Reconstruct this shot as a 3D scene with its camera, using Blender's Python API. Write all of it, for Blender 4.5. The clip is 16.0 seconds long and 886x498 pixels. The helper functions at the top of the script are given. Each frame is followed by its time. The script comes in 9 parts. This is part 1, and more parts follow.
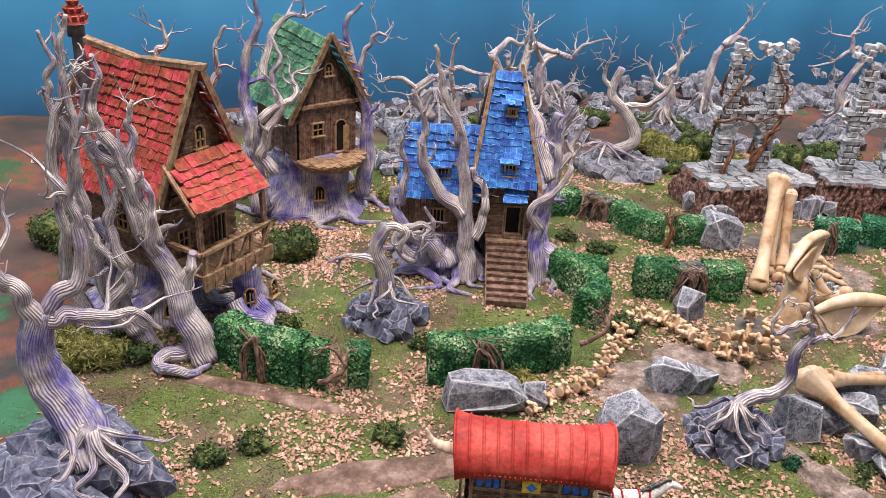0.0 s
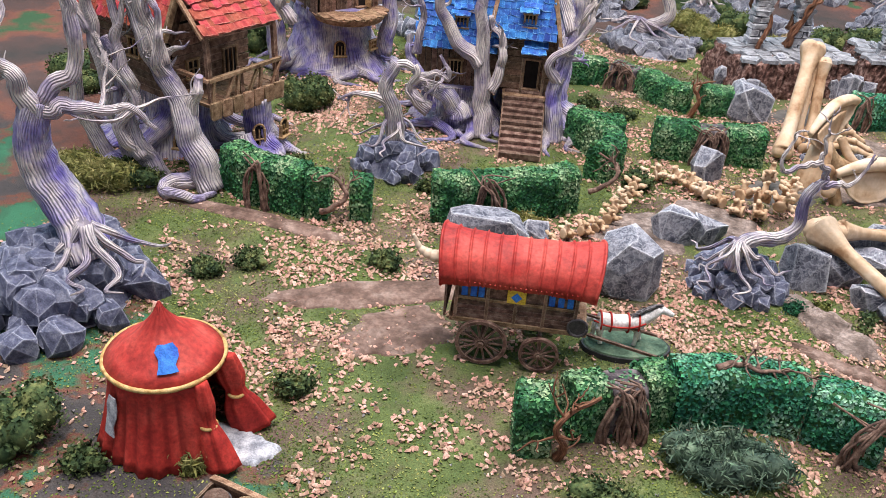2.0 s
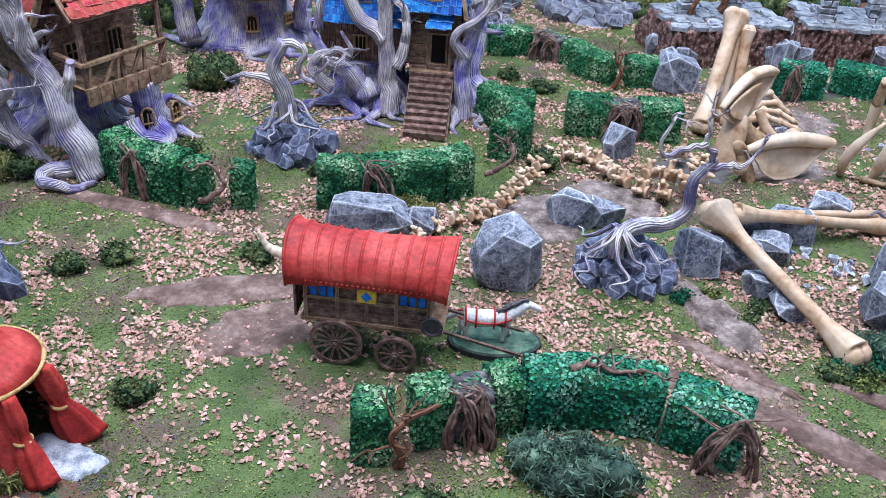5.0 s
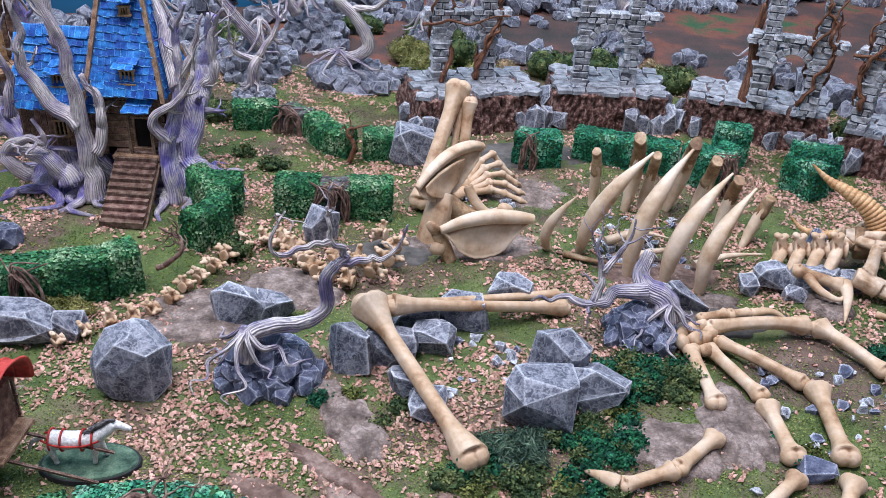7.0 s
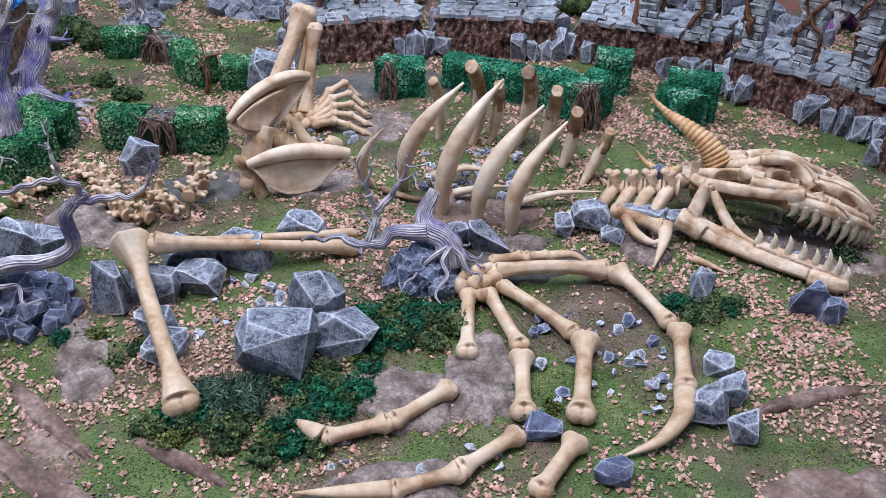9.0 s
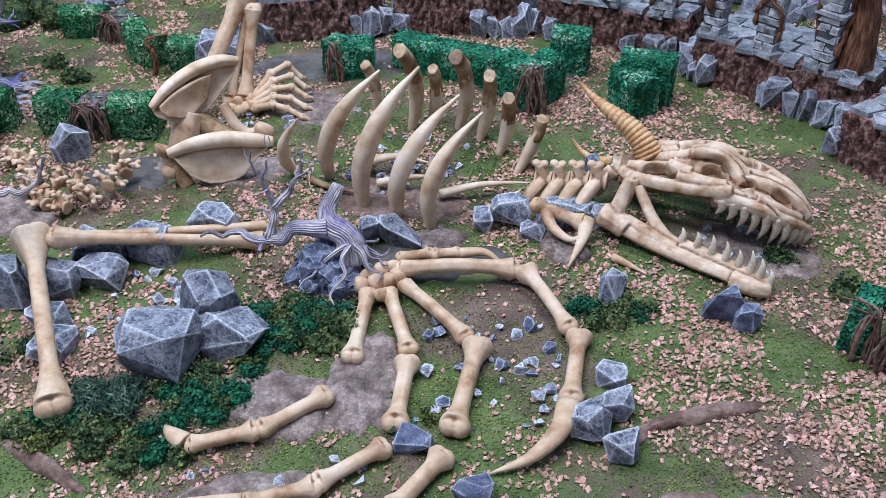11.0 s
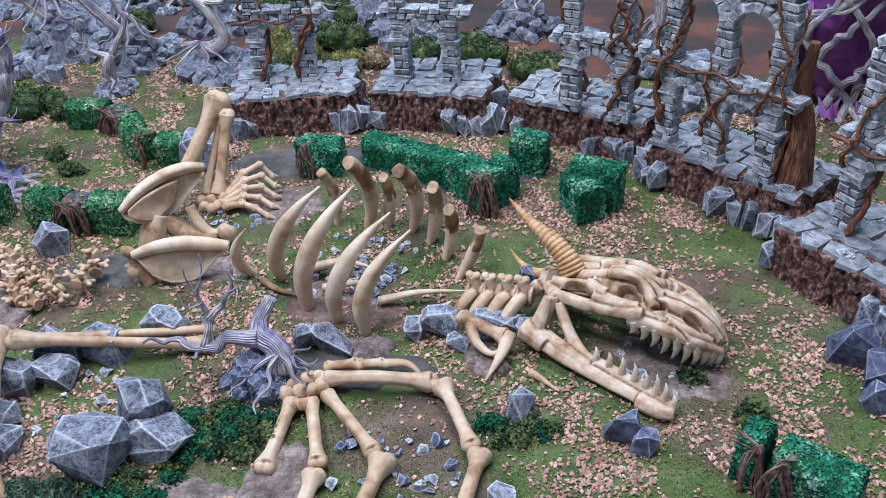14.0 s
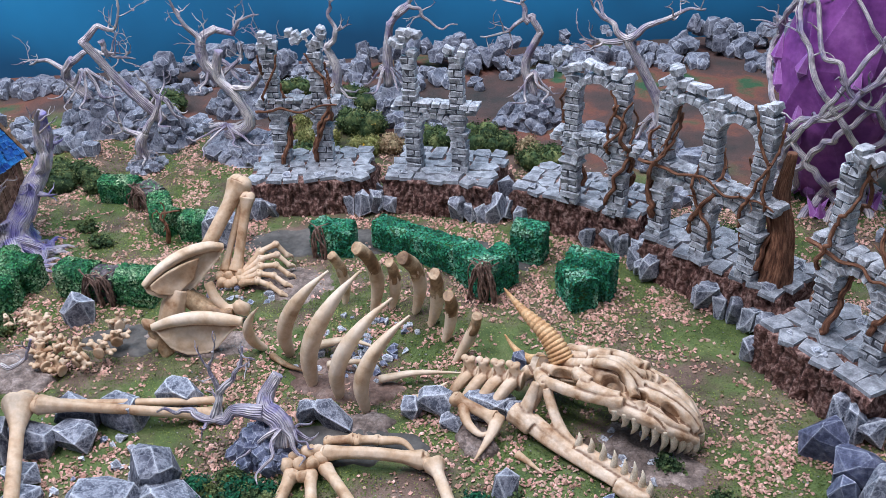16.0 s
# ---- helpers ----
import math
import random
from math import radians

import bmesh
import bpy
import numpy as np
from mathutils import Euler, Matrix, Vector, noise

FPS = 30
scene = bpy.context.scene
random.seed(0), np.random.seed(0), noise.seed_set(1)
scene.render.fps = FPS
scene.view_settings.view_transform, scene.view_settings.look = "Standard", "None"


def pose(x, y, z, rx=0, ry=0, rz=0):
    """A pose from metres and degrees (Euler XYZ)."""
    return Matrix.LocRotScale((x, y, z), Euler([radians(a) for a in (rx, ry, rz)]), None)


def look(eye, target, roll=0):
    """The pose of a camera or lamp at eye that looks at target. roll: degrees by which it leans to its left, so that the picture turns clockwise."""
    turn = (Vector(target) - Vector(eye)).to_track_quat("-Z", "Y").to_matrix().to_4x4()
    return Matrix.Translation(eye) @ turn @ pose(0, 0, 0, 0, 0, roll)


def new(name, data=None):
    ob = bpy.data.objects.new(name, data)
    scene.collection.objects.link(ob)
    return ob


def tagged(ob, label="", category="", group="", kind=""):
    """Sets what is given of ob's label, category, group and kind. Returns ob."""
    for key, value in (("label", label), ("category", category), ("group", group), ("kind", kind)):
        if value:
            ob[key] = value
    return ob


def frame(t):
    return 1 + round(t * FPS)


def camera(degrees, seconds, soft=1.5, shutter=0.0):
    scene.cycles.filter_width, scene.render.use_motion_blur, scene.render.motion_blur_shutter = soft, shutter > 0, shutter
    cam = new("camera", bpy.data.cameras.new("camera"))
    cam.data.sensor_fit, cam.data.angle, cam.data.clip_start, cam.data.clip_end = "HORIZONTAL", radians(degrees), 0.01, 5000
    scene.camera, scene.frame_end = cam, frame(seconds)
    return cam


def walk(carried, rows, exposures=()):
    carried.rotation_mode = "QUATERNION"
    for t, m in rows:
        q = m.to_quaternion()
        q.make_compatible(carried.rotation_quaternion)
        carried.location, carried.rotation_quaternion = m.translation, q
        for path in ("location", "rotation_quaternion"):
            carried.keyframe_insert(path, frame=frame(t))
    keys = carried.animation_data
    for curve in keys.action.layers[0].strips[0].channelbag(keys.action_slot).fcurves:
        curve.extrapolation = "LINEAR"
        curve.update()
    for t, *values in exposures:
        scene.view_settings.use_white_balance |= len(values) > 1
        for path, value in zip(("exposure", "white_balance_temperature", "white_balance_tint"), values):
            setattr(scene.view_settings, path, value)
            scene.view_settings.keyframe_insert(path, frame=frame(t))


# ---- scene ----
cam = camera(53.3, 16.0, soft=0.75)
PATH = [
    (0, (0.065, 0.005, 0.51), (0.045, 1.799, -0.375), 3.3),
    (0.5, (0.094, -0.025, 0.494), (0.048, 1.754, -0.418), 3.5),
    (1, (0.107, -0.023, 0.472), (0.037, 1.733, -0.482), 3.9),
    (1.5, (0.115, -0.025, 0.448), (0.024, 1.706, -0.549), 4.2),
    (2, (0.113, -0.027, 0.426), (0.003, 1.686, -0.602), 4.4),
    (2.5, (0.12, -0.018, 0.411), (0.0, 1.669, -0.656), 4.5),
    (3, (0.122, -0.018, 0.401), (-0.008, 1.656, -0.685), 4.4),
    (3.2, (0.119, -0.017, 0.403), (-0.01, 1.655, -0.688), 4.4),
    (5.3, (0.261, 0.04, 0.451), (0.157, 1.703, -0.655), 2.9),
    (5.5, (0.291, 0.048, 0.46), (0.204, 1.726, -0.625), 2.8),
    (6, (0.358, 0.043, 0.481), (0.323, 1.749, -0.561), 2.7),
    (6.5, (0.392, 0.046, 0.486), (0.38, 1.761, -0.543), 2.7),
    (7, (0.481, 0.098, 0.479), (0.465, 1.81, -0.554), 2.9),
    (7.5, (0.565, 0.108, 0.488), (0.539, 1.792, -0.59), 3.0),
    (8, (0.624, 0.131, 0.488), (0.582, 1.787, -0.633), 2.9),
    (8.5, (0.692, 0.141, 0.478), (0.574, 1.771, -0.676), 1.5),
    (9, (0.744, 0.155, 0.476), (0.559, 1.759, -0.704), 0.1),
    (9.5, (0.783, 0.168, 0.476), (0.55, 1.748, -0.728), -0.8),
    (10, (0.813, 0.182, 0.476), (0.544, 1.746, -0.742), -1.5),
    (10.2, (0.828, 0.189, 0.479), (0.547, 1.744, -0.747), -1.7),
    (12.3, (0.908, 0.239, 0.489), (0.543, 1.745, -0.775), -3.8),
    (12.5, (0.916, 0.24, 0.496), (0.541, 1.745, -0.766), -4.0),
    (13, (0.945, 0.238, 0.521), (0.544, 1.74, -0.737), -4.3),
    (13.5, (0.978, 0.248, 0.542), (0.541, 1.776, -0.671), -4.5),
    (14, (0.992, 0.25, 0.557), (0.522, 1.795, -0.623), -4.4),
    (14.5, (1.002, 0.234, 0.571), (0.51, 1.8, -0.571), -3.7),
    (15, (1.017, 0.224, 0.58), (0.506, 1.806, -0.532), -3.1),
    (15.5, (1.024, 0.223, 0.587), (0.499, 1.821, -0.495), -3.0),
    (16, (1.026, 0.22, 0.607), (0.494, 1.834, -0.448), -3.2),
]
walk(cam, [(t, look(eye, target, roll)) for t, eye, target, roll in PATH],
     [(0, 0.28, 7050, 21), (1.2, 0.31, 6950, 20), (3.2, 0.36, 5750, 13), (5.5, 0.18, 5250, 15), (7, 0.0, 5650, 17), (9, -0.13, 5450, 16), (12.5, -0.13, 5250, 14), (14.5, -0.09, 5400, 14), (16, -0.03, 5600, 15)])


# ---- light: a white hall with wide ceiling lamps over the table ----
world = bpy.data.worlds.new("hall")
scene.world = world
world.use_nodes = True
world.node_tree.nodes["Background"].inputs[0].default_value = (0.74, 0.84, 1.0, 1)
world.node_tree.nodes["Background"].inputs[1].default_value = 0.36


def ceiling_lamp(eye, target, watts, sx, sy, colour):
    lamp = bpy.data.lights.new("ceiling_lamp", "AREA")
    lamp.shape, lamp.size, lamp.size_y, lamp.energy, lamp.color = "RECTANGLE", sx, sy, watts, colour
    ob = new("ceiling_lamp", lamp)
    ob.matrix_world = look(eye, target)
    return ob


ceiling_lamp((-0.2, 0.4, 2.3), (0.1, 0.9, 0.0), 60, 1.4, 0.5, (1.0, 0.97, 0.94))
ceiling_lamp((0.8, 1.5, 2.3), (0.5, 1.1, 0.0), 49, 1.4, 0.5, (1.0, 0.97, 0.94))


# ---- materials ----
def link(tree, a, b):
    tree.links.new(a, b)


def node(tree, kind, **values):
    n = tree.nodes.new(kind)
    for key, value in values.items():
        n.inputs[key.replace("_", " ")].default_value = value
    return n


def ramp(tree, fac, stops):
    r = tree.nodes.new("ShaderNodeValToRGB")
    while len(r.color_ramp.elements) < len(stops):
        r.color_ramp.elements.new(0.5)
    for e, (at, colour) in zip(r.color_ramp.elements, stops):
        e.position, e.color = at, (*colour, 1)
    link(tree, fac, r.inputs[0])
    return r.outputs[0]


def blend(tree, fac, a, b, mode="MIX"):
    m = tree.nodes.new("ShaderNodeMix")
    m.data_type, m.blend_type = "RGBA", mode
    for value, at in ((fac, 0), (a, 6), (b, 7)):
        if isinstance(value, bpy.types.NodeSocket):
            link(tree, value, m.inputs[at])
        else:
            m.inputs[at].default_value = value if at == 0 else (*value, 1)
    return m.outputs[2]


def spread(tree, value, a, b, c=0.0, d=1.0):
    m = tree.nodes.new("ShaderNodeMapRange")
    link(tree, value, m.inputs[0])
    for i, v in enumerate((a, b, c, d)):
        m.inputs[i + 1].default_value = v
    return m.outputs[0]


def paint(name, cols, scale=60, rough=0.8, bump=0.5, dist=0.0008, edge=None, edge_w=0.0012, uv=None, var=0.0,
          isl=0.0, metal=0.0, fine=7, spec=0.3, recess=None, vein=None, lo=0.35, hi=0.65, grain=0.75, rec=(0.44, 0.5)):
    """Hand-painted surface: a broad and a fine noise, with drybrushed edges or a darker colour that follows the
    recesses.
    """
    m = bpy.data.materials.new(name)
    m.use_nodes = True
    t = m.node_tree
    b = t.nodes["Principled BSDF"]
    geo = t.nodes.new("ShaderNodeNewGeometry")
    where = geo.outputs["Position"]
    if uv:
        tc = t.nodes.new("ShaderNodeTexCoord")
        mp = t.nodes.new("ShaderNodeMapping")
        mp.inputs["Scale"].default_value = (*uv, 1)
        link(t, tc.outputs["UV"], mp.inputs[0])
        where = mp.outputs[0]
    n1 = node(t, "ShaderNodeTexNoise", Scale=scale, Detail=5.0, Roughness=0.6)
    n2 = node(t, "ShaderNodeTexNoise", Scale=scale * fine, Detail=3.0, Roughness=0.65)
    for n in (n1, n2):
        link(t, where, n.inputs["Vector"])
    k = len(cols) - 1
    col = ramp(t, n1.outputs[0], [(lo + (hi - lo) * i / max(k, 1), c) for i, c in enumerate(cols)])
    grey = ramp(t, n2.outputs[0], [(0.3, (0.55, 0.55, 0.55)), (0.7, (1.35, 1.35, 1.35))])
    col = blend(t, grain, col, grey, "MULTIPLY")
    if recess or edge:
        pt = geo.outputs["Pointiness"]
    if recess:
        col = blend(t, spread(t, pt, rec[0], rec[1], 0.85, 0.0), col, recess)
    if vein:
        v = t.nodes.new("ShaderNodeTexVoronoi")
        v.feature = "DISTANCE_TO_EDGE"
        v.inputs["Scale"].default_value = scale * 1.3
        warp = blend(t, 0.03, where, n1.outputs[1], "ADD")
        link(t, warp, v.inputs["Vector"])
        col = blend(t, spread(t, v.outputs[0], 0.0, 0.11, 0.5, 0.0), col, vein)
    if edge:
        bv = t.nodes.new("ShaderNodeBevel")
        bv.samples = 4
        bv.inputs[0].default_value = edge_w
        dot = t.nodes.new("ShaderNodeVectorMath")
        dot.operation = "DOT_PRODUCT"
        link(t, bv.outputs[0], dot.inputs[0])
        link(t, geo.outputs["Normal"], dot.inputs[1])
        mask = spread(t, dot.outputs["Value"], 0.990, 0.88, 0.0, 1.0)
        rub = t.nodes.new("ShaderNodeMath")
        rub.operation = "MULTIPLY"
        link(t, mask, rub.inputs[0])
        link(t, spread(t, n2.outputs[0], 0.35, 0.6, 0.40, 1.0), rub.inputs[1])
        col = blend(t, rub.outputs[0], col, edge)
    if var or isl:
        if var:
            src = t.nodes.new("ShaderNodeObjectInfo").outputs["Random"]
        else:
            src = geo.outputs["Random Per Island"]
        amount = var or isl
        hs = t.nodes.new("ShaderNodeHueSaturation")
        link(t, col, hs.inputs["Color"])
        link(t, spread(t, src, 0, 1, 1 - amount, 1 + amount), hs.inputs["Value"])
        link(t, spread(t, src, 0, 1, 0.5 + amount * 0.05, 0.5 - amount * 0.05), hs.inputs["Hue"])
        col = hs.outputs[0]
    link(t, col, b.inputs["Base Color"])
    b.inputs["Roughness"].default_value = rough
    b.inputs["Metallic"].default_value = metal
    b.inputs["Specular IOR Level"].default_value = spec
    if bump:
        bp = t.nodes.new("ShaderNodeBump")
        bp.inputs["Strength"].default_value = bump
        bp.inputs["Distance"].default_value = dist
        link(t, n2.outputs[0], bp.inputs["Height"])
        link(t, bp.outputs[0], b.inputs["Normal"])
    return m


def bark(name, cols, groove, across=120, rough=0.8):
    """Drybrushed bark: broad patches of paint, cut by long dark grooves that follow the limb."""
    m = bpy.data.materials.new(name)
    m.use_nodes = True
    t = m.node_tree
    b = t.nodes["Principled BSDF"]
    geo = t.nodes.new("ShaderNodeNewGeometry")
    tc = t.nodes.new("ShaderNodeTexCoord")
    mp = t.nodes.new("ShaderNodeMapping")
    mp.inputs["Scale"].default_value = (across * 0.9, across * 0.30, 1)
    link(t, tc.outputs["UV"], mp.inputs[0])
    w = node(t, "ShaderNodeTexWave", Scale=1.0, Distortion=15.0, Detail=4.0)
    w.bands_direction = "X"
    w.inputs["Detail Scale"].default_value = 0.55
    link(t, mp.outputs[0], w.inputs["Vector"])
    broad = node(t, "ShaderNodeTexNoise", Scale=38.0, Detail=4.0, Roughness=0.6)
    streak = node(t, "ShaderNodeTexNoise", Scale=2.2, Detail=4.0, Roughness=0.65)
    link(t, geo.outputs["Position"], broad.inputs["Vector"])
    link(t, mp.outputs[0], streak.inputs["Vector"])
    col = ramp(t, broad.outputs[0], [(0.34 + 0.30 * i / (len(cols) - 1), c) for i, c in enumerate(cols)])
    grey = ramp(t, streak.outputs[0], [(0.3, (0.70, 0.70, 0.72)), (0.7, (1.22, 1.20, 1.18))])
    col = blend(t, 0.8, col, grey, "MULTIPLY")
    cut = t.nodes.new("ShaderNodeMath")
    cut.operation = "MULTIPLY"
    link(t, spread(t, w.outputs["Fac"], 0.02, 0.30, 0.8, 0.0), cut.inputs[0])
    link(t, spread(t, streak.outputs[0], 0.40, 0.60, 1.0, 0.25), cut.inputs[1])
    col = blend(t, cut.outputs[0], col, groove)
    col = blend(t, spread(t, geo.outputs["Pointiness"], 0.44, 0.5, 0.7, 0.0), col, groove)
    link(t, col, b.inputs["Base Color"])
    b.inputs["Roughness"].default_value = rough
    b.inputs["Specular IOR Level"].default_value = 0.3
    bp = t.nodes.new("ShaderNodeBump")
    bp.inputs["Strength"].default_value = 0.8
    bp.inputs["Distance"].default_value = 0.0014
    link(t, w.outputs["Fac"], bp.inputs["Height"])
    link(t, bp.outputs[0], b.inputs["Normal"])
    return m


M = {}
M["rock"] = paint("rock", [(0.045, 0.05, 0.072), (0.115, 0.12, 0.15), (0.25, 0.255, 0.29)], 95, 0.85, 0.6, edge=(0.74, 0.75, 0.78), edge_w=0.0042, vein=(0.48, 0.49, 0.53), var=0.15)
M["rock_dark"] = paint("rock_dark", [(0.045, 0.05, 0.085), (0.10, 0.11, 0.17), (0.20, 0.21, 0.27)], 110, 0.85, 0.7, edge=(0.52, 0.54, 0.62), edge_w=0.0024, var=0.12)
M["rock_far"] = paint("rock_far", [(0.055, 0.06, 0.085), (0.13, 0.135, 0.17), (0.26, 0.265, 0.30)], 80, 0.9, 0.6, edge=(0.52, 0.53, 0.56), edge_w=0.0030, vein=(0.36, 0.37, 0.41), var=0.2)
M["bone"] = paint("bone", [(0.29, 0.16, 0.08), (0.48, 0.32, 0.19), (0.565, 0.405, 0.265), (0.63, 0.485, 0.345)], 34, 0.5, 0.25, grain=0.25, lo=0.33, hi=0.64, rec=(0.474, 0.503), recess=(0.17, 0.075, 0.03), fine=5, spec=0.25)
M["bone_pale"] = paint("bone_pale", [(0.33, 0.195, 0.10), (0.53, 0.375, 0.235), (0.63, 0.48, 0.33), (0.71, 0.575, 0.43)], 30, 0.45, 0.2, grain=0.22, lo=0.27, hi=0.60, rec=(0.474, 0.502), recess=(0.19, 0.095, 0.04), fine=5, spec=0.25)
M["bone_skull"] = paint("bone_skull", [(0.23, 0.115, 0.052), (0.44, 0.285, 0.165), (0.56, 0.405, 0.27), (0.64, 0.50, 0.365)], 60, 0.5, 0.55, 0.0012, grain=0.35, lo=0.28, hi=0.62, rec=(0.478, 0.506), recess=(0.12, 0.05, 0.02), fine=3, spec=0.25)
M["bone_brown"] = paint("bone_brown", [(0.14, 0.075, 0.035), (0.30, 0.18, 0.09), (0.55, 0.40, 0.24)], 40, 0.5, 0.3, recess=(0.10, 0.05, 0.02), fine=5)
M["horn"] = paint("horn", [(0.42, 0.22, 0.09), (0.56, 0.33, 0.15), (0.66, 0.44, 0.23)], 60, 0.5, 0.3, recess=(0.16, 0.07, 0.02))
M["tooth"] = paint("tooth", [(0.50, 0.39, 0.26), (0.72, 0.62, 0.47)], 120, 0.4, 0.15)
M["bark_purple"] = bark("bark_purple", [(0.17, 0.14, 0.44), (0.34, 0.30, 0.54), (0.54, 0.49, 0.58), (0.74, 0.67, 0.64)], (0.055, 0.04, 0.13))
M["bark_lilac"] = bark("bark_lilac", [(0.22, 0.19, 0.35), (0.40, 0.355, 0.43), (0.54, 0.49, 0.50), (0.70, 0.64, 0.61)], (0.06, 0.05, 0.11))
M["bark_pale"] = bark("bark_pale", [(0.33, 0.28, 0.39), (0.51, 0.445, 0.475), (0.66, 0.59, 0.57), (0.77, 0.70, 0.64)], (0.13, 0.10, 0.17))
M["bark_brown"] = paint("bark_brown", [(0.07, 0.03, 0.018), (0.20, 0.085, 0.045), (0.36, 0.18, 0.10)], 1.0, 0.75, 0.9, 0.0012, uv=(420, 60), fine=3.1, recess=(0.03, 0.012, 0.008))
M["twig"] = paint("twig", [(0.065, 0.038, 0.03), (0.18, 0.11, 0.083), (0.34, 0.23, 0.175)], 120, 0.85, 0.6)
M["twig_dark"] = paint("twig_dark", [(0.03, 0.025, 0.03), (0.09, 0.075, 0.08), (0.2, 0.17, 0.17)], 120, 0.85, 0.6)
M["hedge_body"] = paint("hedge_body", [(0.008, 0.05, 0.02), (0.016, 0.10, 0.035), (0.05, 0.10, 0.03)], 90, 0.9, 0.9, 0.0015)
M["hedge_leaf"] = paint("hedge_leaf", [(0.014, 0.085, 0.035), (0.035, 0.17, 0.07), (0.09, 0.24, 0.10), (0.26, 0.38, 0.21)], 34, 0.65, 0.2, isl=0.55, lo=0.33, hi=0.62)
M["hedge_leaf_cool"] = paint("hedge_leaf_cool", [(0.010, 0.085, 0.05), (0.022, 0.17, 0.09), (0.05, 0.26, 0.15), (0.22, 0.40, 0.27)], 34, 0.65, 0.2, isl=0.55, lo=0.33, hi=0.62)
M["bush"] = paint("bush", [(0.022, 0.046, 0.018), (0.06, 0.095, 0.032), (0.15, 0.17, 0.06)], 80, 0.9, 0.3, isl=0.5)
M["bush_light"] = paint("bush_light", [(0.12, 0.13, 0.03), (0.25, 0.25, 0.08), (0.36, 0.34, 0.14)], 80, 0.9, 0.3, isl=0.4)
M["bush_teal"] = paint("bush_teal", [(0.03, 0.06, 0.04), (0.09, 0.15, 0.10), (0.16, 0.23, 0.15)], 80, 0.9, 0.3, isl=0.4)
M["bush_green"] = paint("bush_green", [(0.006, 0.045, 0.022), (0.014, 0.095, 0.045), (0.03, 0.15, 0.07)], 80, 0.9, 0.3, isl=0.5)
M["bush_olive"] = paint("bush_olive", [(0.05, 0.065, 0.015), (0.11, 0.13, 0.03), (0.19, 0.20, 0.06)], 80, 0.9, 0.3, isl=0.5)
M["bush_tan"] = paint("bush_tan", [(0.22, 0.15, 0.08), (0.40, 0.30, 0.17)], 80, 0.9, 0.3, isl=0.4)
M["flower"] = paint("flower", [(0.75, 0.35, 0.03), (0.85, 0.55, 0.06)], 80, 0.8, 0.1)
M["litter"] = paint("litter", [(0.32, 0.18, 0.125), (0.50, 0.30, 0.22), (0.65, 0.435, 0.335)], 90, 0.85, 0.2, isl=0.4)
M["flock"] = paint("flock", [(0.065, 0.10, 0.020), (0.14, 0.185, 0.042), (0.26, 0.27, 0.09)], 14, 0.95, 0.0, isl=0.5)
M["pebble"] = paint("pebble", [(0.13, 0.12, 0.12), (0.30, 0.29, 0.29)], 120, 0.9, 0.3, isl=0.4)
M["earth"] = paint("earth", [(0.10, 0.062, 0.046), (0.20, 0.128, 0.10), (0.30, 0.215, 0.175)], 40, 0.9, 0.9, 0.0018, fine=6, vein=(0.10, 0.06, 0.045))
M["earth_grey"] = paint("earth_grey", [(0.10, 0.075, 0.062), (0.23, 0.175, 0.147), (0.37, 0.295, 0.255)], 60, 0.9, 1.0, 0.002, fine=6, vein=(0.085, 0.06, 0.05), recess=(0.08, 0.06, 0.05))
M["mud"] = paint("mud", [(0.05, 0.046, 0.040), (0.085, 0.077, 0.068), (0.12, 0.107, 0.095)], 18, 0.75, 0.4, 0.0008)
M["peat"] = paint("peat", [(0.075, 0.034, 0.026), (0.20, 0.098, 0.076), (0.44, 0.28, 0.23)], 190, 0.85, 1.0, 0.004, fine=2.5, lo=0.4, hi=0.62, recess=(0.03, 0.014, 0.01))
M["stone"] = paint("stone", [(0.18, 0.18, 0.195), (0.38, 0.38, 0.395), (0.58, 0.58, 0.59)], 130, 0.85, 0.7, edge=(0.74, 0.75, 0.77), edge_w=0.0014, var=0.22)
M["mortar"] = paint("mortar", [(0.05, 0.05, 0.058), (0.12, 0.12, 0.13)], 130, 0.9, 0.6)
M["paving"] = paint("paving", [(0.14, 0.143, 0.155), (0.26, 0.264, 0.28), (0.40, 0.405, 0.42)], 90, 0.85, 0.7, edge=(0.62, 0.63, 0.65), edge_w=0.0012, var=0.15)
M["plank"] = paint("plank", [(0.085, 0.046, 0.030), (0.19, 0.11, 0.072), (0.32, 0.205, 0.14)], 150, 0.8, 0.8, edge=(0.50, 0.36, 0.26), edge_w=0.0010, var=0.25)
M["plank_light"] = paint("plank_light", [(0.14, 0.075, 0.04), (0.27, 0.16, 0.09), (0.40, 0.26, 0.16)], 150, 0.8, 0.8, edge=(0.52, 0.38, 0.24), edge_w=0.0008, var=0.2)
M["plank_grey"] = paint("plank_grey", [(0.055, 0.028, 0.020), (0.13, 0.072, 0.052), (0.24, 0.16, 0.12)], 150, 0.8, 0.8, edge=(0.42, 0.31, 0.24), edge_w=0.0006, var=0.2)
M["frame_wood"] = paint("frame_wood", [(0.20, 0.11, 0.05), (0.36, 0.22, 0.10), (0.48, 0.32, 0.16)], 170, 0.75, 0.6, edge=(0.58, 0.43, 0.25), edge_w=0.0006)
M["red_tile"] = paint("red_tile", [(0.22, 0.022, 0.018), (0.36, 0.048, 0.037), (0.47, 0.095, 0.07)], 130, 0.75, 0.6, edge=(0.60, 0.24, 0.18), edge_w=0.0010, var=0.28)
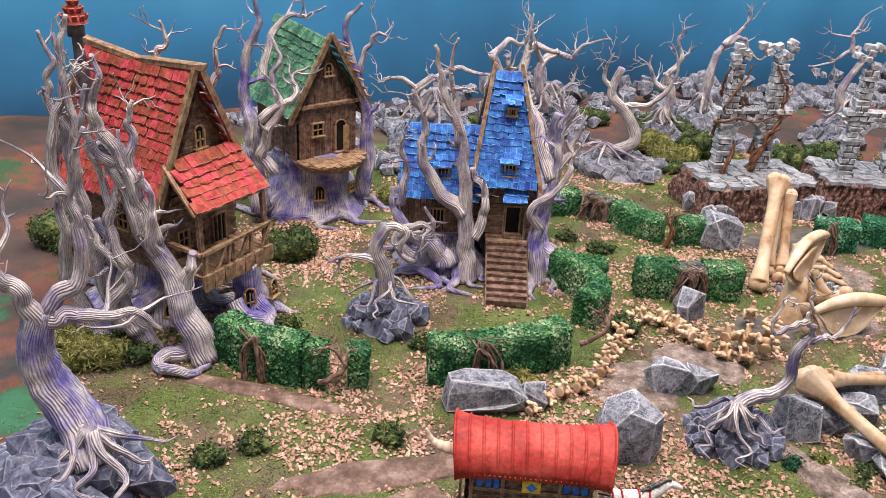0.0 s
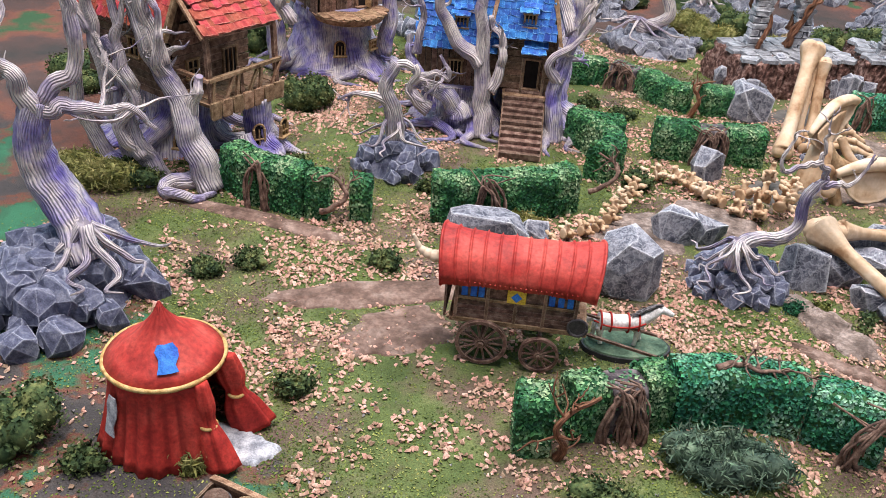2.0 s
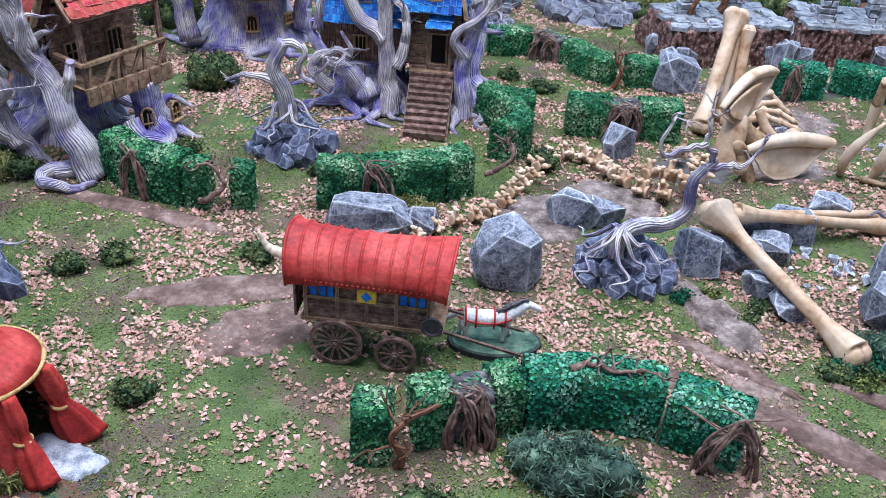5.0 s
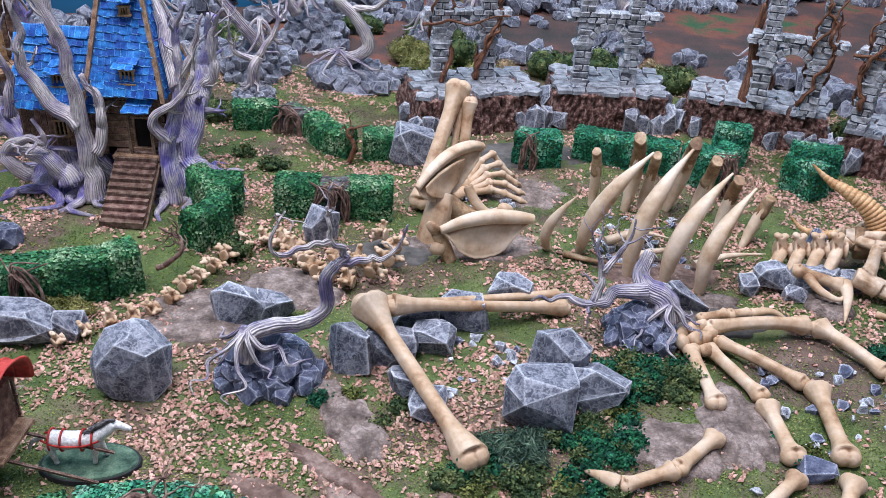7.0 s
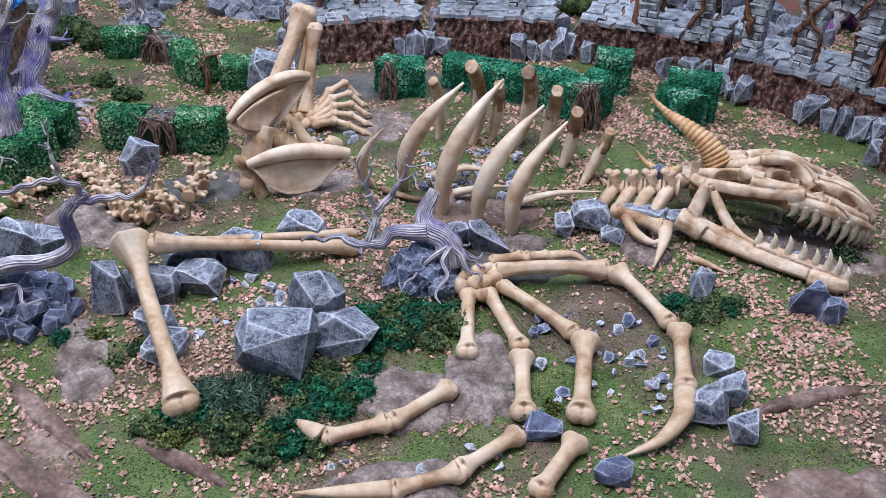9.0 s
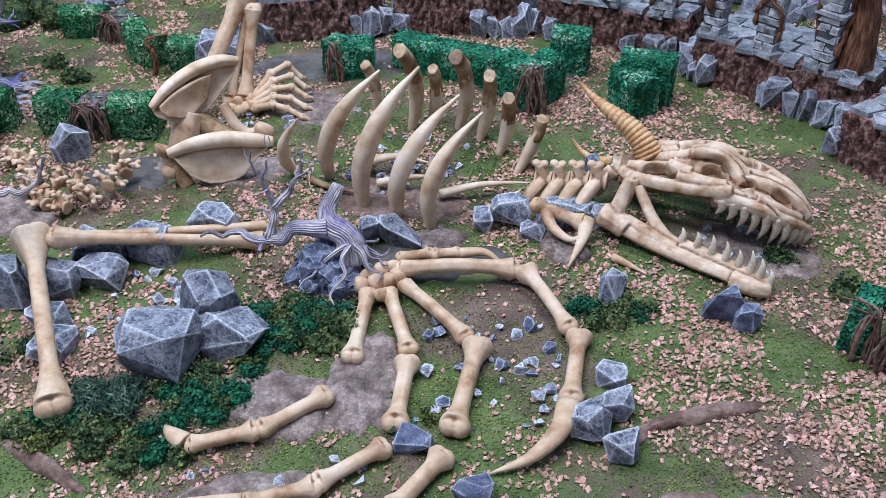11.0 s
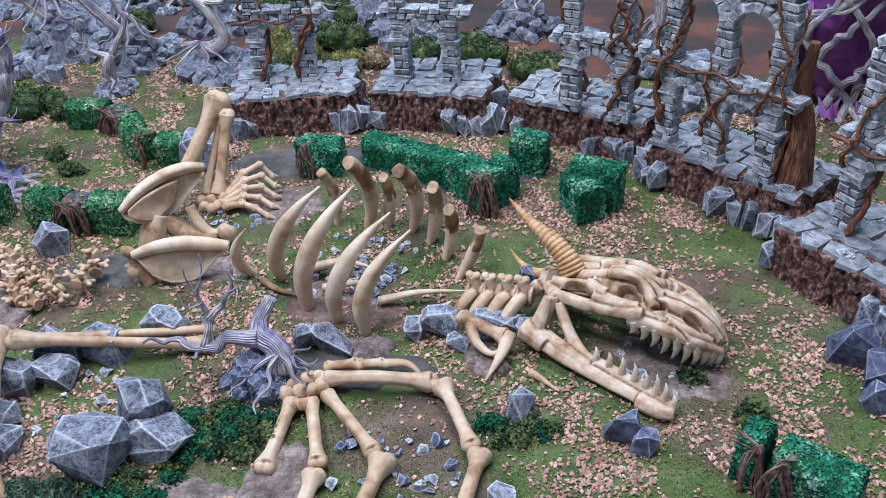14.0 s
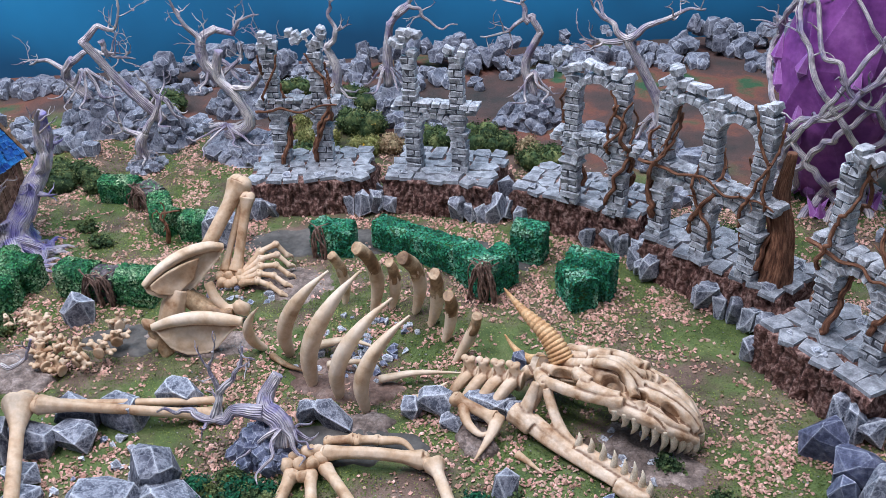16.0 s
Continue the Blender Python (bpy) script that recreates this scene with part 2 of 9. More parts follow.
M["green_tile"] = paint("green_tile", [(0.022, 0.10, 0.06), (0.05, 0.19, 0.11), (0.14, 0.29, 0.17)], 130, 0.7, 0.6, edge=(0.30, 0.45, 0.30), edge_w=0.0009, var=0.28)
M["blue_tile"] = paint("blue_tile", [(0.008, 0.055, 0.27), (0.018, 0.12, 0.44), (0.05, 0.22, 0.58)], 130, 0.65, 0.6, edge=(0.22, 0.50, 0.82), edge_w=0.0009, var=0.25)
M["dark"] = paint("dark", [(0.008, 0.006, 0.006), (0.02, 0.015, 0.014)], 60, 0.9, 0.0)
M["iron"] = paint("iron", [(0.05, 0.045, 0.05), (0.14, 0.125, 0.125)], 130, 0.5, 0.4, edge=(0.32, 0.30, 0.30), edge_w=0.0006, metal=0.3)
M["red_canvas"] = paint("red_canvas", [(0.28, 0.020, 0.016), (0.42, 0.040, 0.030), (0.52, 0.075, 0.055)], 30, 0.6, 0.35, recess=(0.22, 0.012, 0.012), fine=9)
M["red_cloth"] = paint("red_cloth", [(0.30, 0.020, 0.016), (0.44, 0.035, 0.025), (0.56, 0.07, 0.05)], 40, 0.7, 0.35, recess=(0.14, 0.008, 0.008), fine=9)
M["gold"] = paint("gold", [(0.30, 0.17, 0.05), (0.52, 0.33, 0.12), (0.62, 0.45, 0.2)], 200, 0.55, 0.5)
M["blue_paint"] = paint("blue_paint", [(0.012, 0.09, 0.42), (0.03, 0.20, 0.62)], 120, 0.6, 0.3)
M["yellow_paint"] = paint("yellow_paint", [(0.55, 0.36, 0.03), (0.78, 0.56, 0.07)], 120, 0.6, 0.3)
M["white_cloth"] = paint("white_cloth", [(0.20, 0.21, 0.24), (0.38, 0.39, 0.42), (0.56, 0.56, 0.58)], 120, 0.85, 0.6)
M["horse_white"] = paint("horse_white", [(0.62, 0.58, 0.54), (0.80, 0.78, 0.75)], 70, 0.6, 0.2, recess=(0.4, 0.36, 0.32))
M["black_rim"] = paint("black_rim", [(0.012, 0.012, 0.013), (0.03, 0.03, 0.032)], 80, 0.5, 0.1)
M["purple_light"] = paint("purple_light", [(0.28, 0.08, 0.31), (0.42, 0.17, 0.45)], 60, 0.35, 0.1, edge=(0.60, 0.38, 0.66), edge_w=0.002, grain=0.3)
M["purple"] = paint("purple", [(0.12, 0.025, 0.15), (0.22, 0.06, 0.25), (0.35, 0.12, 0.37)], 18, 0.35, 0.15, edge=(0.48, 0.25, 0.55), edge_w=0.004, grain=0.3)


# ---- building helpers ----
def rng_of(seed):
    return random.Random(seed)


def curve_points(pts, n):
    """n + 1 points on a smooth curve through pts."""
    p = [Vector(q) for q in pts]
    p = [2 * p[0] - p[1], *p, 2 * p[-1] - p[-2]]
    out, spans = [], len(p) - 3
    for i in range(n + 1):
        u = i / n * spans
        k = min(int(u), spans - 1)
        u -= k
        a, b, c, d = p[k:k + 4]
        out.append(0.5 * (2 * b + (c - a) * u + (2 * a - 5 * b + 4 * c - d) * u ** 2 + (3 * b - a - 3 * c + d) * u ** 3))
    return out


def tube(bm, pts, r0, r1, seg=8, n=None, ridge=0.0, rough=0.0, flat=1.0, power=1.0, seed=0, swell=None, side=(0, 0, 1)):
    """A tapered, bent limb with ridges along it; swell(u) scales its thickness."""
    uvl = bm.loops.layers.uv.verify()
    n = n or 4 * (len(pts) - 1)
    line = curve_points(pts, n)
    r = rng_of(seed)
    lobes = [(r.randint(2, 3), r.uniform(0, 6.28)), (r.randint(4, 6), r.uniform(0, 6.28)), (r.randint(7, 10), r.uniform(0, 6.28))]
    twist = r.uniform(-2.5, 2.5)
    up = Vector(side)
    rings, v = [], 0.0
    for i, c in enumerate(line):
        u = i / n
        d = (line[min(i + 1, n)] - line[max(i - 1, 0)]).normalized()
        x = (up - d * up.dot(d))
        if x.length < 1e-4:
            x = d.orthogonal()
        x.normalize()
        up = x
        y = d.cross(x)
        rad = r0 + (r1 - r0) * u ** power
        if swell:
            rad *= swell(u)
        if i:
            v += (c - line[i - 1]).length
        ring = []
        for k in range(seg):
            a = 2 * math.pi * k / seg
            s = 1.0
            for m, ph in lobes:
                s += ridge * math.sin(m * a + ph + twist * u) / (1 + 0.12 * m)
            if rough:
                s += rough * noise.noise((c + x * math.cos(a) * rad + y * math.sin(a) * rad) * 120 + Vector((seed, 0, 0)))
            ring.append((bm.verts.new(c + (x * math.cos(a) * flat + y * math.sin(a)) * rad * s), a * max(r0, 0.002), v))
        rings.append(ring)
    for i in range(n):
        for k in range(seg):
            q = (rings[i][k], rings[i][(k + 1) % seg], rings[i + 1][(k + 1) % seg], rings[i + 1][k])
            f = bm.faces.new([e[0] for e in q])
            f.smooth = True
            for j, (loop, e) in enumerate(zip(f.loops, q)):
                around = e[1] if not (k == seg - 1 and j in (1, 2)) else 2 * math.pi * max(r0, 0.002)
                loop[uvl].uv = (around, e[2])
    bm.faces.new([e[0] for e in reversed(rings[0])])
    bm.faces.new([e[0] for e in rings[-1]])
    return line


def box(bm, c, size, m=None, bevel=0.0, jitter=0.0, r=None):
    mat = Matrix.Translation(c) @ (m or Matrix.Identity(4)) @ Matrix.Diagonal((*size, 1))
    made = bmesh.ops.create_cube(bm, size=1.0, matrix=mat)["verts"]
    if jitter:
        for v in made:
            v.co += Vector([r.uniform(-jitter, jitter) for _ in range(3)])
    if bevel:
        edges = list({e for v in made for e in v.link_edges})
        bmesh.ops.bevel(bm, geom=edges, offset=bevel, segments=1, affect="EDGES", profile=0.5)


def disc(bm, c, r0, r1, depth, seg=16, m=None):
    mat = Matrix.Translation(c) @ (m or Matrix.Identity(4))
    return bmesh.ops.create_cone(bm, cap_ends=True, segments=seg, radius1=r0, radius2=r1, depth=depth, matrix=mat)["verts"]


def blob(bm, c, size, level=2, m=None):
    mat = Matrix.Translation(c) @ (m or Matrix.Identity(4)) @ Matrix.Diagonal((*size, 1))
    made = bmesh.ops.create_icosphere(bm, subdivisions=level, radius=1.0, matrix=mat)["verts"]
    for v in made:
        for f in v.link_faces:
            f.smooth = True
    return made


def stone_hull(bm, c, size, r, n=18, turn=0.0):
    """A faceted stone: the hull of random points on a squarish ball, cut off at its foot."""
    own = bmesh.new()
    spin = Matrix.Rotation(turn, 3, "Z")
    for _ in range(n):
        p = Vector([r.gauss(0, 1) for _ in range(3)]).normalized()
        p = Vector([math.copysign(abs(q) ** 0.7, q) for q in p]) * r.uniform(0.85, 1.0)
        q = spin @ Vector((p.x * size[0], p.y * size[1], p.z * size[2]))
        own.verts.new(q + Vector(c))
    bmesh.ops.convex_hull(own, input=own.verts)
    loose = [v for v in own.verts if not v.link_faces]
    bmesh.ops.delete(own, geom=loose, context="VERTS")
    bmesh.ops.dissolve_limit(own, angle_limit=0.22, verts=own.verts, edges=own.edges)
    tmp = bpy.data.meshes.new("tmp")
    own.to_mesh(tmp)
    own.free()
    bm.from_mesh(tmp)
    bpy.data.meshes.remove(tmp)


def to_mesh(name, bm, material):
    me = bpy.data.meshes.new(name)
    bm.normal_update()
    bm.to_mesh(me)
    bm.free()
    me.materials.append(material)
    return me


def part(name, bm, material, parent, label=""):
    ob = new(name, to_mesh(name, bm, material))
    ob.parent = parent
    if label:
        tagged(ob, label)
    return ob


def piece(name, mesh, parent, m):
    """One of many alike pieces that share a mesh."""
    ob = new(name, mesh)
    ob.parent = parent
    ob.matrix_local = m
    return ob


def thing(name, label, category, at=(0, 0, 0), turn=0.0, group="", kind=""):
    ob = new(name)
    ob.empty_display_size = 0.01
    ob.matrix_world = pose(*at, 0, 0, turn)
    return tagged(ob, label, category, group, kind)


def remeshed(ob, voxel, smooth=4):
    """Melts the pieces of a mesh into one skin."""
    rm = ob.modifiers.new("skin", "REMESH")
    rm.mode, rm.voxel_size, rm.use_smooth_shade = "VOXEL", voxel, True
    sm = ob.modifiers.new("smooth", "SMOOTH")
    sm.iterations, sm.factor = smooth, 0.5
    return ob


def leaf_mesh(name, place, normal, size, material, seed, shape=0.62, tilt=0.6, fold=0.25):
    """Many small folded leaves in one mesh."""
    g = np.random.default_rng(seed)
    n = len(place)
    nor = normal + g.normal(0, tilt, (n, 3))
    nor /= np.linalg.norm(nor, axis=1, keepdims=True) + 1e-9
    a = np.cross(nor, g.normal(0, 1, (n, 3)))
    a /= np.linalg.norm(a, axis=1, keepdims=True) + 1e-9
    b = np.cross(nor, a)
    s = (size * g.uniform(0.6, 1.35, n))[:, None]
    v = np.empty((n, 4, 3))
    v[:, 0] = place - a * s
    v[:, 1] = place - b * s * shape + nor * s * fold
    v[:, 2] = place + a * s
    v[:, 3] = place + b * s * shape + nor * s * fold
    k = np.arange(n)[:, None] * 4
    tri = np.concatenate([k + [0, 1, 2], k + [0, 2, 3]], axis=1).reshape(-1, 3)
    me = bpy.data.meshes.new(name)
    me.from_pydata(v.reshape(-1, 3).tolist(), [], tri.tolist())
    me.materials.append(material)
    return me


def chip_mesh(name, place, size, material, seed):
    """Many small angular chips in one mesh, each a lopsided five-sided lump."""
    g = np.random.default_rng(seed)
    n = len(place)
    s = size * g.uniform(0.55, 1.35, (n, 1))
    turn = g.uniform(0, 6.283, (n, 1))
    k = np.arange(4)[None, :]
    ang = turn + k * 1.5708 + g.uniform(-0.45, 0.45, (n, 4))
    rad = s * g.uniform(0.65, 1.25, (n, 4))
    v = np.empty((n, 6, 3))
    lean = g.normal(0, 0.35, (n, 2))
    v[:, :4, 0] = place[:, :1] + np.cos(ang) * rad
    v[:, :4, 1] = place[:, 1:2] + np.sin(ang) * rad
    v[:, :4, 2] = place[:, 2:3] + s * 0.30 + (np.cos(ang) * lean[:, :1] + np.sin(ang) * lean[:, 1:]) * rad
    off = g.normal(0, 0.3, (n, 2)) * s
    v[:, 4, :2], v[:, 5, :2] = place[:, :2] + off, place[:, :2] - off
    v[:, 4, 2:], v[:, 5, 2:] = place[:, 2:3] + s * g.uniform(0.7, 1.15, (n, 1)), place[:, 2:3] - s * 0.3
    b = np.arange(n)[:, None] * 6
    tri = np.concatenate([b + [i, (i + 1) % 4, 4] for i in range(4)] + [b + [(i + 1) % 4, i, 5] for i in range(4)], axis=1).reshape(-1, 3)
    me = bpy.data.meshes.new(name)
    me.from_pydata(v.reshape(-1, 3).tolist(), [], tri.tolist())
    me.materials.append(material)
    return me


# ---- ground and backdrop ----
def value_noise(x, y, scale, seed):
    g = np.random.default_rng(seed)
    total = np.zeros_like(x)
    for k in range(7):
        f = scale * (0.5 + 0.35 * k)
        a, ph = g.uniform(0, 6.28, 2)
        total += np.sin((x * np.cos(a) + y * np.sin(a)) * f + ph + 1.5 * np.sin((x * np.sin(a) - y * np.cos(a)) * f * 0.7 + ph)) / (1 + 0.3 * k)
    return total / 3.2


def ground_height(x, y):
    return 0.0022 * value_noise(x, y, 22, 5) + 0.0010 * value_noise(x, y, 90, 6)


def ground_material():
    m = bpy.data.materials.new("ground")
    m.use_nodes = True
    t = m.node_tree
    b = t.nodes["Principled BSDF"]
    geo = t.nodes.new("ShaderNodeNewGeometry")
    p = geo.outputs["Position"]

    def nz(scale, detail=5.0, rough=0.6):
        n = node(t, "ShaderNodeTexNoise", Scale=scale, Detail=detail, Roughness=rough)
        link(t, p, n.inputs["Vector"])
        return n.outputs[0]

    grain = nz(900, 2.0)
    green = ramp(t, nz(30), [(0.3, (0.05, 0.075, 0.022)), (0.55, (0.10, 0.135, 0.042)), (0.75, (0.17, 0.185, 0.075))])
    earth = ramp(t, nz(24), [(0.3, (0.075, 0.05, 0.038)), (0.55, (0.15, 0.10, 0.075)), (0.75, (0.24, 0.17, 0.13))])
    col = blend(t, spread(t, nz(9, 6.0), 0.47, 0.58), green, earth)
    mat_cols = ramp(t, nz(7), [(0.35, (0.05, 0.045, 0.04)), (0.5, (0.10, 0.06, 0.05)), (0.58, (0.19, 0.075, 0.05)), (0.66, (0.045, 0.10, 0.045))])
    sep = t.nodes.new("ShaderNodeSeparateXYZ")
    link(t, p, sep.inputs[0])
    away = t.nodes.new("ShaderNodeMath")
    away.operation = "ADD"
    link(t, sep.outputs[1], away.inputs[0])
    link(t, spread(t, nz(6), 0.3, 0.7, -0.12, 0.12), away.inputs[1])
    col = blend(t, spread(t, away.outputs[0], 1.36, 1.46), col, mat_cols)
    west = t.nodes.new("ShaderNodeMath")
    west.operation = "ADD"
    link(t, sep.outputs[0], west.inputs[0])
    link(t, spread(t, nz(6), 0.3, 0.7, -0.1, 0.1), west.inputs[1])
    col = blend(t, spread(t, west.outputs[0], -0.30, -0.36), col, mat_cols)
    south = t.nodes.new("ShaderNodeVectorMath")
    south.operation = "DOT_PRODUCT"
    south.inputs[1].default_value = (1.0, 0.9, 0.0)
    link(t, p, south.inputs[0])
    lean = t.nodes.new("ShaderNodeMath")
    lean.operation = "ADD"
    link(t, south.outputs["Value"], lean.inputs[0])
    link(t, spread(t, nz(11), 0.3, 0.7, -0.05, 0.05), lean.inputs[1])
    teal = ramp(t, nz(13), [(0.36, (0.045, 0.043, 0.045)), (0.46, (0.075, 0.065, 0.06)), (0.50, (0.16, 0.06, 0.04)), (0.55, (0.035, 0.12, 0.065)), (0.66, (0.04, 0.16, 0.085))])
    col = blend(t, spread(t, lean.outputs[0], 0.335, 0.305), col, teal)
    col = blend(t, 0.7, col, ramp(t, grain, [(0.3, (0.45, 0.45, 0.45)), (0.7, (1.5, 1.5, 1.5))]), "MULTIPLY")
    link(t, col, b.inputs["Base Color"])
    b.inputs["Roughness"].default_value = 0.85
    b.inputs["Specular IOR Level"].default_value = 0.25
    bp = t.nodes.new("ShaderNodeBump")
    bp.inputs["Strength"].default_value, bp.inputs["Distance"].default_value = 0.8, 0.0012
    link(t, grain, bp.inputs["Height"])
    link(t, bp.outputs[0], b.inputs["Normal"])
    return m


def build_ground():
    xs = np.concatenate([np.linspace(-2.5, -0.7, 12), np.linspace(-0.66, 1.5, 190), np.linspace(1.6, 4.0, 12)])
    ys = np.concatenate([np.linspace(-1.0, 0.1, 8), np.linspace(0.14, 1.7, 140), np.linspace(1.76, 3.6, 12)])
    gx, gy = np.meshgrid(xs, ys)
    gz = ground_height(gx, gy)
    w = len(xs)
    k = (np.arange(len(ys) - 1)[:, None] * w + np.arange(w - 1)).ravel()
    me = bpy.data.meshes.new("ground")
    me.from_pydata(np.stack([gx, gy, gz], -1).reshape(-1, 3).tolist(), [], np.stack([k, k + 1, k + 1 + w, k + w], -1).tolist())
    me.materials.append(ground_material())
    me.polygons.foreach_set("use_smooth", [True] * len(me.polygons))
    tagged(new("ground", me), "gaming table covered in green flock and brown painted earth", "ground", kind="structure")


build_ground()


def build_backdrop():
    m = bpy.data.materials.new("painted_sky")
    m.use_nodes = True
    t = m.node_tree
    b = t.nodes["Principled BSDF"]
    geo = t.nodes.new("ShaderNodeNewGeometry")
    sep = t.nodes.new("ShaderNodeSeparateXYZ")
    link(t, geo.outputs["Position"], sep.inputs[0])
    n = node(t, "ShaderNodeTexNoise", Scale=2.2, Detail=4.0, Roughness=0.5)
    link(t, geo.outputs["Position"], n.inputs["Vector"])
    add = t.nodes.new("ShaderNodeMath")
    add.operation = "ADD"
    link(t, sep.outputs[2], add.inputs[0])
    link(t, spread(t, n.outputs[0], 0.3, 0.7, -0.10, 0.10), add.inputs[1])
    col = ramp(t, spread(t, add.outputs[0], 0.0, 0.6), [(0.0, (0.014, 0.095, 0.20)), (0.30, (0.03, 0.25, 0.48)), (0.6, (0.08, 0.42, 0.66)), (1.0, (0.12, 0.50, 0.72))])
    link(t, col, b.inputs["Base Color"])
    b.inputs["Roughness"].default_value = 0.6
    bm = bmesh.new()
    box(bm, (0, 0.01, 0.9), (7.0, 0.02, 1.9))
    ob = new("backdrop", to_mesh("backdrop", bm, m))
    ob.matrix_world = pose(0.0, 1.70, 0, 0, 0, 19)
    tagged(ob, "blue cloudy painted sky board behind the table", "backdrop", kind="structure")


build_backdrop()


# ---- rocks, mounds ----
def boulder(at, size, seed, n=18, mat="rock", name="boulder", label="grey drybrushed faceted boulder on the grass", turn=0.0, extra=()):
    r = rng_of(seed)
    bm = bmesh.new()
    stone_hull(bm, (0, 0, size[2] * 0.55), size, r, n)
    for dx, dy, s in extra:
        stone_hull(bm, (dx, dy, size[2] * s * 0.5), [q * s for q in size], r, n)
    ob = new(name, to_mesh(name, bm, M[mat]))
    ob.matrix_world = pose(*at, 0, 0, turn)
    return tagged(ob, label, "rock")


def mound(at, rx, ry, h, seed, mat="earth", name="earth_mound", label="low mound of bare brown earth", turn=0.0, kind=""):
    """A low irregular slab with a worn rim."""
    r = rng_of(seed)
    bm = bmesh.new()
    rings, seg = 14, 72
    ph = [r.uniform(0, 6.28) for _ in range(4)]
    rows = []
    for i in range(rings + 1):
        u = i / rings
        row = []
        for k in range(seg):
            a = 2 * math.pi * k / seg
            edge = 1 + 0.13 * math.sin(2 * a + ph[0]) + 0.09 * math.sin(3 * a + ph[1]) + 0.06 * math.sin(7 * a + ph[2]) + 0.05 * math.sin(13 * a + ph[3])
            x, y = math.cos(a) * rx * edge * u, math.sin(a) * ry * edge * u
            z = h * (1 - u ** 5) * (0.75 + 0.5 * noise.noise(Vector((x * 45, y * 45, seed))) + 0.3 * noise.noise(Vector((x * 150, y * 150, seed)))) - 0.004 * (u > 0.99)
            row.append(bm.verts.new((x, y, z)))
        rows.append(row)
    for i in range(1, rings):
        for k in range(seg):
            bm.faces.new((rows[i][k], rows[i + 1][k], rows[i + 1][(k + 1) % seg], rows[i][(k + 1) % seg])).smooth = True
    c = bm.verts.new((0, 0, h * 0.9))
    for k in range(seg):
        bm.faces.new((c, rows[1][k], rows[1][(k + 1) % seg])).smooth = True
    bmesh.ops.delete(bm, geom=rows[0], context="VERTS")
    ob = new(name, to_mesh(name, bm, M[mat]))
    ob.matrix_world = pose(*at, 0, 0, turn)
    return tagged(ob, label, "ground patch", kind=kind)


def rock_heap(parent, rx, ry, h, seed, count, size, mat="rock_dark"):
    """A heap of stones, each a mesh of its own, under a tree."""
    r = rng_of(seed)
    for k in range(count):
        a = 2.4 * k + r.uniform(-0.3, 0.3)
        u = math.sqrt((k + 0.5) / count)
        bm = bmesh.new()
        s = size * r.uniform(0.7, 1.35)
        z = h * (1 - u ** 1.6)
        stone_hull(bm, (0, 0, 0), (s, s * r.uniform(0.75, 1.1), s * r.uniform(0.75, 1.1)), r, 30)
        ob = part("rock", bm, M[mat], parent)
        ob.matrix_local = pose(rx * u * math.cos(a), ry * u * math.sin(a), max(z * 0.75, s * 0.35), r.uniform(-30, 30), r.uniform(-30, 30), r.uniform(0, 360))
    core = bmesh.new()
    disc(core, (0, 0, h * 0.4), rx * 0.85, rx * 0.3, h * 0.8, 14)
    part("core", core, M[mat], parent)


# ---- growing things ----
def sample_surface(me, count, seed):
    """Random places on a mesh with their normals."""
    g = np.random.default_rng(seed)
    me.calc_loop_triangles()
    co = np.array([v.co for v in me.vertices])
    tri = np.array([t.vertices for t in me.loop_triangles])
    a, b, c = co[tri[:, 0]], co[tri[:, 1]], co[tri[:, 2]]
    nor = np.cross(b - a, c - a)
    area = np.linalg.norm(nor, axis=1) + 1e-12
    pick = g.choice(len(tri), count, p=area / area.sum())
    u, v = g.uniform(0, 1, (2, count))
    flip = u + v > 1
    u[flip], v[flip] = 1 - u[flip], 1 - v[flip]
    p = a[pick] + (b - a)[pick] * u[:, None] + (c - a)[pick] * v[:, None]
    return p, nor[pick] / area[pick][:, None]


def tangle(parent, at, width, height, seed, mat="twig", count=9, depth=0.006, name="dead_wood_clump", thick=0.0013):
    """A knot of dead stems that arches over a hollow in a hedge."""
    r = rng_of(seed)
    bm = bmesh.new()
    at = Vector(at)
    for k in range(count):
        a, b = -width * r.uniform(0.55, 1.15), width * r.uniform(0.55, 1.15)
        if r.random() < 0.5:
            a, b = b, a
        top = height * r.uniform(0.82, 1.10)
        out = -r.uniform(0.3, 1.1) * depth
        pts = [at + Vector((a * r.uniform(0.5, 1.2), out, -0.002)), at + Vector((a * r.uniform(0.7, 1.1), out - 0.001, height * 0.35)), at + Vector((a * r.uniform(0.3, 0.9), out * 1.2, height * 0.72)), at + Vector((r.uniform(-0.3, 0.3) * width, out * 0.8, top))]
        if k % 3:
            pts += [at + Vector((b * r.uniform(0.5, 0.9), out, height * r.uniform(0.6, 0.9))), at + Vector((b * r.uniform(0.7, 1.2), out, height * r.uniform(0.1, 0.45)))]
        else:
            pts += [at + Vector((b * r.uniform(0.6, 1.8), depth * r.uniform(0, 1.5), height * r.uniform(1.0, 1.12)))]
        for q in pts[1:-1]:
            q += Vector((r.uniform(-0.22, 0.22) * width, 0, r.uniform(-0.05, 0.05) * height))
        tube(bm, pts, thick * r.uniform(0.8, 1.5), thick * 0.5, 7, 18, ridge=0.12, seed=seed + k)
    return part(name, bm, M[mat], parent, "tangled dead brown branches")


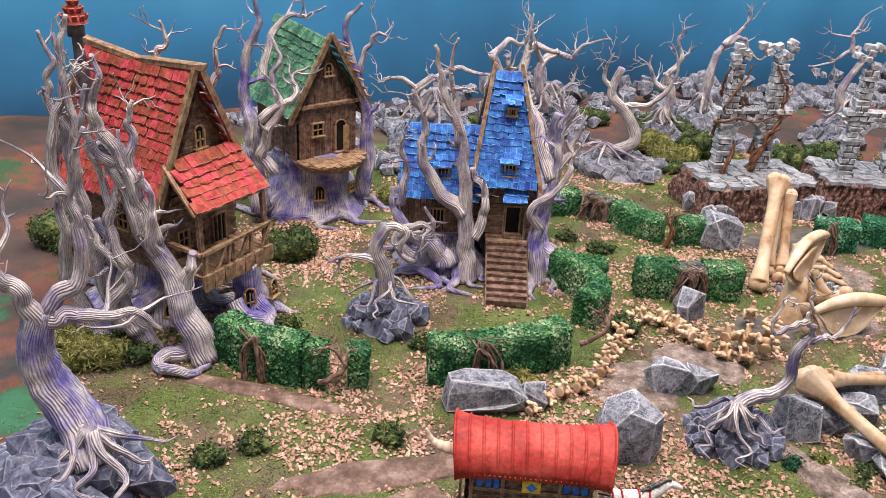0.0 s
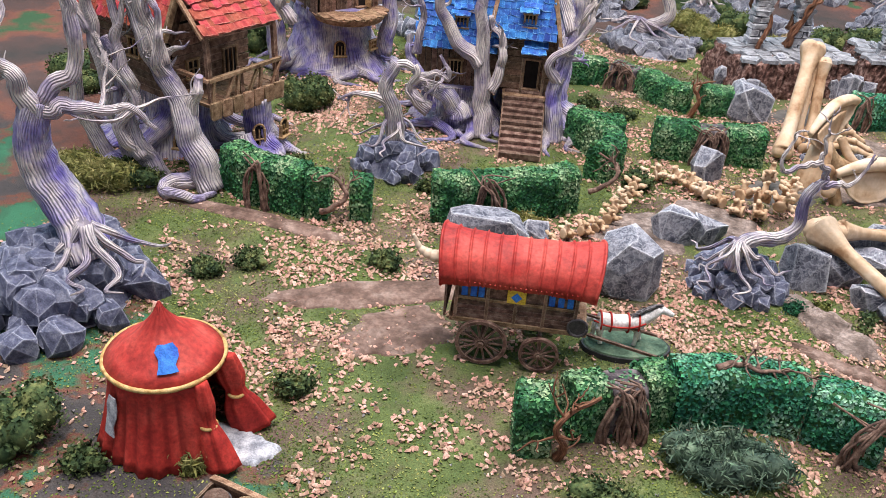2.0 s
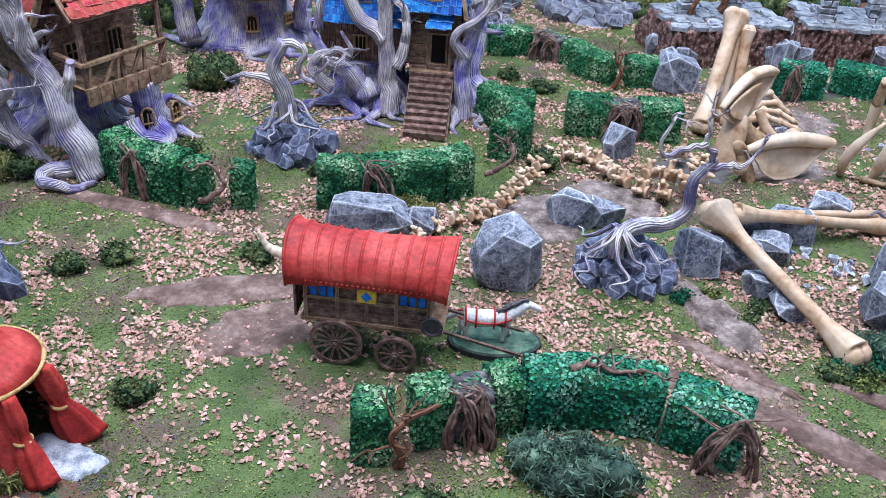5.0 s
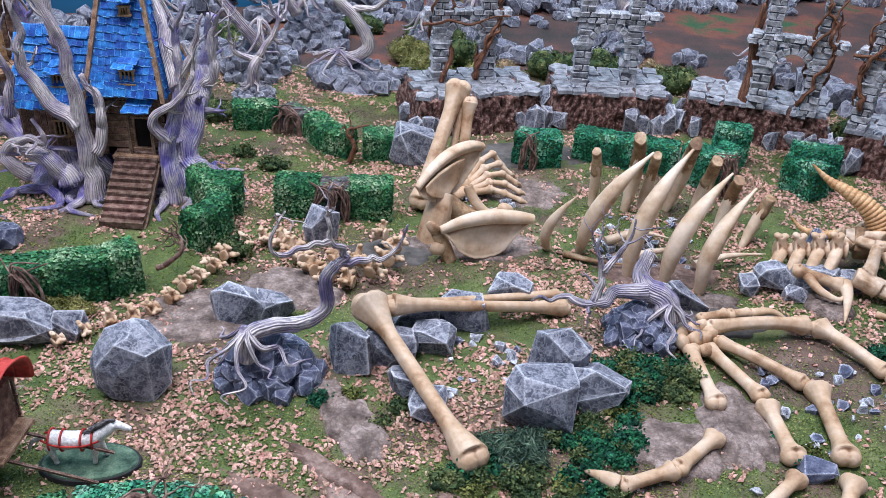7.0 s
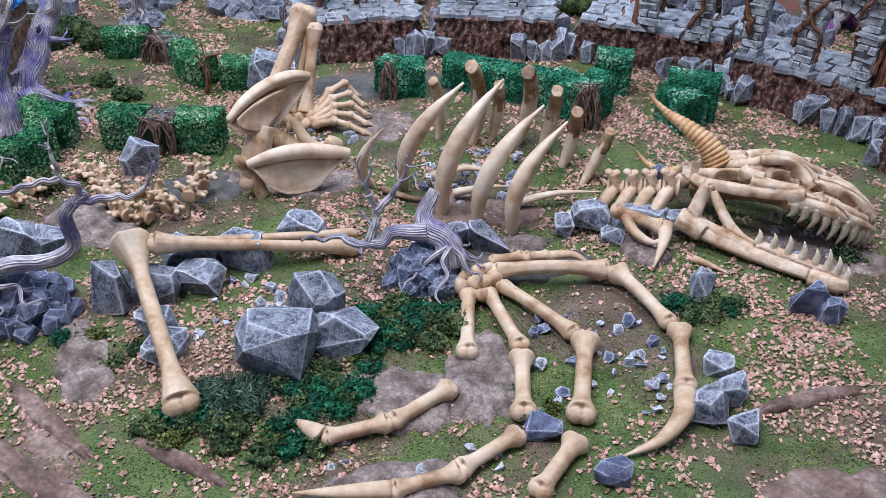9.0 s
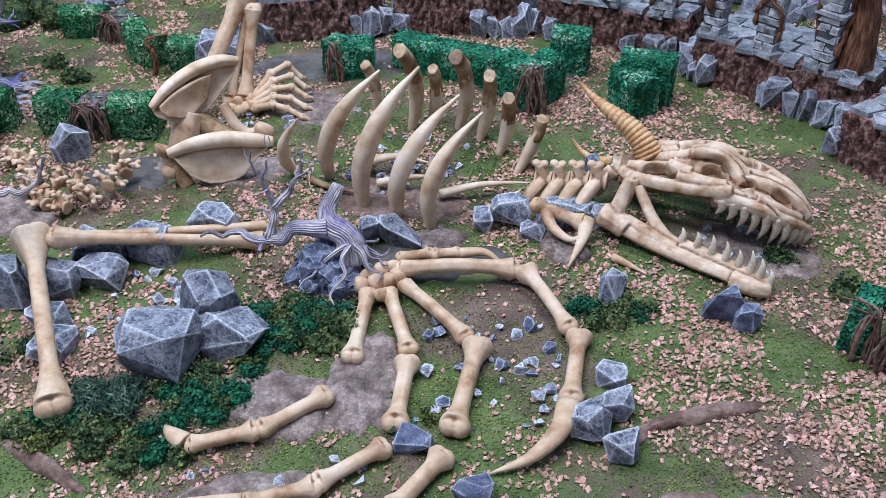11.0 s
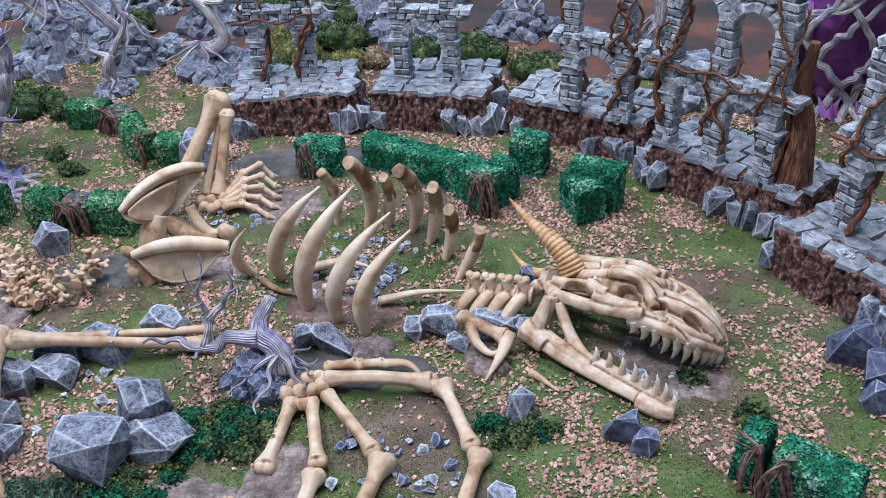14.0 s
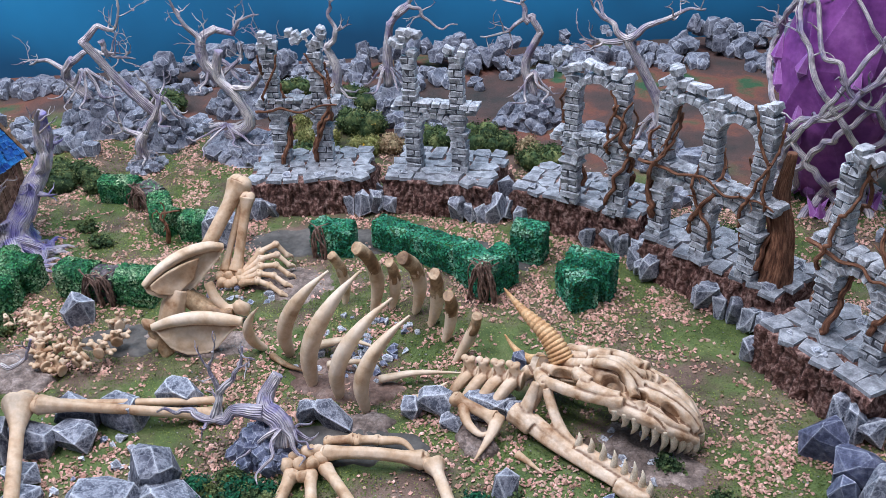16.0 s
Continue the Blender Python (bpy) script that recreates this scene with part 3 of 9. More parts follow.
def hedge(front, h=0.055, w=0.028, seed=0, mat="hedge_leaf", label="clipped green hedge block with moulded leaves", knots=(), dark=False, leaves=1.0):
    """A hedge whose front foot runs along the points, its body lying to the left of them."""
    r = rng_of(seed)
    h *= 0.84
    base = Vector((*front[0], 0))
    ob = thing("hedge", label, "hedge", base, group="garden hedges")
    pts = [Vector((*p, 0)) - base for p in front]
    n = max(4, int(sum((b - a).length for a, b in zip(pts, pts[1:])) / 0.005))
    line = curve_points(pts, n) if len(pts) > 2 else [pts[0].lerp(pts[1], i / n) for i in range(n + 1)]
    bm = bmesh.new()
    prof = [(0, 0), (-0.02, 0.3), (0.0, 0.65), (0.02, 0.9), (0.12, 1.0), (0.5, 1.03), (0.88, 1.0), (0.98, 0.9), (1.0, 0.5), (1.0, 0)]
    rows = []
    for i, c in enumerate(line):
        d = (line[min(i + 1, n)] - line[max(i - 1, 0)]).normalized()
        side = Vector((-d.y, d.x, 0))
        row = []
        for s, z in prof:
            p = c + side * (s * w) + Vector((0, 0, z * h))
            q = p + base
            p += Vector([noise.noise(q * 70 + Vector((0, 0, 7 * j))) * 0.0022 for j in range(3)])
            p.z = max(p.z, -0.001) if z else -0.003
            row.append(bm.verts.new(p))
        rows.append(row)
    for i in range(n):
        for k in range(len(prof) - 1):
            bm.faces.new((rows[i][k], rows[i + 1][k], rows[i + 1][k + 1], rows[i][k + 1])).smooth = True
    bm.faces.new(rows[0])
    bm.faces.new(rows[-1][::-1])
    length = n * 0.005
    dead = dark and length < 0.045
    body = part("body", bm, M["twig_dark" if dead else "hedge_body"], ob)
    count = int((0.22 if dead else leaves) * (2 * h + w) * (length + w) / (0.0016 ** 2) * 0.72)
    p, nn = sample_surface(body.data, count, seed + 11)
    flip = nn[:, 2] < -0.5
    p, nn = p[~flip], nn[~flip]
    foliage = new("foliage", leaf_mesh("foliage", p + nn * 0.0006, nn, 0.00165, M[mat], seed, 0.78, 0.42))
    foliage.parent = ob
    tagged(foliage, kind="stuff")
    for k, (u, width) in enumerate(knots):
        c = line[int(u * n)]
        tangle(ob, c + Vector((0, -0.001, 0)), width, h * 1.05, seed * 7 + k, "twig", count=int(6 + 420 * width))
    return ob


def bush(at, size, seed, mat="bush", count=1500, name="bush", label="dark green clump of foliage on the ground", leaf=0.0017, flowers=0):
    r = rng_of(seed)
    ob = thing(name, label, "bush", at)
    bm = bmesh.new()
    for k in range(15):
        a, u = r.uniform(0, 6.28), math.sqrt(r.random())
        s = r.uniform(0.22, 0.44)
        blob(bm, (math.cos(a) * u * size[0] * 0.72, math.sin(a) * u * size[1] * 0.72, size[2] * r.uniform(0.25, 0.62)), (size[0] * s, size[1] * s, size[2] * s), 2)
    core = part("crown", bm, M[mat], ob)
    p, nn = sample_surface(core.data, count, seed)
    g = np.random.default_rng(seed + 3)
    keep = p[:, 2] > -0.001
    p, nn = p[keep], nn[keep]
    lump = value_noise(p[:, 0] + p[:, 2] * 0.7, p[:, 1] - p[:, 2] * 0.5, 420, seed)
    p = p + nn * (np.abs(g.normal(0, 0.0030, len(p))) + 0.0032 * lump)[:, None]
    wiry = mat in ("bush_teal", "bush_light")
    crown = new("leaves", leaf_mesh("leaves", p, nn, leaf * (2.3 if wiry else 1.0), M[mat], seed, 0.16 if wiry else 0.8, 1.2 if wiry else 0.9))
    crown.parent = ob
    tagged(crown, kind="stuff")
    if flowers:
        fl = new("flower", leaf_mesh("flower", p[:flowers] + nn[:flowers] * 0.004, nn[:flowers], 0.003, M["flower"], seed))
        fl.parent = ob
    return ob


def wander(start, way, length, r, steps=5, curl=0.55, lift=0.1):
    """Points of a crooked limb."""
    p, d = Vector(start), Vector(way).normalized()
    pts = [p.copy()]
    for _ in range(steps):
        d = (d + Vector([r.uniform(-curl, curl) for _ in range(3)]) + Vector((0, 0, lift))).normalized()
        p = p + d * (length / steps)
        pts.append(p.copy())
    return pts


def limb(parent, pts, r0, r1, mat="bark_pale", twigs=3, seed=0, name="limb", seg=10, ridge=0.10, twig_len=0.05, lift=0.15, curl=0.55, rough=0.12, depth=2):
    """A bent limb with crooked twigs along it."""
    r = rng_of(seed)
    bm = bmesh.new()
    fine = curve_points(pts, 3 * (len(pts) - 1))
    sway = min(0.60 * r0, 0.0034)
    for k in range(1, len(fine) - 1):
        fine[k] += Vector([sway * noise.noise(Vector((k * 0.83, seed * 1.7, 9 * j))) for j in range(3)]) * 1.6
    line = tube(bm, fine, r0, r1, seg, 3 * (len(fine) - 1), ridge, rough, seed=seed, power=0.8)

    def shoot(line, ra, rb, count, length, level):
        for k in range(count):
            u = r.uniform(0.35, 0.98)
            i = int(u * (len(line) - 1))
            d = (line[min(i + 1, len(line) - 1)] - line[max(i - 1, 0)]).normalized()
            side = d.cross(Vector([r.gauss(0, 1) for _ in range(3)])).normalized()
            way = d * r.uniform(0.2, 0.9) + side
            thick = max((ra + (rb - ra) * u) * r.uniform(0.45, 0.65), 0.0008)
            got = tube(bm, wander(line[i], way, length * r.uniform(0.6, 1.3), r, 5, curl, lift), thick, 0.0004, 6, 12, 0.08, 0.1, seed=seed * 31 + k)
            if level > 1:
                shoot(got, thick, 0.0004, r.choice((1, 2)), length * 0.55, level - 1)

    shoot(line, r0, r1, twigs, twig_len, depth)
    return part(name, bm, M[mat], parent)


def roots(parent, at, count, reach, r0, seed, mat="bark_purple", height=0.03, start=0.0, span=6.283, name="root"):
    """Roots that run down and outward from a trunk's foot."""
    r = rng_of(seed)
    at = Vector(at)
    for k in range(count):
        a = start + span * (k + r.uniform(-0.25, 0.25)) / count
        d = Vector((math.cos(a), math.sin(a), 0))
        side = Vector((-d.y, d.x, 0))
        L = reach * r.uniform(0.7, 1.25)
        w = [r.uniform(-0.22, 0.22) * L for _ in range(5)]
        pts = [at + d * 0.06 * L + Vector((0, 0, height)), at + d * 0.28 * L + side * w[0] * 0.5 + Vector((0, 0, height * r.uniform(0.5, 0.8))),
               at + d * 0.48 * L + side * w[1] + Vector((0, 0, height * r.uniform(0.1, 0.4))),
               at + d * 0.68 * L + side * w[2] + Vector((0, 0, r0 * 0.5)), at + d * 0.85 * L + side * w[3] + Vector((0, 0, r0 * 0.3)), at + d * L + side * w[4] + Vector((0, 0, -r0 * 0.1))]
        bm = bmesh.new()
        tube(bm, pts, r0 * r.uniform(0.7, 1.25), r0 * 0.16, 12, 28, 0.13, 0.2, seed=seed + k)
        part(name, bm, M[mat], parent)


def dead_tree(at, label, heap, trunk, limbs, seed, mat="bark_pale", trunk_mat="bark_purple", root=(6, 0.05, 0.005), stones=22, stone=0.014, r0=0.012, r1=0.007, rockmat="rock_dark", twig_len=0.04, twigs=3):
    """A gnarled dead tree whose roots clasp a heap of rocks. Places are in metres from its foot."""
    ob = thing("dead_tree", label, "tree", at)
    rx, ry, h = heap
    if stones:
        rock_heap(ob, rx, ry, h, seed, stones, stone, rockmat)
    bm = bmesh.new()
    tube(bm, trunk, r0, r1, 18, 8 * (len(trunk) - 1), 0.13, 0.15, seed=seed)
    part("trunk", bm, M[trunk_mat], ob)
    roots(ob, Vector(trunk[0]) + Vector((0, 0, 0.002)), root[0], root[1], root[2], seed + 5, "bark_lilac" if trunk_mat == "bark_purple" else trunk_mat, height=h * 0.55 if stones else 0.012)
    for k, (pts, a, b) in enumerate(limbs):
        limb(ob, pts, a, b, mat, twigs, seed * 13 + k, twig_len=twig_len)
    return ob


def rel(at, *pts):
    """Places in the world, as seen from a tree's foot."""
    return [(x - at[0], y - at[1], z - at[2]) for x, y, z in pts]


# hedges round the garden
hedge([(-0.167, 0.753), (-0.131, 0.726), (-0.075, 0.711)], 0.058, 0.03, 1, knots=[(0.62, 0.012)], label="curved clipped green hedge with a few dead twigs")
gate = hedge([(-0.070, 0.711), (-0.050, 0.711)], 0.055, 0.024, 2, label="hedge gateway post clasped by a crooked dead branch")
hedge([(-0.028, 0.716), (-0.008, 0.718)], 0.05, 0.024, 3, label="short hedge post beside a gateway")
limb(gate, rel((-0.07, 0.711, 0), (-0.055, 0.708, 0.012), (-0.04, 0.705, 0.02), (-0.03, 0.708, 0.035), (-0.045, 0.71, 0.05), (-0.058, 0.71, 0.045)), 0.003, 0.0012, "twig", 5, 4, "dead_branch", 8, twig_len=0.02)
hedge([(0.051, 0.732), (0.096, 0.738)], 0.055, 0.03, 5, label="clipped green hedge block beside grey boulders")
hedge([(0.099, 0.740), (0.168, 0.764)], 0.055, 0.03, 6, knots=[(0.08, 0.014)], dark=True, label="clipped hedge with a dark hollow of dead wood")
h2 = hedge([(0.170, 0.766), (0.195, 0.784)], 0.055, 0.03, 7, label="hedge end with a crooked dead branch")
limb(h2, rel((0.17, 0.766, 0), (0.205, 0.795, 0.02), (0.225, 0.79, 0.035), (0.23, 0.80, 0.05), (0.21, 0.80, 0.062)), 0.003, 0.001, "twig", 5, 8, "dead_branch", 8, twig_len=0.025)
hedge([(0.205, 0.870), (0.223, 0.905), (0.185, 0.965)][::-1], 0.05, 0.026, 9, label="bent clipped hedge beside the wooden stair")
hedge([(0.212, 0.935), (0.250, 0.938)], 0.05, 0.03, 10, label="clipped green hedge block")
hedge([(0.289, 0.937), (0.335, 0.938)], 0.052, 0.032, 11, label="clipped green hedge block by the giant bones")
hedge([(0.337, 0.938), (0.368, 0.940)], 0.048, 0.03, 12, knots=[(0.3, 0.012), (0.7, 0.012)], dark=True, label="gap in the hedge filled with dead wood")
hedge([(0.370, 0.941), (0.415, 0.944)], 0.050, 0.032, 13, label="clipped green hedge block by the giant bones")
hedge([(0.188, 1.165), (0.245, 1.172)], 0.04, 0.03, 14, label="clipped green hedge behind the blue cottage")
hedge([(0.247, 1.170), (0.282, 1.150)], 0.04, 0.03, 15, knots=[(0.3, 0.012), (0.7, 0.012)], dark=True, label="gap in the back hedge filled with dead wood")
hedge([(0.284, 1.148), (0.316, 1.105), (0.345, 1.092)], 0.042, 0.03, 16, label="curved green hedge behind the garden")
h5 = hedge([(0.368, 1.090), (0.413, 1.096)], 0.042, 0.032, 17, label="green hedge block beside a crooked branch")
limb(h5, rel((0.368, 1.09, 0), (0.35, 1.085, 0.0), (0.358, 1.08, 0.025), (0.35, 1.085, 0.045), (0.375, 1.09, 0.05)), 0.004, 0.001, "bark_brown", 4, 18, "dead_branch", 8, twig_len=0.02)
h6 = hedge([(0.552, 1.108), (0.575, 1.095)], 0.05, 0.03, 19, "hedge_leaf_cool", "green hedge post wound with brown twigs", knots=[(0.9, 0.010)])
hedge([(0.577, 1.095), (0.612, 1.100)], 0.05, 0.034, 20, "hedge_leaf_cool", "square green hedge block")
hedge([(0.630, 1.130), (0.752, 1.092)], 0.046, 0.03, 21, "hedge_leaf_cool", "long clipped green hedge behind the rib cage")
hedge([(0.754, 1.085), (0.798, 1.047)], 0.056, 0.032, 22, "hedge_leaf_cool", "clipped green hedge corner", knots=[(0.95, 0.012)], dark=True)
hedge([(0.806, 1.050), (0.832, 1.092)], 0.056, 0.032, 23, "hedge_leaf_cool", "green hedge with a dark dead hollow", knots=[(0.1, 0.010)], dark=True)
hedge([(0.812, 1.140), (0.852, 1.135)], 0.058, 0.03, 24, "hedge_leaf_cool", "small upright green hedge block")
hedge([(0.880, 1.085), (0.907, 1.045)], 0.05, 0.03, 25, "hedge_leaf_cool", "green hedge corner in two heights")
hedge([(0.890, 1.085), (0.944, 1.075)], 0.062, 0.028, 26, "hedge_leaf_cool", "taller square green hedge block")
hedge([(0.142, 0.422), (0.166, 0.424)], 0.054, 0.03, 27, label="green hedge gatepost held by a crooked root")
h10 = hedge([(0.183, 0.438), (0.206, 0.447)], 0.053, 0.03, 28, label="rounded green hedge post")
limb(h10, rel((0.183, 0.438, 0), (0.172, 0.424, 0.0), (0.176, 0.422, 0.014), (0.169, 0.421, 0.026), (0.176, 0.424, 0.040), (0.196, 0.436, 0.047)), 0.0034, 0.0014, "bark_brown", 6, 29, "dead_branch", 10, twig_len=0.022)
hedge([(0.207, 0.448), (0.232, 0.456)], 0.050, 0.028, 30, knots=[(0.3, 0.010), (0.75, 0.010)], dark=True, label="hedge hollow of dark dead branches")
hedge([(0.233, 0.458), (0.252, 0.465)], 0.053, 0.032, 31, label="rounded green hedge post")
h10b = hedge([(0.256, 0.467), (0.300, 0.476), (0.343, 0.471)], 0.053, 0.034, 32, "hedge_leaf_cool", "curved green hedge with roots on its top")
limb(h10b, rel((0.256, 0.467, 0), (0.28, 0.485, 0.046), (0.295, 0.490, 0.049), (0.31, 0.484, 0.048), (0.33, 0.488, 0.048)), 0.0026, 0.0012, "twig", 12, 33, "dead_branch", 8, twig_len=0.025, lift=0.0)
hedge([(0.346, 0.469), (0.392, 0.450)], 0.052, 0.034, 34, "hedge_leaf_cool", "green hedge end with fallen branches", knots=[(0.95, 0.02)])
hedge([(1.063, 0.728), (1.078, 0.720)], 0.055, 0.03, 35, "hedge_leaf_cool", "green hedge gatepost with twisted brown stems", knots=[(0.9, 0.01)])
hedge([(1.088, 0.715), (1.140, 0.690)], 0.05, 0.034, 36, "hedge_leaf_cool", "green hedge beside a woven twig arch", knots=[(0.1, 0.01)])


# ---- giant bones ----
def bone(parent, a, b, r, seed, ends=(1.7, 1.7), name="bone", bow=0.0, mat="bone", lift=(0, 0, 1)):
    """A long bone: a waisted shaft with two knuckles at each end."""
    a, b = Vector(a), Vector(b)
    d = (b - a).normalized()
    side = d.cross(Vector(lift)).normalized()
    mid = (a + b) / 2 + Vector(lift) * bow
    bm = bmesh.new()
    tube(bm, [a, a.lerp(mid, 0.5) + Vector(lift) * bow * 0.2, mid, b.lerp(mid, 0.5) + Vector(lift) * bow * 0.2, b], r, r, 14, 22, 0.04, seed=seed,
         swell=lambda u: 1 + (ends[0] - 1) * max(0, 1 - u * 4.5) ** 1.5 + (ends[1] - 1) * max(0, 1 - (1 - u) * 4.5) ** 1.5)
    for p, e, s in ((a, ends[0], -1), (b, ends[1], 1)):
        if e > 1.2:
            for k in (-1, 1):
                blob(bm, p + side * k * r * e * 0.30 + d * s * r * 0.15, [r * e * 0.68] * 3, 2)
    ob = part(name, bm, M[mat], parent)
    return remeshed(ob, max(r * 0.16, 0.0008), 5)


def claw(parent, pts, r, seed, name="claw", mat="bone", flat=0.8):
    bm = bmesh.new()
    tube(bm, pts, r, 0.0006, 12, 18, 0.03, seed=seed, power=1.5, flat=flat)
    return part(name, bm, M[mat], parent)


def knuckle(parent, c, size, seed, name="wrist_bone", mat="bone"):
    r = rng_of(seed)
    bm = bmesh.new()
    blob(bm, c, size, 2, pose(0, 0, 0, r.uniform(0, 90), r.uniform(0, 90), r.uniform(0, 90)))
    for v in bm.verts:
        v.co += Vector([noise.noise(v.co * 130 + Vector((j * 5, seed, 0))) * 0.0025 for j in range(3)])
    return part(name, bm, M[mat], parent)


def vertebra(at, turn, size, seed, tip=0.0):
    """A tail bone: a waisted drum with a spine and two wings."""
    r = rng_of(seed)
    bm = bmesh.new()
    s = size
    c = Vector((0, 0, s * 0.42))
    tube(bm, [(-s * 0.5, 0, s * 0.4), (0, 0, s * 0.42), (s * 0.5, 0, s * 0.4)], s * 0.44, s * 0.44, 12, 8, 0.05, seed=seed, swell=lambda u: 0.78 + 1.6 * (u - 0.5) ** 2)
    for way, k, knobs in (((-0.25, 0, 1), 0.95, (0, 1, 0)), ((-0.15, 1, 0.42), 0.95, (1, 0.15, 0)), ((-0.15, -1, 0.42), 0.95, (1, -0.15, 0))):
        w = Vector(way).normalized() * s * k * r.uniform(0.85, 1.1)
        tube(bm, [c, c + w * 0.6, c + w], s * 0.30, s * 0.22, 8, 8, 0.05, seed=seed + 1)
        for q in (-1, 1):
            blob(bm, c + w * r.uniform(0.9, 1.1) + Vector(knobs) * q * s * 0.26, (s * 0.21, s * 0.21, s * 0.16), 2)
    ob = remeshed(new("tail_vertebra", to_mesh("tail_vertebra", bm, M["bone"])), s * 0.075, 2)
    ob.matrix_world = pose(*at, r.uniform(-14, 14) + tip, r.uniform(-12, 12), turn)
    return tagged(ob, "cream-painted giant tail vertebra with blunt spines", "bone", "tail vertebrae")


TAIL = [(0.151, 0.694), (0.166, 0.712), (0.183, 0.724), (0.200, 0.735), (0.215, 0.748), (0.226, 0.766), (0.234, 0.785), (0.243, 0.804), (0.251, 0.824),
        (0.257, 0.845), (0.270, 0.868), (0.290, 0.880), (0.308, 0.878), (0.320, 0.862), (0.331, 0.845), (0.345, 0.826), (0.362, 0.812), (0.384, 0.808)]
for k, (x, y) in enumerate(TAIL):
    nx, ny = TAIL[min(k + 1, len(TAIL) - 1)]
    px, py = TAIL[max(k - 1, 0)]
    vertebra((x, y, 0.003), math.degrees(math.atan2(ny - py, nx - px)), 0.0105 + 0.0035 * k / 17, 300 + k)
for k, (x, y) in enumerate([(0.404, 0.822), (0.418, 0.838), (0.422, 0.862), (0.408, 0.882), (0.390, 0.828), (0.372, 0.832)]):
    vertebra((x, y, 0.012), 70 + 30 * k, 0.0145, 330 + k, tip=20)

# lying leg: thigh bone across the rocks, shin pair behind it
leg = thing("giant_leg_bones", "cream giant leg bones lying bent over grey rocks", "bones", (0.44, 0.70, 0.0))
bone(leg, (-0.025, 0.022, 0.042), (0.065, -0.121, 0.010), 0.0068, 401, (2.6, 2.2), "thigh_bone")
bone(leg, (-0.006, 0.026, 0.041), (0.150, 0.085, 0.008), 0.0052, 402, (2.1, 1.8), "shin_bone")
bone(leg, (0.010, 0.036, 0.036), (0.146, 0.104, 0.010), 0.0040, 403, (1.4, 1.3), "shin_bone")

# raised leg behind the pelvis
leg2 = thing("raised_leg_bones", "tall bent cream giant leg bones with a clawed foot", "bones", (0.49, 1.00, 0.0))
bone(leg2, (-0.010, 0.080, 0.106), (-0.046, -0.026, 0.012), 0.0086, 411, (1.9, 1.5), "thigh_bone", lift=(0, -0.5, 0.8))
bone(leg2, (0.004, 0.070, 0.094), (-0.002, 0.024, 0.014), 0.0064, 412, (1.6, 1.6), "shin_bone", lift=(0, -1, 0.3))
bone(leg2, (-0.004, 0.072, 0.092), (-0.018, 0.022, 0.014), 0.0044, 413, (1.4, 1.5), "shin_bone", lift=(0, -1, 0.3))
for k, (x, y, z) in enumerate([(-0.020, 0.014, 0.008), (-0.008, 0.014, 0.010), (0.002, 0.010, 0.008), (-0.012, 0.004, 0.007), (0.006, 0.020, 0.012), (-0.002, 0.004, 0.006), (0.010, 0.012, 0.008)]):
    knuckle(leg2, (x, y, z), (0.0085, 0.007, 0.007), 420 + k, "ankle_bone")
for k in range(5):
    a = 1.02 - 0.21 * k
    p = Vector((0.006 + 0.002 * k, 0.026 - 0.005 * k, 0.013 - 0.001 * k))
    d = Vector((math.cos(a), math.sin(a), 0))
    q = p + d * (0.028 - 0.002 * k) + Vector((0, 0, 0.016 - 0.003 * k))
    s = q + d * (0.021 - 0.002 * k) + Vector((0.004, -0.003, 0.004 - 0.002 * k))
    e = s + d * 0.013 + Vector((0.006, -0.010, -0.016 + 0.003 * k))
    bone(leg2, p, q, 0.0040, 430 + k, (1.4, 1.6), "toe_bone")
    bone(leg2, q, s, 0.0036, 440 + k, (1.5, 1.5), "toe_bone")
    bone(leg2, s, e, 0.0032, 450 + k, (1.5, 1.3), "toe_bone")
    claw(leg2, [e, e + d * 0.006 - Vector((0, 0, 0.003)), e + d * 0.010 - Vector((0, 0.003, 0.008))], 0.0032, 460 + k)

# pelvis: two blades on a dark hub
pelvis = thing("giant_pelvis", "cream giant pelvis with two broad bone blades", "bones", (0.49, 0.93, 0.0))


def at_pelvis(*pts):
    return [Vector((x - 0.49, y - 0.93, z)) for x, y, z in pts]


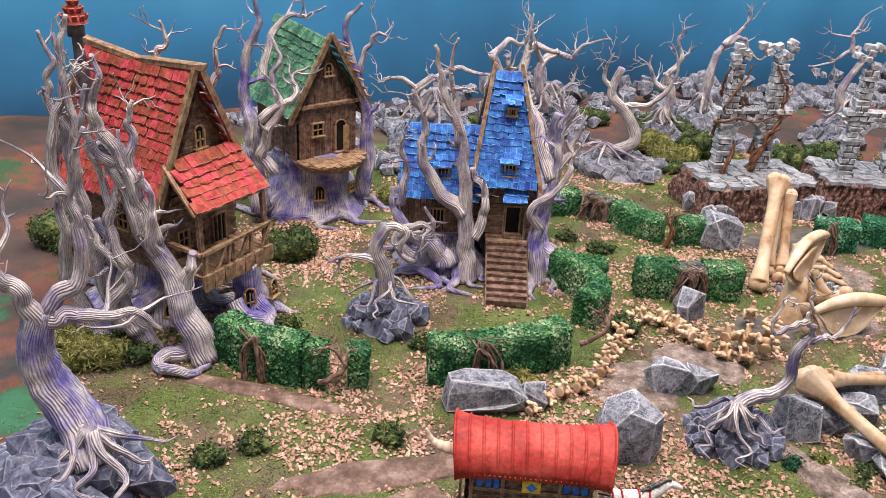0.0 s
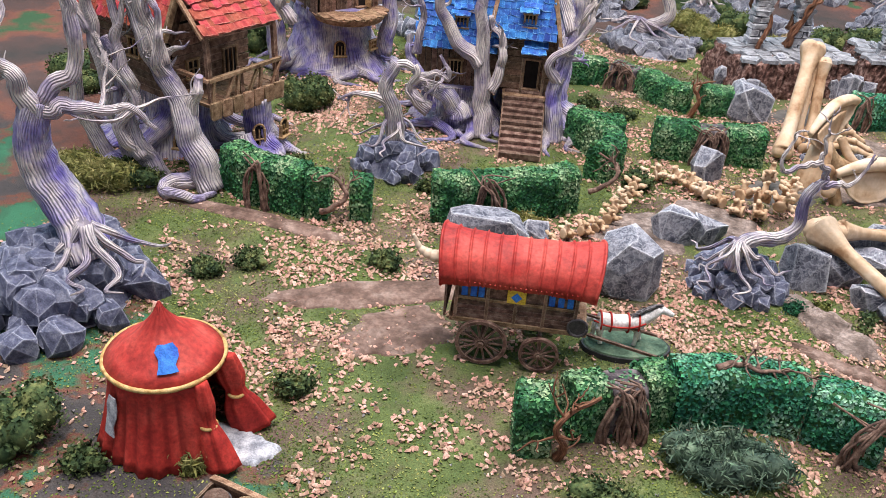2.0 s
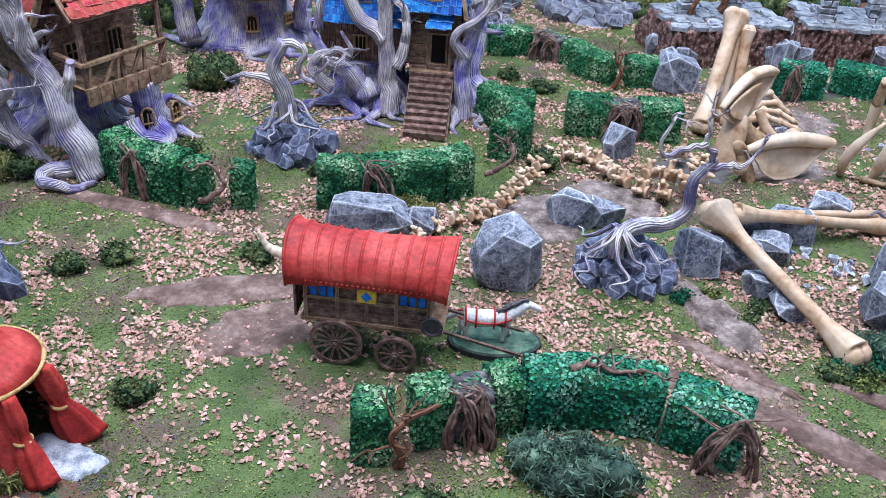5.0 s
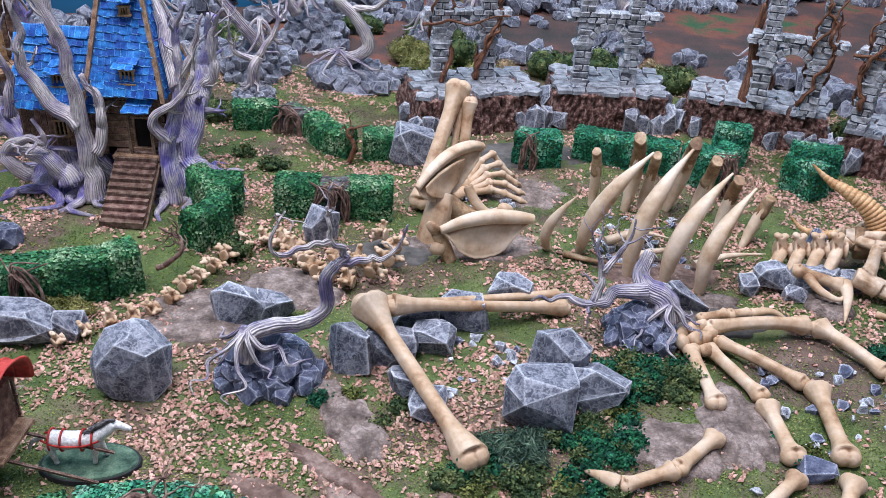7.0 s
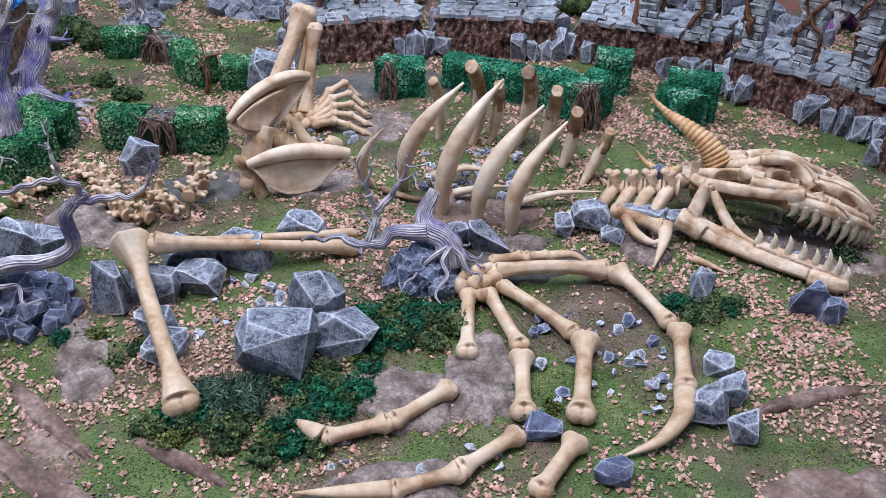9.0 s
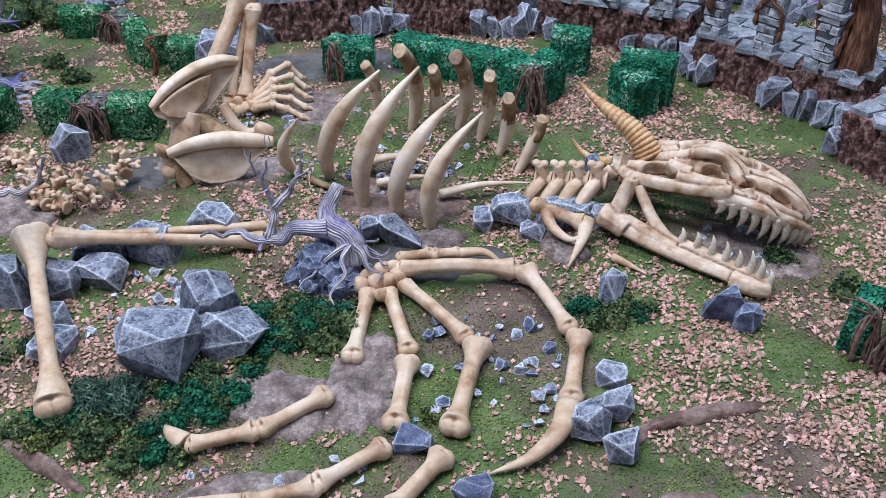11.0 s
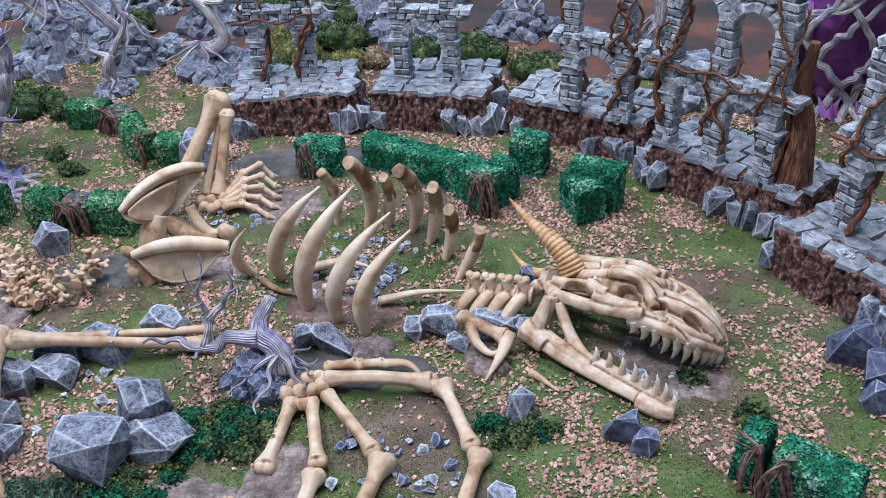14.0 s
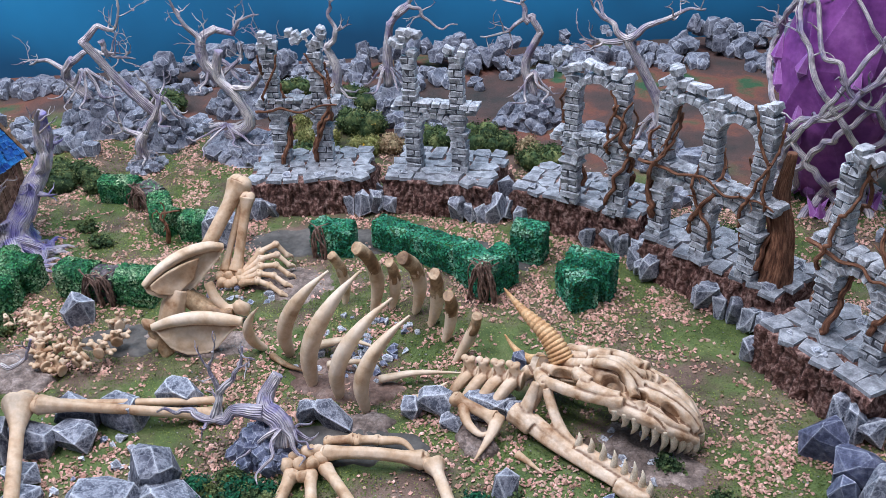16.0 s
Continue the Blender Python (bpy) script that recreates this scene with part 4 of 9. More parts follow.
def blade(top, low, thick, seed, rim, dish=-0.008, mat="bone_pale", name="blade"):
    """A dished plate of bone between an upper and a lower edge, with a thick rolled rim along the upper one."""
    bm = bmesh.new()
    n, m = 24, 12
    a, b = curve_points(top, n), curve_points(low, n)
    across = (top[-1] - top[0]).cross(low[len(low) // 2] - top[len(top) // 2]).normalized()
    skins = []
    for s in (-1, 1):
        rows = []
        for i in range(n + 1):
            row = []
            for j in range(m + 1):
                u, v = i / n, j / m
                p = a[i].lerp(b[i], v)
                hollow = dish * math.sin(math.pi * u) ** 0.7 * math.sin(math.pi * v) ** 0.7
                edge = thick * (0.35 + 0.65 * min(1, 5 * u, 5 * (1 - u), 5 * (1 - v)))
                p = p + across * (s * edge - hollow) + Vector([noise.noise(p * 60 + Vector((seed, 3 * q, 0))) * 0.0015 for q in range(3)])
                row.append(bm.verts.new(p))
            rows.append(row)
        for i in range(n):
            for j in range(m):
                f = [rows[i][j], rows[i + 1][j], rows[i + 1][j + 1], rows[i][j + 1]]
                bm.faces.new(f if s > 0 else f[::-1])
        skins.append(rows)
    lo, hi = skins
    border = [(i, 0) for i in range(n)] + [(n, j) for j in range(m)] + [(i, m) for i in range(n, 0, -1)] + [(0, j) for j in range(m, 0, -1)]
    for k, (i, j) in enumerate(border):
        p, q = border[(k + 1) % len(border)]
        bm.faces.new((lo[i][j], lo[p][q], hi[p][q], hi[i][j]))
    bmesh.ops.recalc_face_normals(bm, faces=bm.faces)
    tube(bm, top, rim * 0.8, rim * 0.9, 14, 26, 0.05, seed=seed, swell=lambda u: 0.75 + 0.5 * math.sin(math.pi * u))
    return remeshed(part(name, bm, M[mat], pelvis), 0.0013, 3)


def stock(pts, widths, seed, mat="bone", name="hub", flat=0.85):
    """A thick stem of bone whose width changes along it."""
    bm = bmesh.new()
    n = len(widths) - 1
    tube(bm, pts, 1.0, 1.0, 16, 20, 0.05, seed=seed, swell=lambda u: float(np.interp(u * n, range(n + 1), widths)), flat=flat, side=(0, 0, 1))
    return remeshed(part(name, bm, M[mat], pelvis), 0.0013, 3)


blade(at_pelvis((0.444, 0.903, 0.064), (0.458, 0.920, 0.078), (0.476, 0.943, 0.086), (0.496, 0.961, 0.088), (0.511, 0.973, 0.083)),
      at_pelvis((0.447, 0.902, 0.056), (0.460, 0.909, 0.046), (0.473, 0.922, 0.040), (0.488, 0.940, 0.048), (0.506, 0.964, 0.070)), 0.0036, 501, 0.0062)
inset = at_pelvis((0.452, 0.904, 0.065), (0.466, 0.920, 0.074), (0.480, 0.936, 0.078), (0.492, 0.950, 0.079)), at_pelvis((0.454, 0.902, 0.059), (0.464, 0.908, 0.051), (0.474, 0.920, 0.047), (0.487, 0.938, 0.055))
blade(*inset, 0.0022, 511, 0.0012, -0.003, "bone", "blade_hollow")
stock(at_pelvis((0.470, 0.928, 0.048), (0.466, 0.918, 0.030), (0.462, 0.912, 0.010), (0.460, 0.908, -0.004)), (0.012, 0.015, 0.017, 0.018), 503, "bone")
stock(at_pelvis((0.472, 0.932, 0.040), (0.488, 0.936, 0.022), (0.510, 0.938, 0.014), (0.530, 0.940, 0.016)), (0.012, 0.013, 0.010, 0.007), 504, "bone_brown")
stock(at_pelvis((0.496, 0.950, 0.046), (0.506, 0.944, 0.030), (0.520, 0.942, 0.018), (0.536, 0.946, 0.020)), (0.006, 0.006, 0.006, 0.006), 509, "bone")
blade(at_pelvis((0.470, 0.868, 0.036), (0.494, 0.877, 0.043), (0.520, 0.886, 0.045), (0.546, 0.893, 0.042), (0.566, 0.899, 0.038)),
      at_pelvis((0.478, 0.866, 0.029), (0.490, 0.866, 0.014), (0.510, 0.872, 0.003), (0.534, 0.881, 0.006), (0.558, 0.894, 0.030)), 0.0045, 505, 0.0072, -0.007)
stock(at_pelvis((0.466, 0.874, 0.030), (0.474, 0.872, 0.016), (0.482, 0.870, -0.002)), (0.007, 0.0085, 0.008), 506, "bone_brown")
knuckle(pelvis, at_pelvis((0.464, 0.872, 0.036))[0], (0.010, 0.008, 0.006), 507, "knob")
knuckle(pelvis, at_pelvis((0.538, 0.944, 0.020))[0], (0.012, 0.009, 0.010), 508, "knob")
knuckle(pelvis, at_pelvis((0.468, 0.868, 0.016))[0], (0.008, 0.008, 0.008), 510, "knob")

# rib cage
ribs = thing("giant_rib_cage", "curved cream giant ribs standing out of the ground", "bones", (0.69, 0.92, 0.0))


def rib(foot, tip, bulge, r, seed, mat="bone_pale", broken=False, toward=(0, -1, 0)):
    a, b = Vector(foot), Vector(tip)
    w = Vector(toward) * bulge
    bm = bmesh.new()
    tube(bm, [a, a.lerp(b, 0.28) + w * 0.85, a.lerp(b, 0.55) + w, a.lerp(b, 0.8) + w * 0.62, b], r, r * 0.62 if broken else r * 0.26, 14, 30, 0.03, 0.05, flat=0.80, power=3.0, seed=seed, side=(1, 0, 0),
         swell=lambda u: 0.62 + 0.62 * math.sin(math.pi * min(u * 1.1, 1)))
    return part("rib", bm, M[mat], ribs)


NEAR = [((-0.073, -0.018), (-0.013, -0.019, 0.119), 0.0090), ((-0.028, -0.060), (0.024, -0.022, 0.126), 0.0100), ((0.007, -0.071), (0.062, -0.038, 0.110), 0.0092), ((0.041, -0.083), (0.084, -0.050, 0.101), 0.0088)]
for k, ((x, y), tip, r) in enumerate(NEAR):
    rib((x, y, -0.004), tip, 0.025, r, 520 + k, toward=(-0.62, -0.55, 0.30))
rib((-0.104, -0.014, -0.004), (-0.086, -0.045, 0.080), 0.016, 0.0060, 526, toward=(-0.9, -0.4, 0))
FAR = [((-0.012, 0.080), (-0.012, 0.055, 0.101), 0.0105), ((0.007, 0.090), (0.015, 0.078, 0.071), 0.0085), ((0.037, 0.088), (0.045, 0.044, 0.103), 0.0105), ((0.062, 0.070), (0.075, 0.057, 0.078), 0.0098), ((0.086, 0.045), (0.096, 0.037, 0.066), 0.0092), ((0.107, 0.014), (0.130, 0.026, 0.052), 0.0085), ((-0.050, 0.085), (-0.053, 0.074, 0.074), 0.0080)]
for k, ((x, y), tip, r) in enumerate(FAR):
    r *= 0.80
    bow = 0.010 if k not in (0, 2) else 0.020
    rib((x, y, -0.004), tip, bow, r, 530 + k, "bone_pale", True, toward=(0.35, 0.75, 0.1))
    bm = bmesh.new()
    top, low = Vector(tip), Vector((x, y, -0.004)).lerp(Vector(tip), 0.58) + Vector((0.35, 0.75, 0.1)) * bow * 0.97
    tube(bm, [low, low.lerp(top, 0.5) + Vector((0.35, 0.75, 0.3)) * bow * 0.20, top + (top - low).normalized() * 0.002], r * 1.12, r * 0.92, 12, 10, 0.06, 0.15, flat=0.86, seed=540 + k, side=(1, 0, 0))
    part("broken_end", bm, M["bone_brown"], ribs, "brown-stained broken rib end")
claw(ribs, [(0.042, -0.045, 0.008), (0.08, -0.03, 0.012), (0.125, -0.012, 0.006)], 0.005, 550, "fallen_rib", "bone_pale")
claw(ribs, [(0.085, -0.068, 0.006), (0.105, -0.060, 0.016), (0.118, -0.048, 0.022)], 0.006, 551, "fallen_rib", "bone_pale")
claw(ribs, [(-0.045, -0.01, 0.010), (-0.01, -0.002, 0.018), (0.025, 0.0, 0.012)], 0.006, 552, "fallen_rib", "bone_pale")
claw(ribs, [(-0.02, -0.035, 0.008), (0.01, -0.03, 0.014), (0.035, -0.022, 0.012)], 0.005, 553, "fallen_rib", "bone_pale")
claw(ribs, [(-0.09, -0.03, 0.004), (-0.06, -0.045, 0.006), (-0.02, -0.05, 0.006)], 0.004, 554, "fallen_rib", "bone_brown")

# foreleg with the hand spread over the ground
arm = thing("giant_hand_bones", "cream giant arm and hand bones spread over grass", "bones", (0.72, 0.74, 0.0))


def seg(a, b, r, seed, ends=(1.5, 1.5), name="finger_bone", z=(0.008, 0.008), bow=0.0):
    bone(arm, (a[0] - 0.72, a[1] - 0.74, z[0]), (b[0] - 0.72, b[1] - 0.74, z[1]), r * 0.92, seed, ends, name, bow)


for k, (x, y, z) in enumerate([(0.694, 0.750, 0.010), (0.705, 0.757, 0.012), (0.714, 0.760, 0.012), (0.693, 0.736, 0.010), (0.704, 0.740, 0.012), (0.714, 0.744, 0.011), (0.712, 0.728, 0.009), (0.702, 0.727, 0.008), (0.720, 0.752, 0.012)]):
    knuckle(arm, (x - 0.72, y - 0.74, z), (0.0085, 0.0068, 0.0068), 560 + k)
seg((0.722, 0.757), (0.812, 0.772), 0.0066, 570, (1.35, 1.65), "palm_bone", (0.014, 0.012), 0.004)
seg((0.825, 0.769), (0.862, 0.713), 0.0064, 571, (1.9, 1.5), z=(0.012, 0.009), bow=0.002)
seg((0.871, 0.703), (0.869, 0.642), 0.0066, 572, (1.8, 1.6))
claw(arm, [(0.148, -0.105, 0.009), (0.143, -0.132, 0.012), (0.126, -0.155, 0.009), (0.100, -0.168, 0.003)], 0.0088, 573)
seg((0.717, 0.774), (0.740, 0.781), 0.0050, 574, (1.3, 1.5), "thumb_bone", (0.012, 0.013))
seg((0.746, 0.781), (0.763, 0.787), 0.0050, 575, (1.5, 1.3), "thumb_bone", (0.013, 0.012))
claw(arm, [(0.046, 0.047, 0.012), (0.068, 0.049, 0.013), (0.087, 0.039, 0.005)], 0.0052, 576)
seg((0.699, 0.730), (0.705, 0.660), 0.0062, 577, (1.4, 1.7))
seg((0.716, 0.733), (0.745, 0.672), 0.0060, 578, (1.4, 1.6))
seg((0.747, 0.657), (0.751, 0.602), 0.0066, 579, (1.8, 1.8))
seg((0.727, 0.744), (0.785, 0.692), 0.0058, 580, (1.4, 1.6), bow=0.002)
seg((0.796, 0.682), (0.792, 0.605), 0.0072, 581, (1.9, 1.8))
seg((0.617, 0.562), (0.654, 0.579), 0.0054, 582, (1.5, 1.7))
seg((0.661, 0.583), (0.694, 0.617), 0.0058, 583, (1.5, 1.8))
claw(arm, [(-0.108, -0.178, 0.009), (-0.120, -0.173, 0.011), (-0.132, -0.161, 0.004)], 0.0072, 584)
seg((0.713, 0.546), (0.746, 0.578), 0.0058, 585, (1.6, 1.7))
seg((0.671, 0.523), (0.709, 0.541), 0.0056, 586, (1.5, 1.7))
claw(arm, [(-0.052, -0.218, 0.009), (-0.085, -0.225, 0.010), (-0.117, -0.225, 0.004)], 0.0064, 587)
seg((0.765, 0.534), (0.787, 0.576), 0.0064, 588, (1.6, 1.8))

# skull
skull = thing("giant_skull", "cream horned giant reptile skull with open toothed jaws", "skull", (0.90, 0.90, 0.0), -17)


def skull_part(name, shapes, voxel=0.0013, mat="bone_skull", label=""):
    bm = bmesh.new()
    for k, (pts, r0, r1, flat) in enumerate(shapes):
        tube(bm, pts, r0, r1, 12, 6 * (len(pts) - 1), 0.06, 0.12, flat=abs(flat), seed=600 + k, side=(0, 1, 0) if flat < 0 else (0, 0, 1))
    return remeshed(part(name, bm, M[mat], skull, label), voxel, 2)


def both(*shapes):
    """Shapes on both sides of the skull's middle plane."""
    out = []
    for pts, r0, r1, flat in shapes:
        out.append((pts, r0, r1, flat))
        out.append(([(x, -y, z) for x, y, z in pts], r0, r1, flat))
    return out


def settled(ob):
    """The object's mesh with its modifiers worked in."""
    graph = bpy.context.evaluated_depsgraph_get()
    graph.update()
    me = bpy.data.meshes.new_from_object(ob.evaluated_get(graph))
    ob.modifiers.clear()
    ob.data = me
    return ob


def hollow(ob, *pits):
    """Presses rounded pits into a skin from above on both sides: centre, half sizes, depth, slant."""
    for v in ob.data.vertices:
        for (cx, cy, cz), (ax, ay, az), depth, slant in pits:
            x, y = v.co.x - cx, abs(v.co.y) - cy
            x, y = x * math.cos(slant) + y * math.sin(slant), y * math.cos(slant) - x * math.sin(slant)
            q = (x / ax) ** 2 + (y / ay) ** 2 + ((v.co.z - cz) / az) ** 2
            if q < 1:
                k = depth * (1 - q ** 2)
                v.co.z -= 0.8 * k
                v.co.y -= math.copysign(min(0.5 * k, abs(v.co.y)), v.co.y)
    return ob


cranium = skull_part("cranium", [
    ([(-0.010, 0, 0.032), (0.015, 0, 0.038), (0.048, 0, 0.047)], 0.011, 0.014, 1.0),
    ([(0.044, 0, 0.048), (0.070, 0, 0.050), (0.098, 0, 0.046)], 0.0150, 0.0155, 1.0),
    ([(0.092, 0, 0.045), (0.120, 0, 0.041), (0.145, 0, 0.034), (0.158, 0, 0.023)], 0.0155, 0.0080, 1.0),
    ([(0.020, 0, 0.050), (0.048, 0, 0.060), (0.068, 0, 0.070), (0.080, 0, 0.071), (0.104, 0, 0.057)], 0.0056, 0.0050, 1.0),
] + both(
    ([(0.088, -0.022, 0.047), (0.124, -0.017, 0.041), (0.152, -0.008, 0.027)], 0.0112, 0.0072, 1.0),
    ([(0.014, -0.028, 0.046), (0.045, -0.033, 0.050), (0.072, -0.033, 0.053), (0.098, -0.029, 0.055)], 0.0054, 0.0060, 1.0),
    ([(0.052, -0.026, 0.056), (0.074, -0.028, 0.058), (0.092, -0.025, 0.057)], 0.0070, 0.0052, 1.0),
    ([(0.042, -0.014, 0.058), (0.052, -0.020, 0.060), (0.062, -0.023, 0.061)], 0.0064, 0.0050, 1.0),
    ([(0.056, -0.003, 0.067), (0.076, -0.004, 0.072), (0.094, -0.008, 0.063), (0.104, -0.017, 0.056)], 0.0046, 0.0056, 1.0),
    ([(0.006, -0.008, 0.043), (0.026, -0.013, 0.051), (0.046, -0.013, 0.057)], 0.0062, 0.0052, 1.0),
    ([(0.002, -0.010, 0.039), (0.012, -0.024, 0.043), (0.018, -0.032, 0.045)], 0.0072, 0.0064, 0.8),
    ([(0.016, -0.031, 0.046), (0.014, -0.039, 0.034), (0.012, -0.046, 0.022)], 0.0066, 0.0050, 0.8),
    ([(-0.008, -0.010, 0.036), (-0.016, -0.016, 0.026), (-0.018, -0.020, 0.014)], 0.0075, 0.0045, 1.0),
    ([(0.086, -0.031, 0.050), (0.120, -0.0275, 0.0445), (0.145, -0.0195, 0.034), (0.1605, -0.005, 0.020)], 0.0062, 0.0056, 1.0),
    ([(0.092, -0.028, 0.056), (0.090, -0.027, 0.048), (0.086, -0.022, 0.036)], 0.0060, 0.0050, 1.0),
    ([(0.102, -0.005, 0.055), (0.126, -0.0045, 0.0525), (0.146, -0.0040, 0.044), (0.159, -0.003, 0.030)], 0.0056, 0.0046, 1.0),
    ([(0.118, -0.022, 0.050), (0.138, -0.019, 0.043), (0.154, -0.010, 0.032)], 0.0046, 0.0038, 1.0),
    ([(0.108, -0.018, 0.054), (0.112, -0.024, 0.048)], 0.0055, 0.0046, 1.0),
), 0.0011)
hollow(settled(cranium), ((0.080, 0.0150, 0.064), (0.0135, 0.0090, 0.018), 0.019, 0.15), ((0.138, 0.0115, 0.048), (0.0125, 0.0048, 0.012), 0.0085, 0.22),
       ((0.106, 0.013, 0.056), (0.0080, 0.0045, 0.010), 0.006, -0.3), ((0.034, 0.021, 0.050), (0.0160, 0.0060, 0.014), 0.010, 0.15), ((0.130, 0.026, 0.042), (0.014, 0.0020, 0.008), 0.002, 0.2))
skull_part("palate", [([(-0.002, 0, 0.030), (0.05, 0, 0.037), (0.10, 0, 0.034), (0.145, 0, 0.022)], 0.0160, 0.008, 1.1)], 0.0018, "bone_brown", "dark stained palate")
# lower jaw, fallen open towards the path
J = [Vector((0.008, -0.057, 0.019)), Vector((0.040, -0.065, 0.013)), Vector((0.086, -0.072, 0.009)), Vector((0.118, -0.078, 0.008)), Vector((0.136, -0.083, 0.007))]
TOOTH_LINE = [(0.070, -0.062, 0.014), (0.100, -0.067, 0.012), (0.126, -0.073, 0.010), (0.146, -0.078, 0.008)]
skull_part("lower_jaw", [(J, 0.0090, 0.0060, 0.8), (TOOTH_LINE, 0.0062, 0.0062, 1.0),
                         ([(0.118, -0.080, 0.008), (0.136, -0.084, 0.008), (0.148, -0.080, 0.007)], 0.0085, 0.0070, 0.9),
                         ([(-0.002, -0.058, 0.022), (0.010, -0.060, 0.020), (0.022, -0.062, 0.016)], 0.0105, 0.0095, 1.0),
                         ([(0.010, -0.057, 0.022), (0.012, -0.048, 0.036), (0.014, -0.040, 0.052)], 0.0085, 0.0042, 0.8),
                         ([(0.022, -0.034, 0.043), (0.034, -0.044, 0.030), (0.050, -0.055, 0.018), (0.070, -0.063, 0.012)], 0.0050, 0.0058, 0.8),
                         ([(0.018, -0.056, 0.020), (0.042, -0.062, 0.017), (0.066, -0.067, 0.013)], 0.0078, 0.0060, 0.7)], 0.0012)
up_teeth = curve_points([(0.092, -0.0325, 0.0460), (0.120, -0.0285, 0.0420), (0.145, -0.0205, 0.0310), (0.1605, -0.006, 0.0180)], 9)
for s in (-1, 1):
    for k, p in enumerate(up_teeth):
        p = Vector((p.x, p.y * -s, p.z))
        L = min((0.013, 0.017, 0.021, 0.025, 0.026, 0.026, 0.024, 0.021, 0.018, 0.015)[k], p.z + 0.002)
        bm = bmesh.new()
        tube(bm, [p + Vector((0, 0, 0.003)), p + Vector((0.0012, -0.001 * -s, -L * 0.45)), p + Vector((-0.003, 0, -L))], 0.0046, 0.0005, 10, 10, power=1.5, seed=k)
        part("tooth", bm, M["tooth"], skull)
for k, p in enumerate(curve_points(TOOTH_LINE, 7)):
    bm = bmesh.new()
    L = (0.013, 0.015, 0.018, 0.018, 0.016, 0.021, 0.018, 0.012)[k]
    tube(bm, [p + Vector((0, 0, 0.002)), p + Vector((0.001, 0.001, 0.003 + L * 0.6)), p + Vector((-0.001, 0.003, 0.003 + L))], 0.0038, 0.0004, 10, 9, power=1.4, seed=k)
    part("tooth", bm, M["tooth"], skull)


def ringed_horn(parent, pts, r, seed, name="horn", mat="horn", rings=20):
    bm = bmesh.new()
    tube(bm, pts, r, 0.0008, 14, rings * 7, 0.02, 0.03, power=1.25, seed=seed, swell=lambda u: 1 + 0.17 * abs(math.sin(u * rings * math.pi)) ** 0.7)
    return part(name, bm, M[mat], parent, "ringed tan horn")


ringed_horn(skull, [(0.020, 0.002, 0.050), (0.010, 0.006, 0.062), (-0.004, 0.010, 0.072), (-0.022, 0.014, 0.080), (-0.040, 0.020, 0.086), (-0.058, 0.024, 0.098)], 0.0112, 650)
ringed_horn(skull, [(-0.006, 0.010, 0.034), (-0.030, 0.020, 0.022), (-0.050, 0.030, 0.020), (-0.064, 0.034, 0.030)], 0.0055, 651)
neck = thing("neck_vertebrae", "cream giant neck vertebrae behind the skull", "bones", (0.86, 0.89, 0.0), -5)
for k in range(4):
    bm = bmesh.new()
    c = Vector((-0.034 + 0.017 * k, 0.004 - 0.003 * k, 0.018 + 0.004 * k))
    tube(bm, [c - Vector((0.008, 0, 0)), c, c + Vector((0.008, 0, 0))], 0.0082, 0.0082, 12, 8, 0.05, seed=k, swell=lambda u: 0.8 + 0.9 * (u - 0.5) ** 2 * 2)
    tube(bm, [c, c + Vector((-0.002, 0.001, 0.009)), c + Vector((-0.004, 0.002, 0.015))], 0.0058, 0.0056, 10, 8, 0.06, seed=k + 5)
    for q in (-1, 1):
        blob(bm, c + Vector((-0.004 + 0.0038 * q, 0.002, 0.016)), (0.0042, 0.0048, 0.0032), 2)
    tube(bm, [c, c + Vector((-0.005, -0.011, -0.002)), c + Vector((-0.012, -0.023, -0.010)), c + Vector((-0.017, -0.031, -0.017))], 0.0070, 0.0034, 10, 10, 0.05, seed=k + 9, swell=lambda u: 0.85 + 0.35 * math.sin(math.pi * u))
    remeshed(part("vertebra", bm, M["bone"], neck), 0.0011, 3)
fork = thing("collar_bone", "forked cream bone leaning on a small rock", "bone", (0.845, 0.835, 0.0))
bone(fork, (-0.020, 0.010, 0.026), (0.020, 0.000, 0.018), 0.0056, 660, (1.5, 1.6), "arm")
claw(fork, [(-0.012, 0.006, 0.024), (-0.004, -0.010, 0.018), (0.012, -0.020, 0.014), (0.022, -0.012, 0.016)], 0.0056, 661, "arm")
claw(fork, [(0.024, 0.002, 0.020), (0.022, -0.018, 0.015), (0.012, -0.046, 0.004)], 0.0074, 662, "arm")
small = thing("small_bone", "short cream bone splinter on the grass", "bone", (0.90, 0.80, 0.0))
claw(small, [(-0.006, 0.008, 0.004), (0.006, 0.0, 0.005), (0.022, -0.010, 0.004)], 0.004, 663, "shaft")


# ---- houses grown into trees ----
def inside(ob, *pts):
    """World places in the frame of a thing."""
    inv = ob.matrix_basis.inverted()
    return [inv @ Vector(p) for p in pts]


def tile_meshes(name, mat, w, l, t, seed):
    out = []
    for k in range(4):
        r = rng_of(seed + k)
        bm = bmesh.new()
        box(bm, (0, 0, 0), (w, l, t), bevel=t * 0.25, jitter=0.0)
        for v in bm.verts:
            v.co.x *= 1 + 0.10 * r.uniform(-1, 1)
            if v.co.y < 0:
                v.co.y += r.uniform(-0.10, 0.12) * l
                v.co.z += r.uniform(0, 0.3) * t
        out.append(to_mesh(name, bm, M[mat]))
    return out


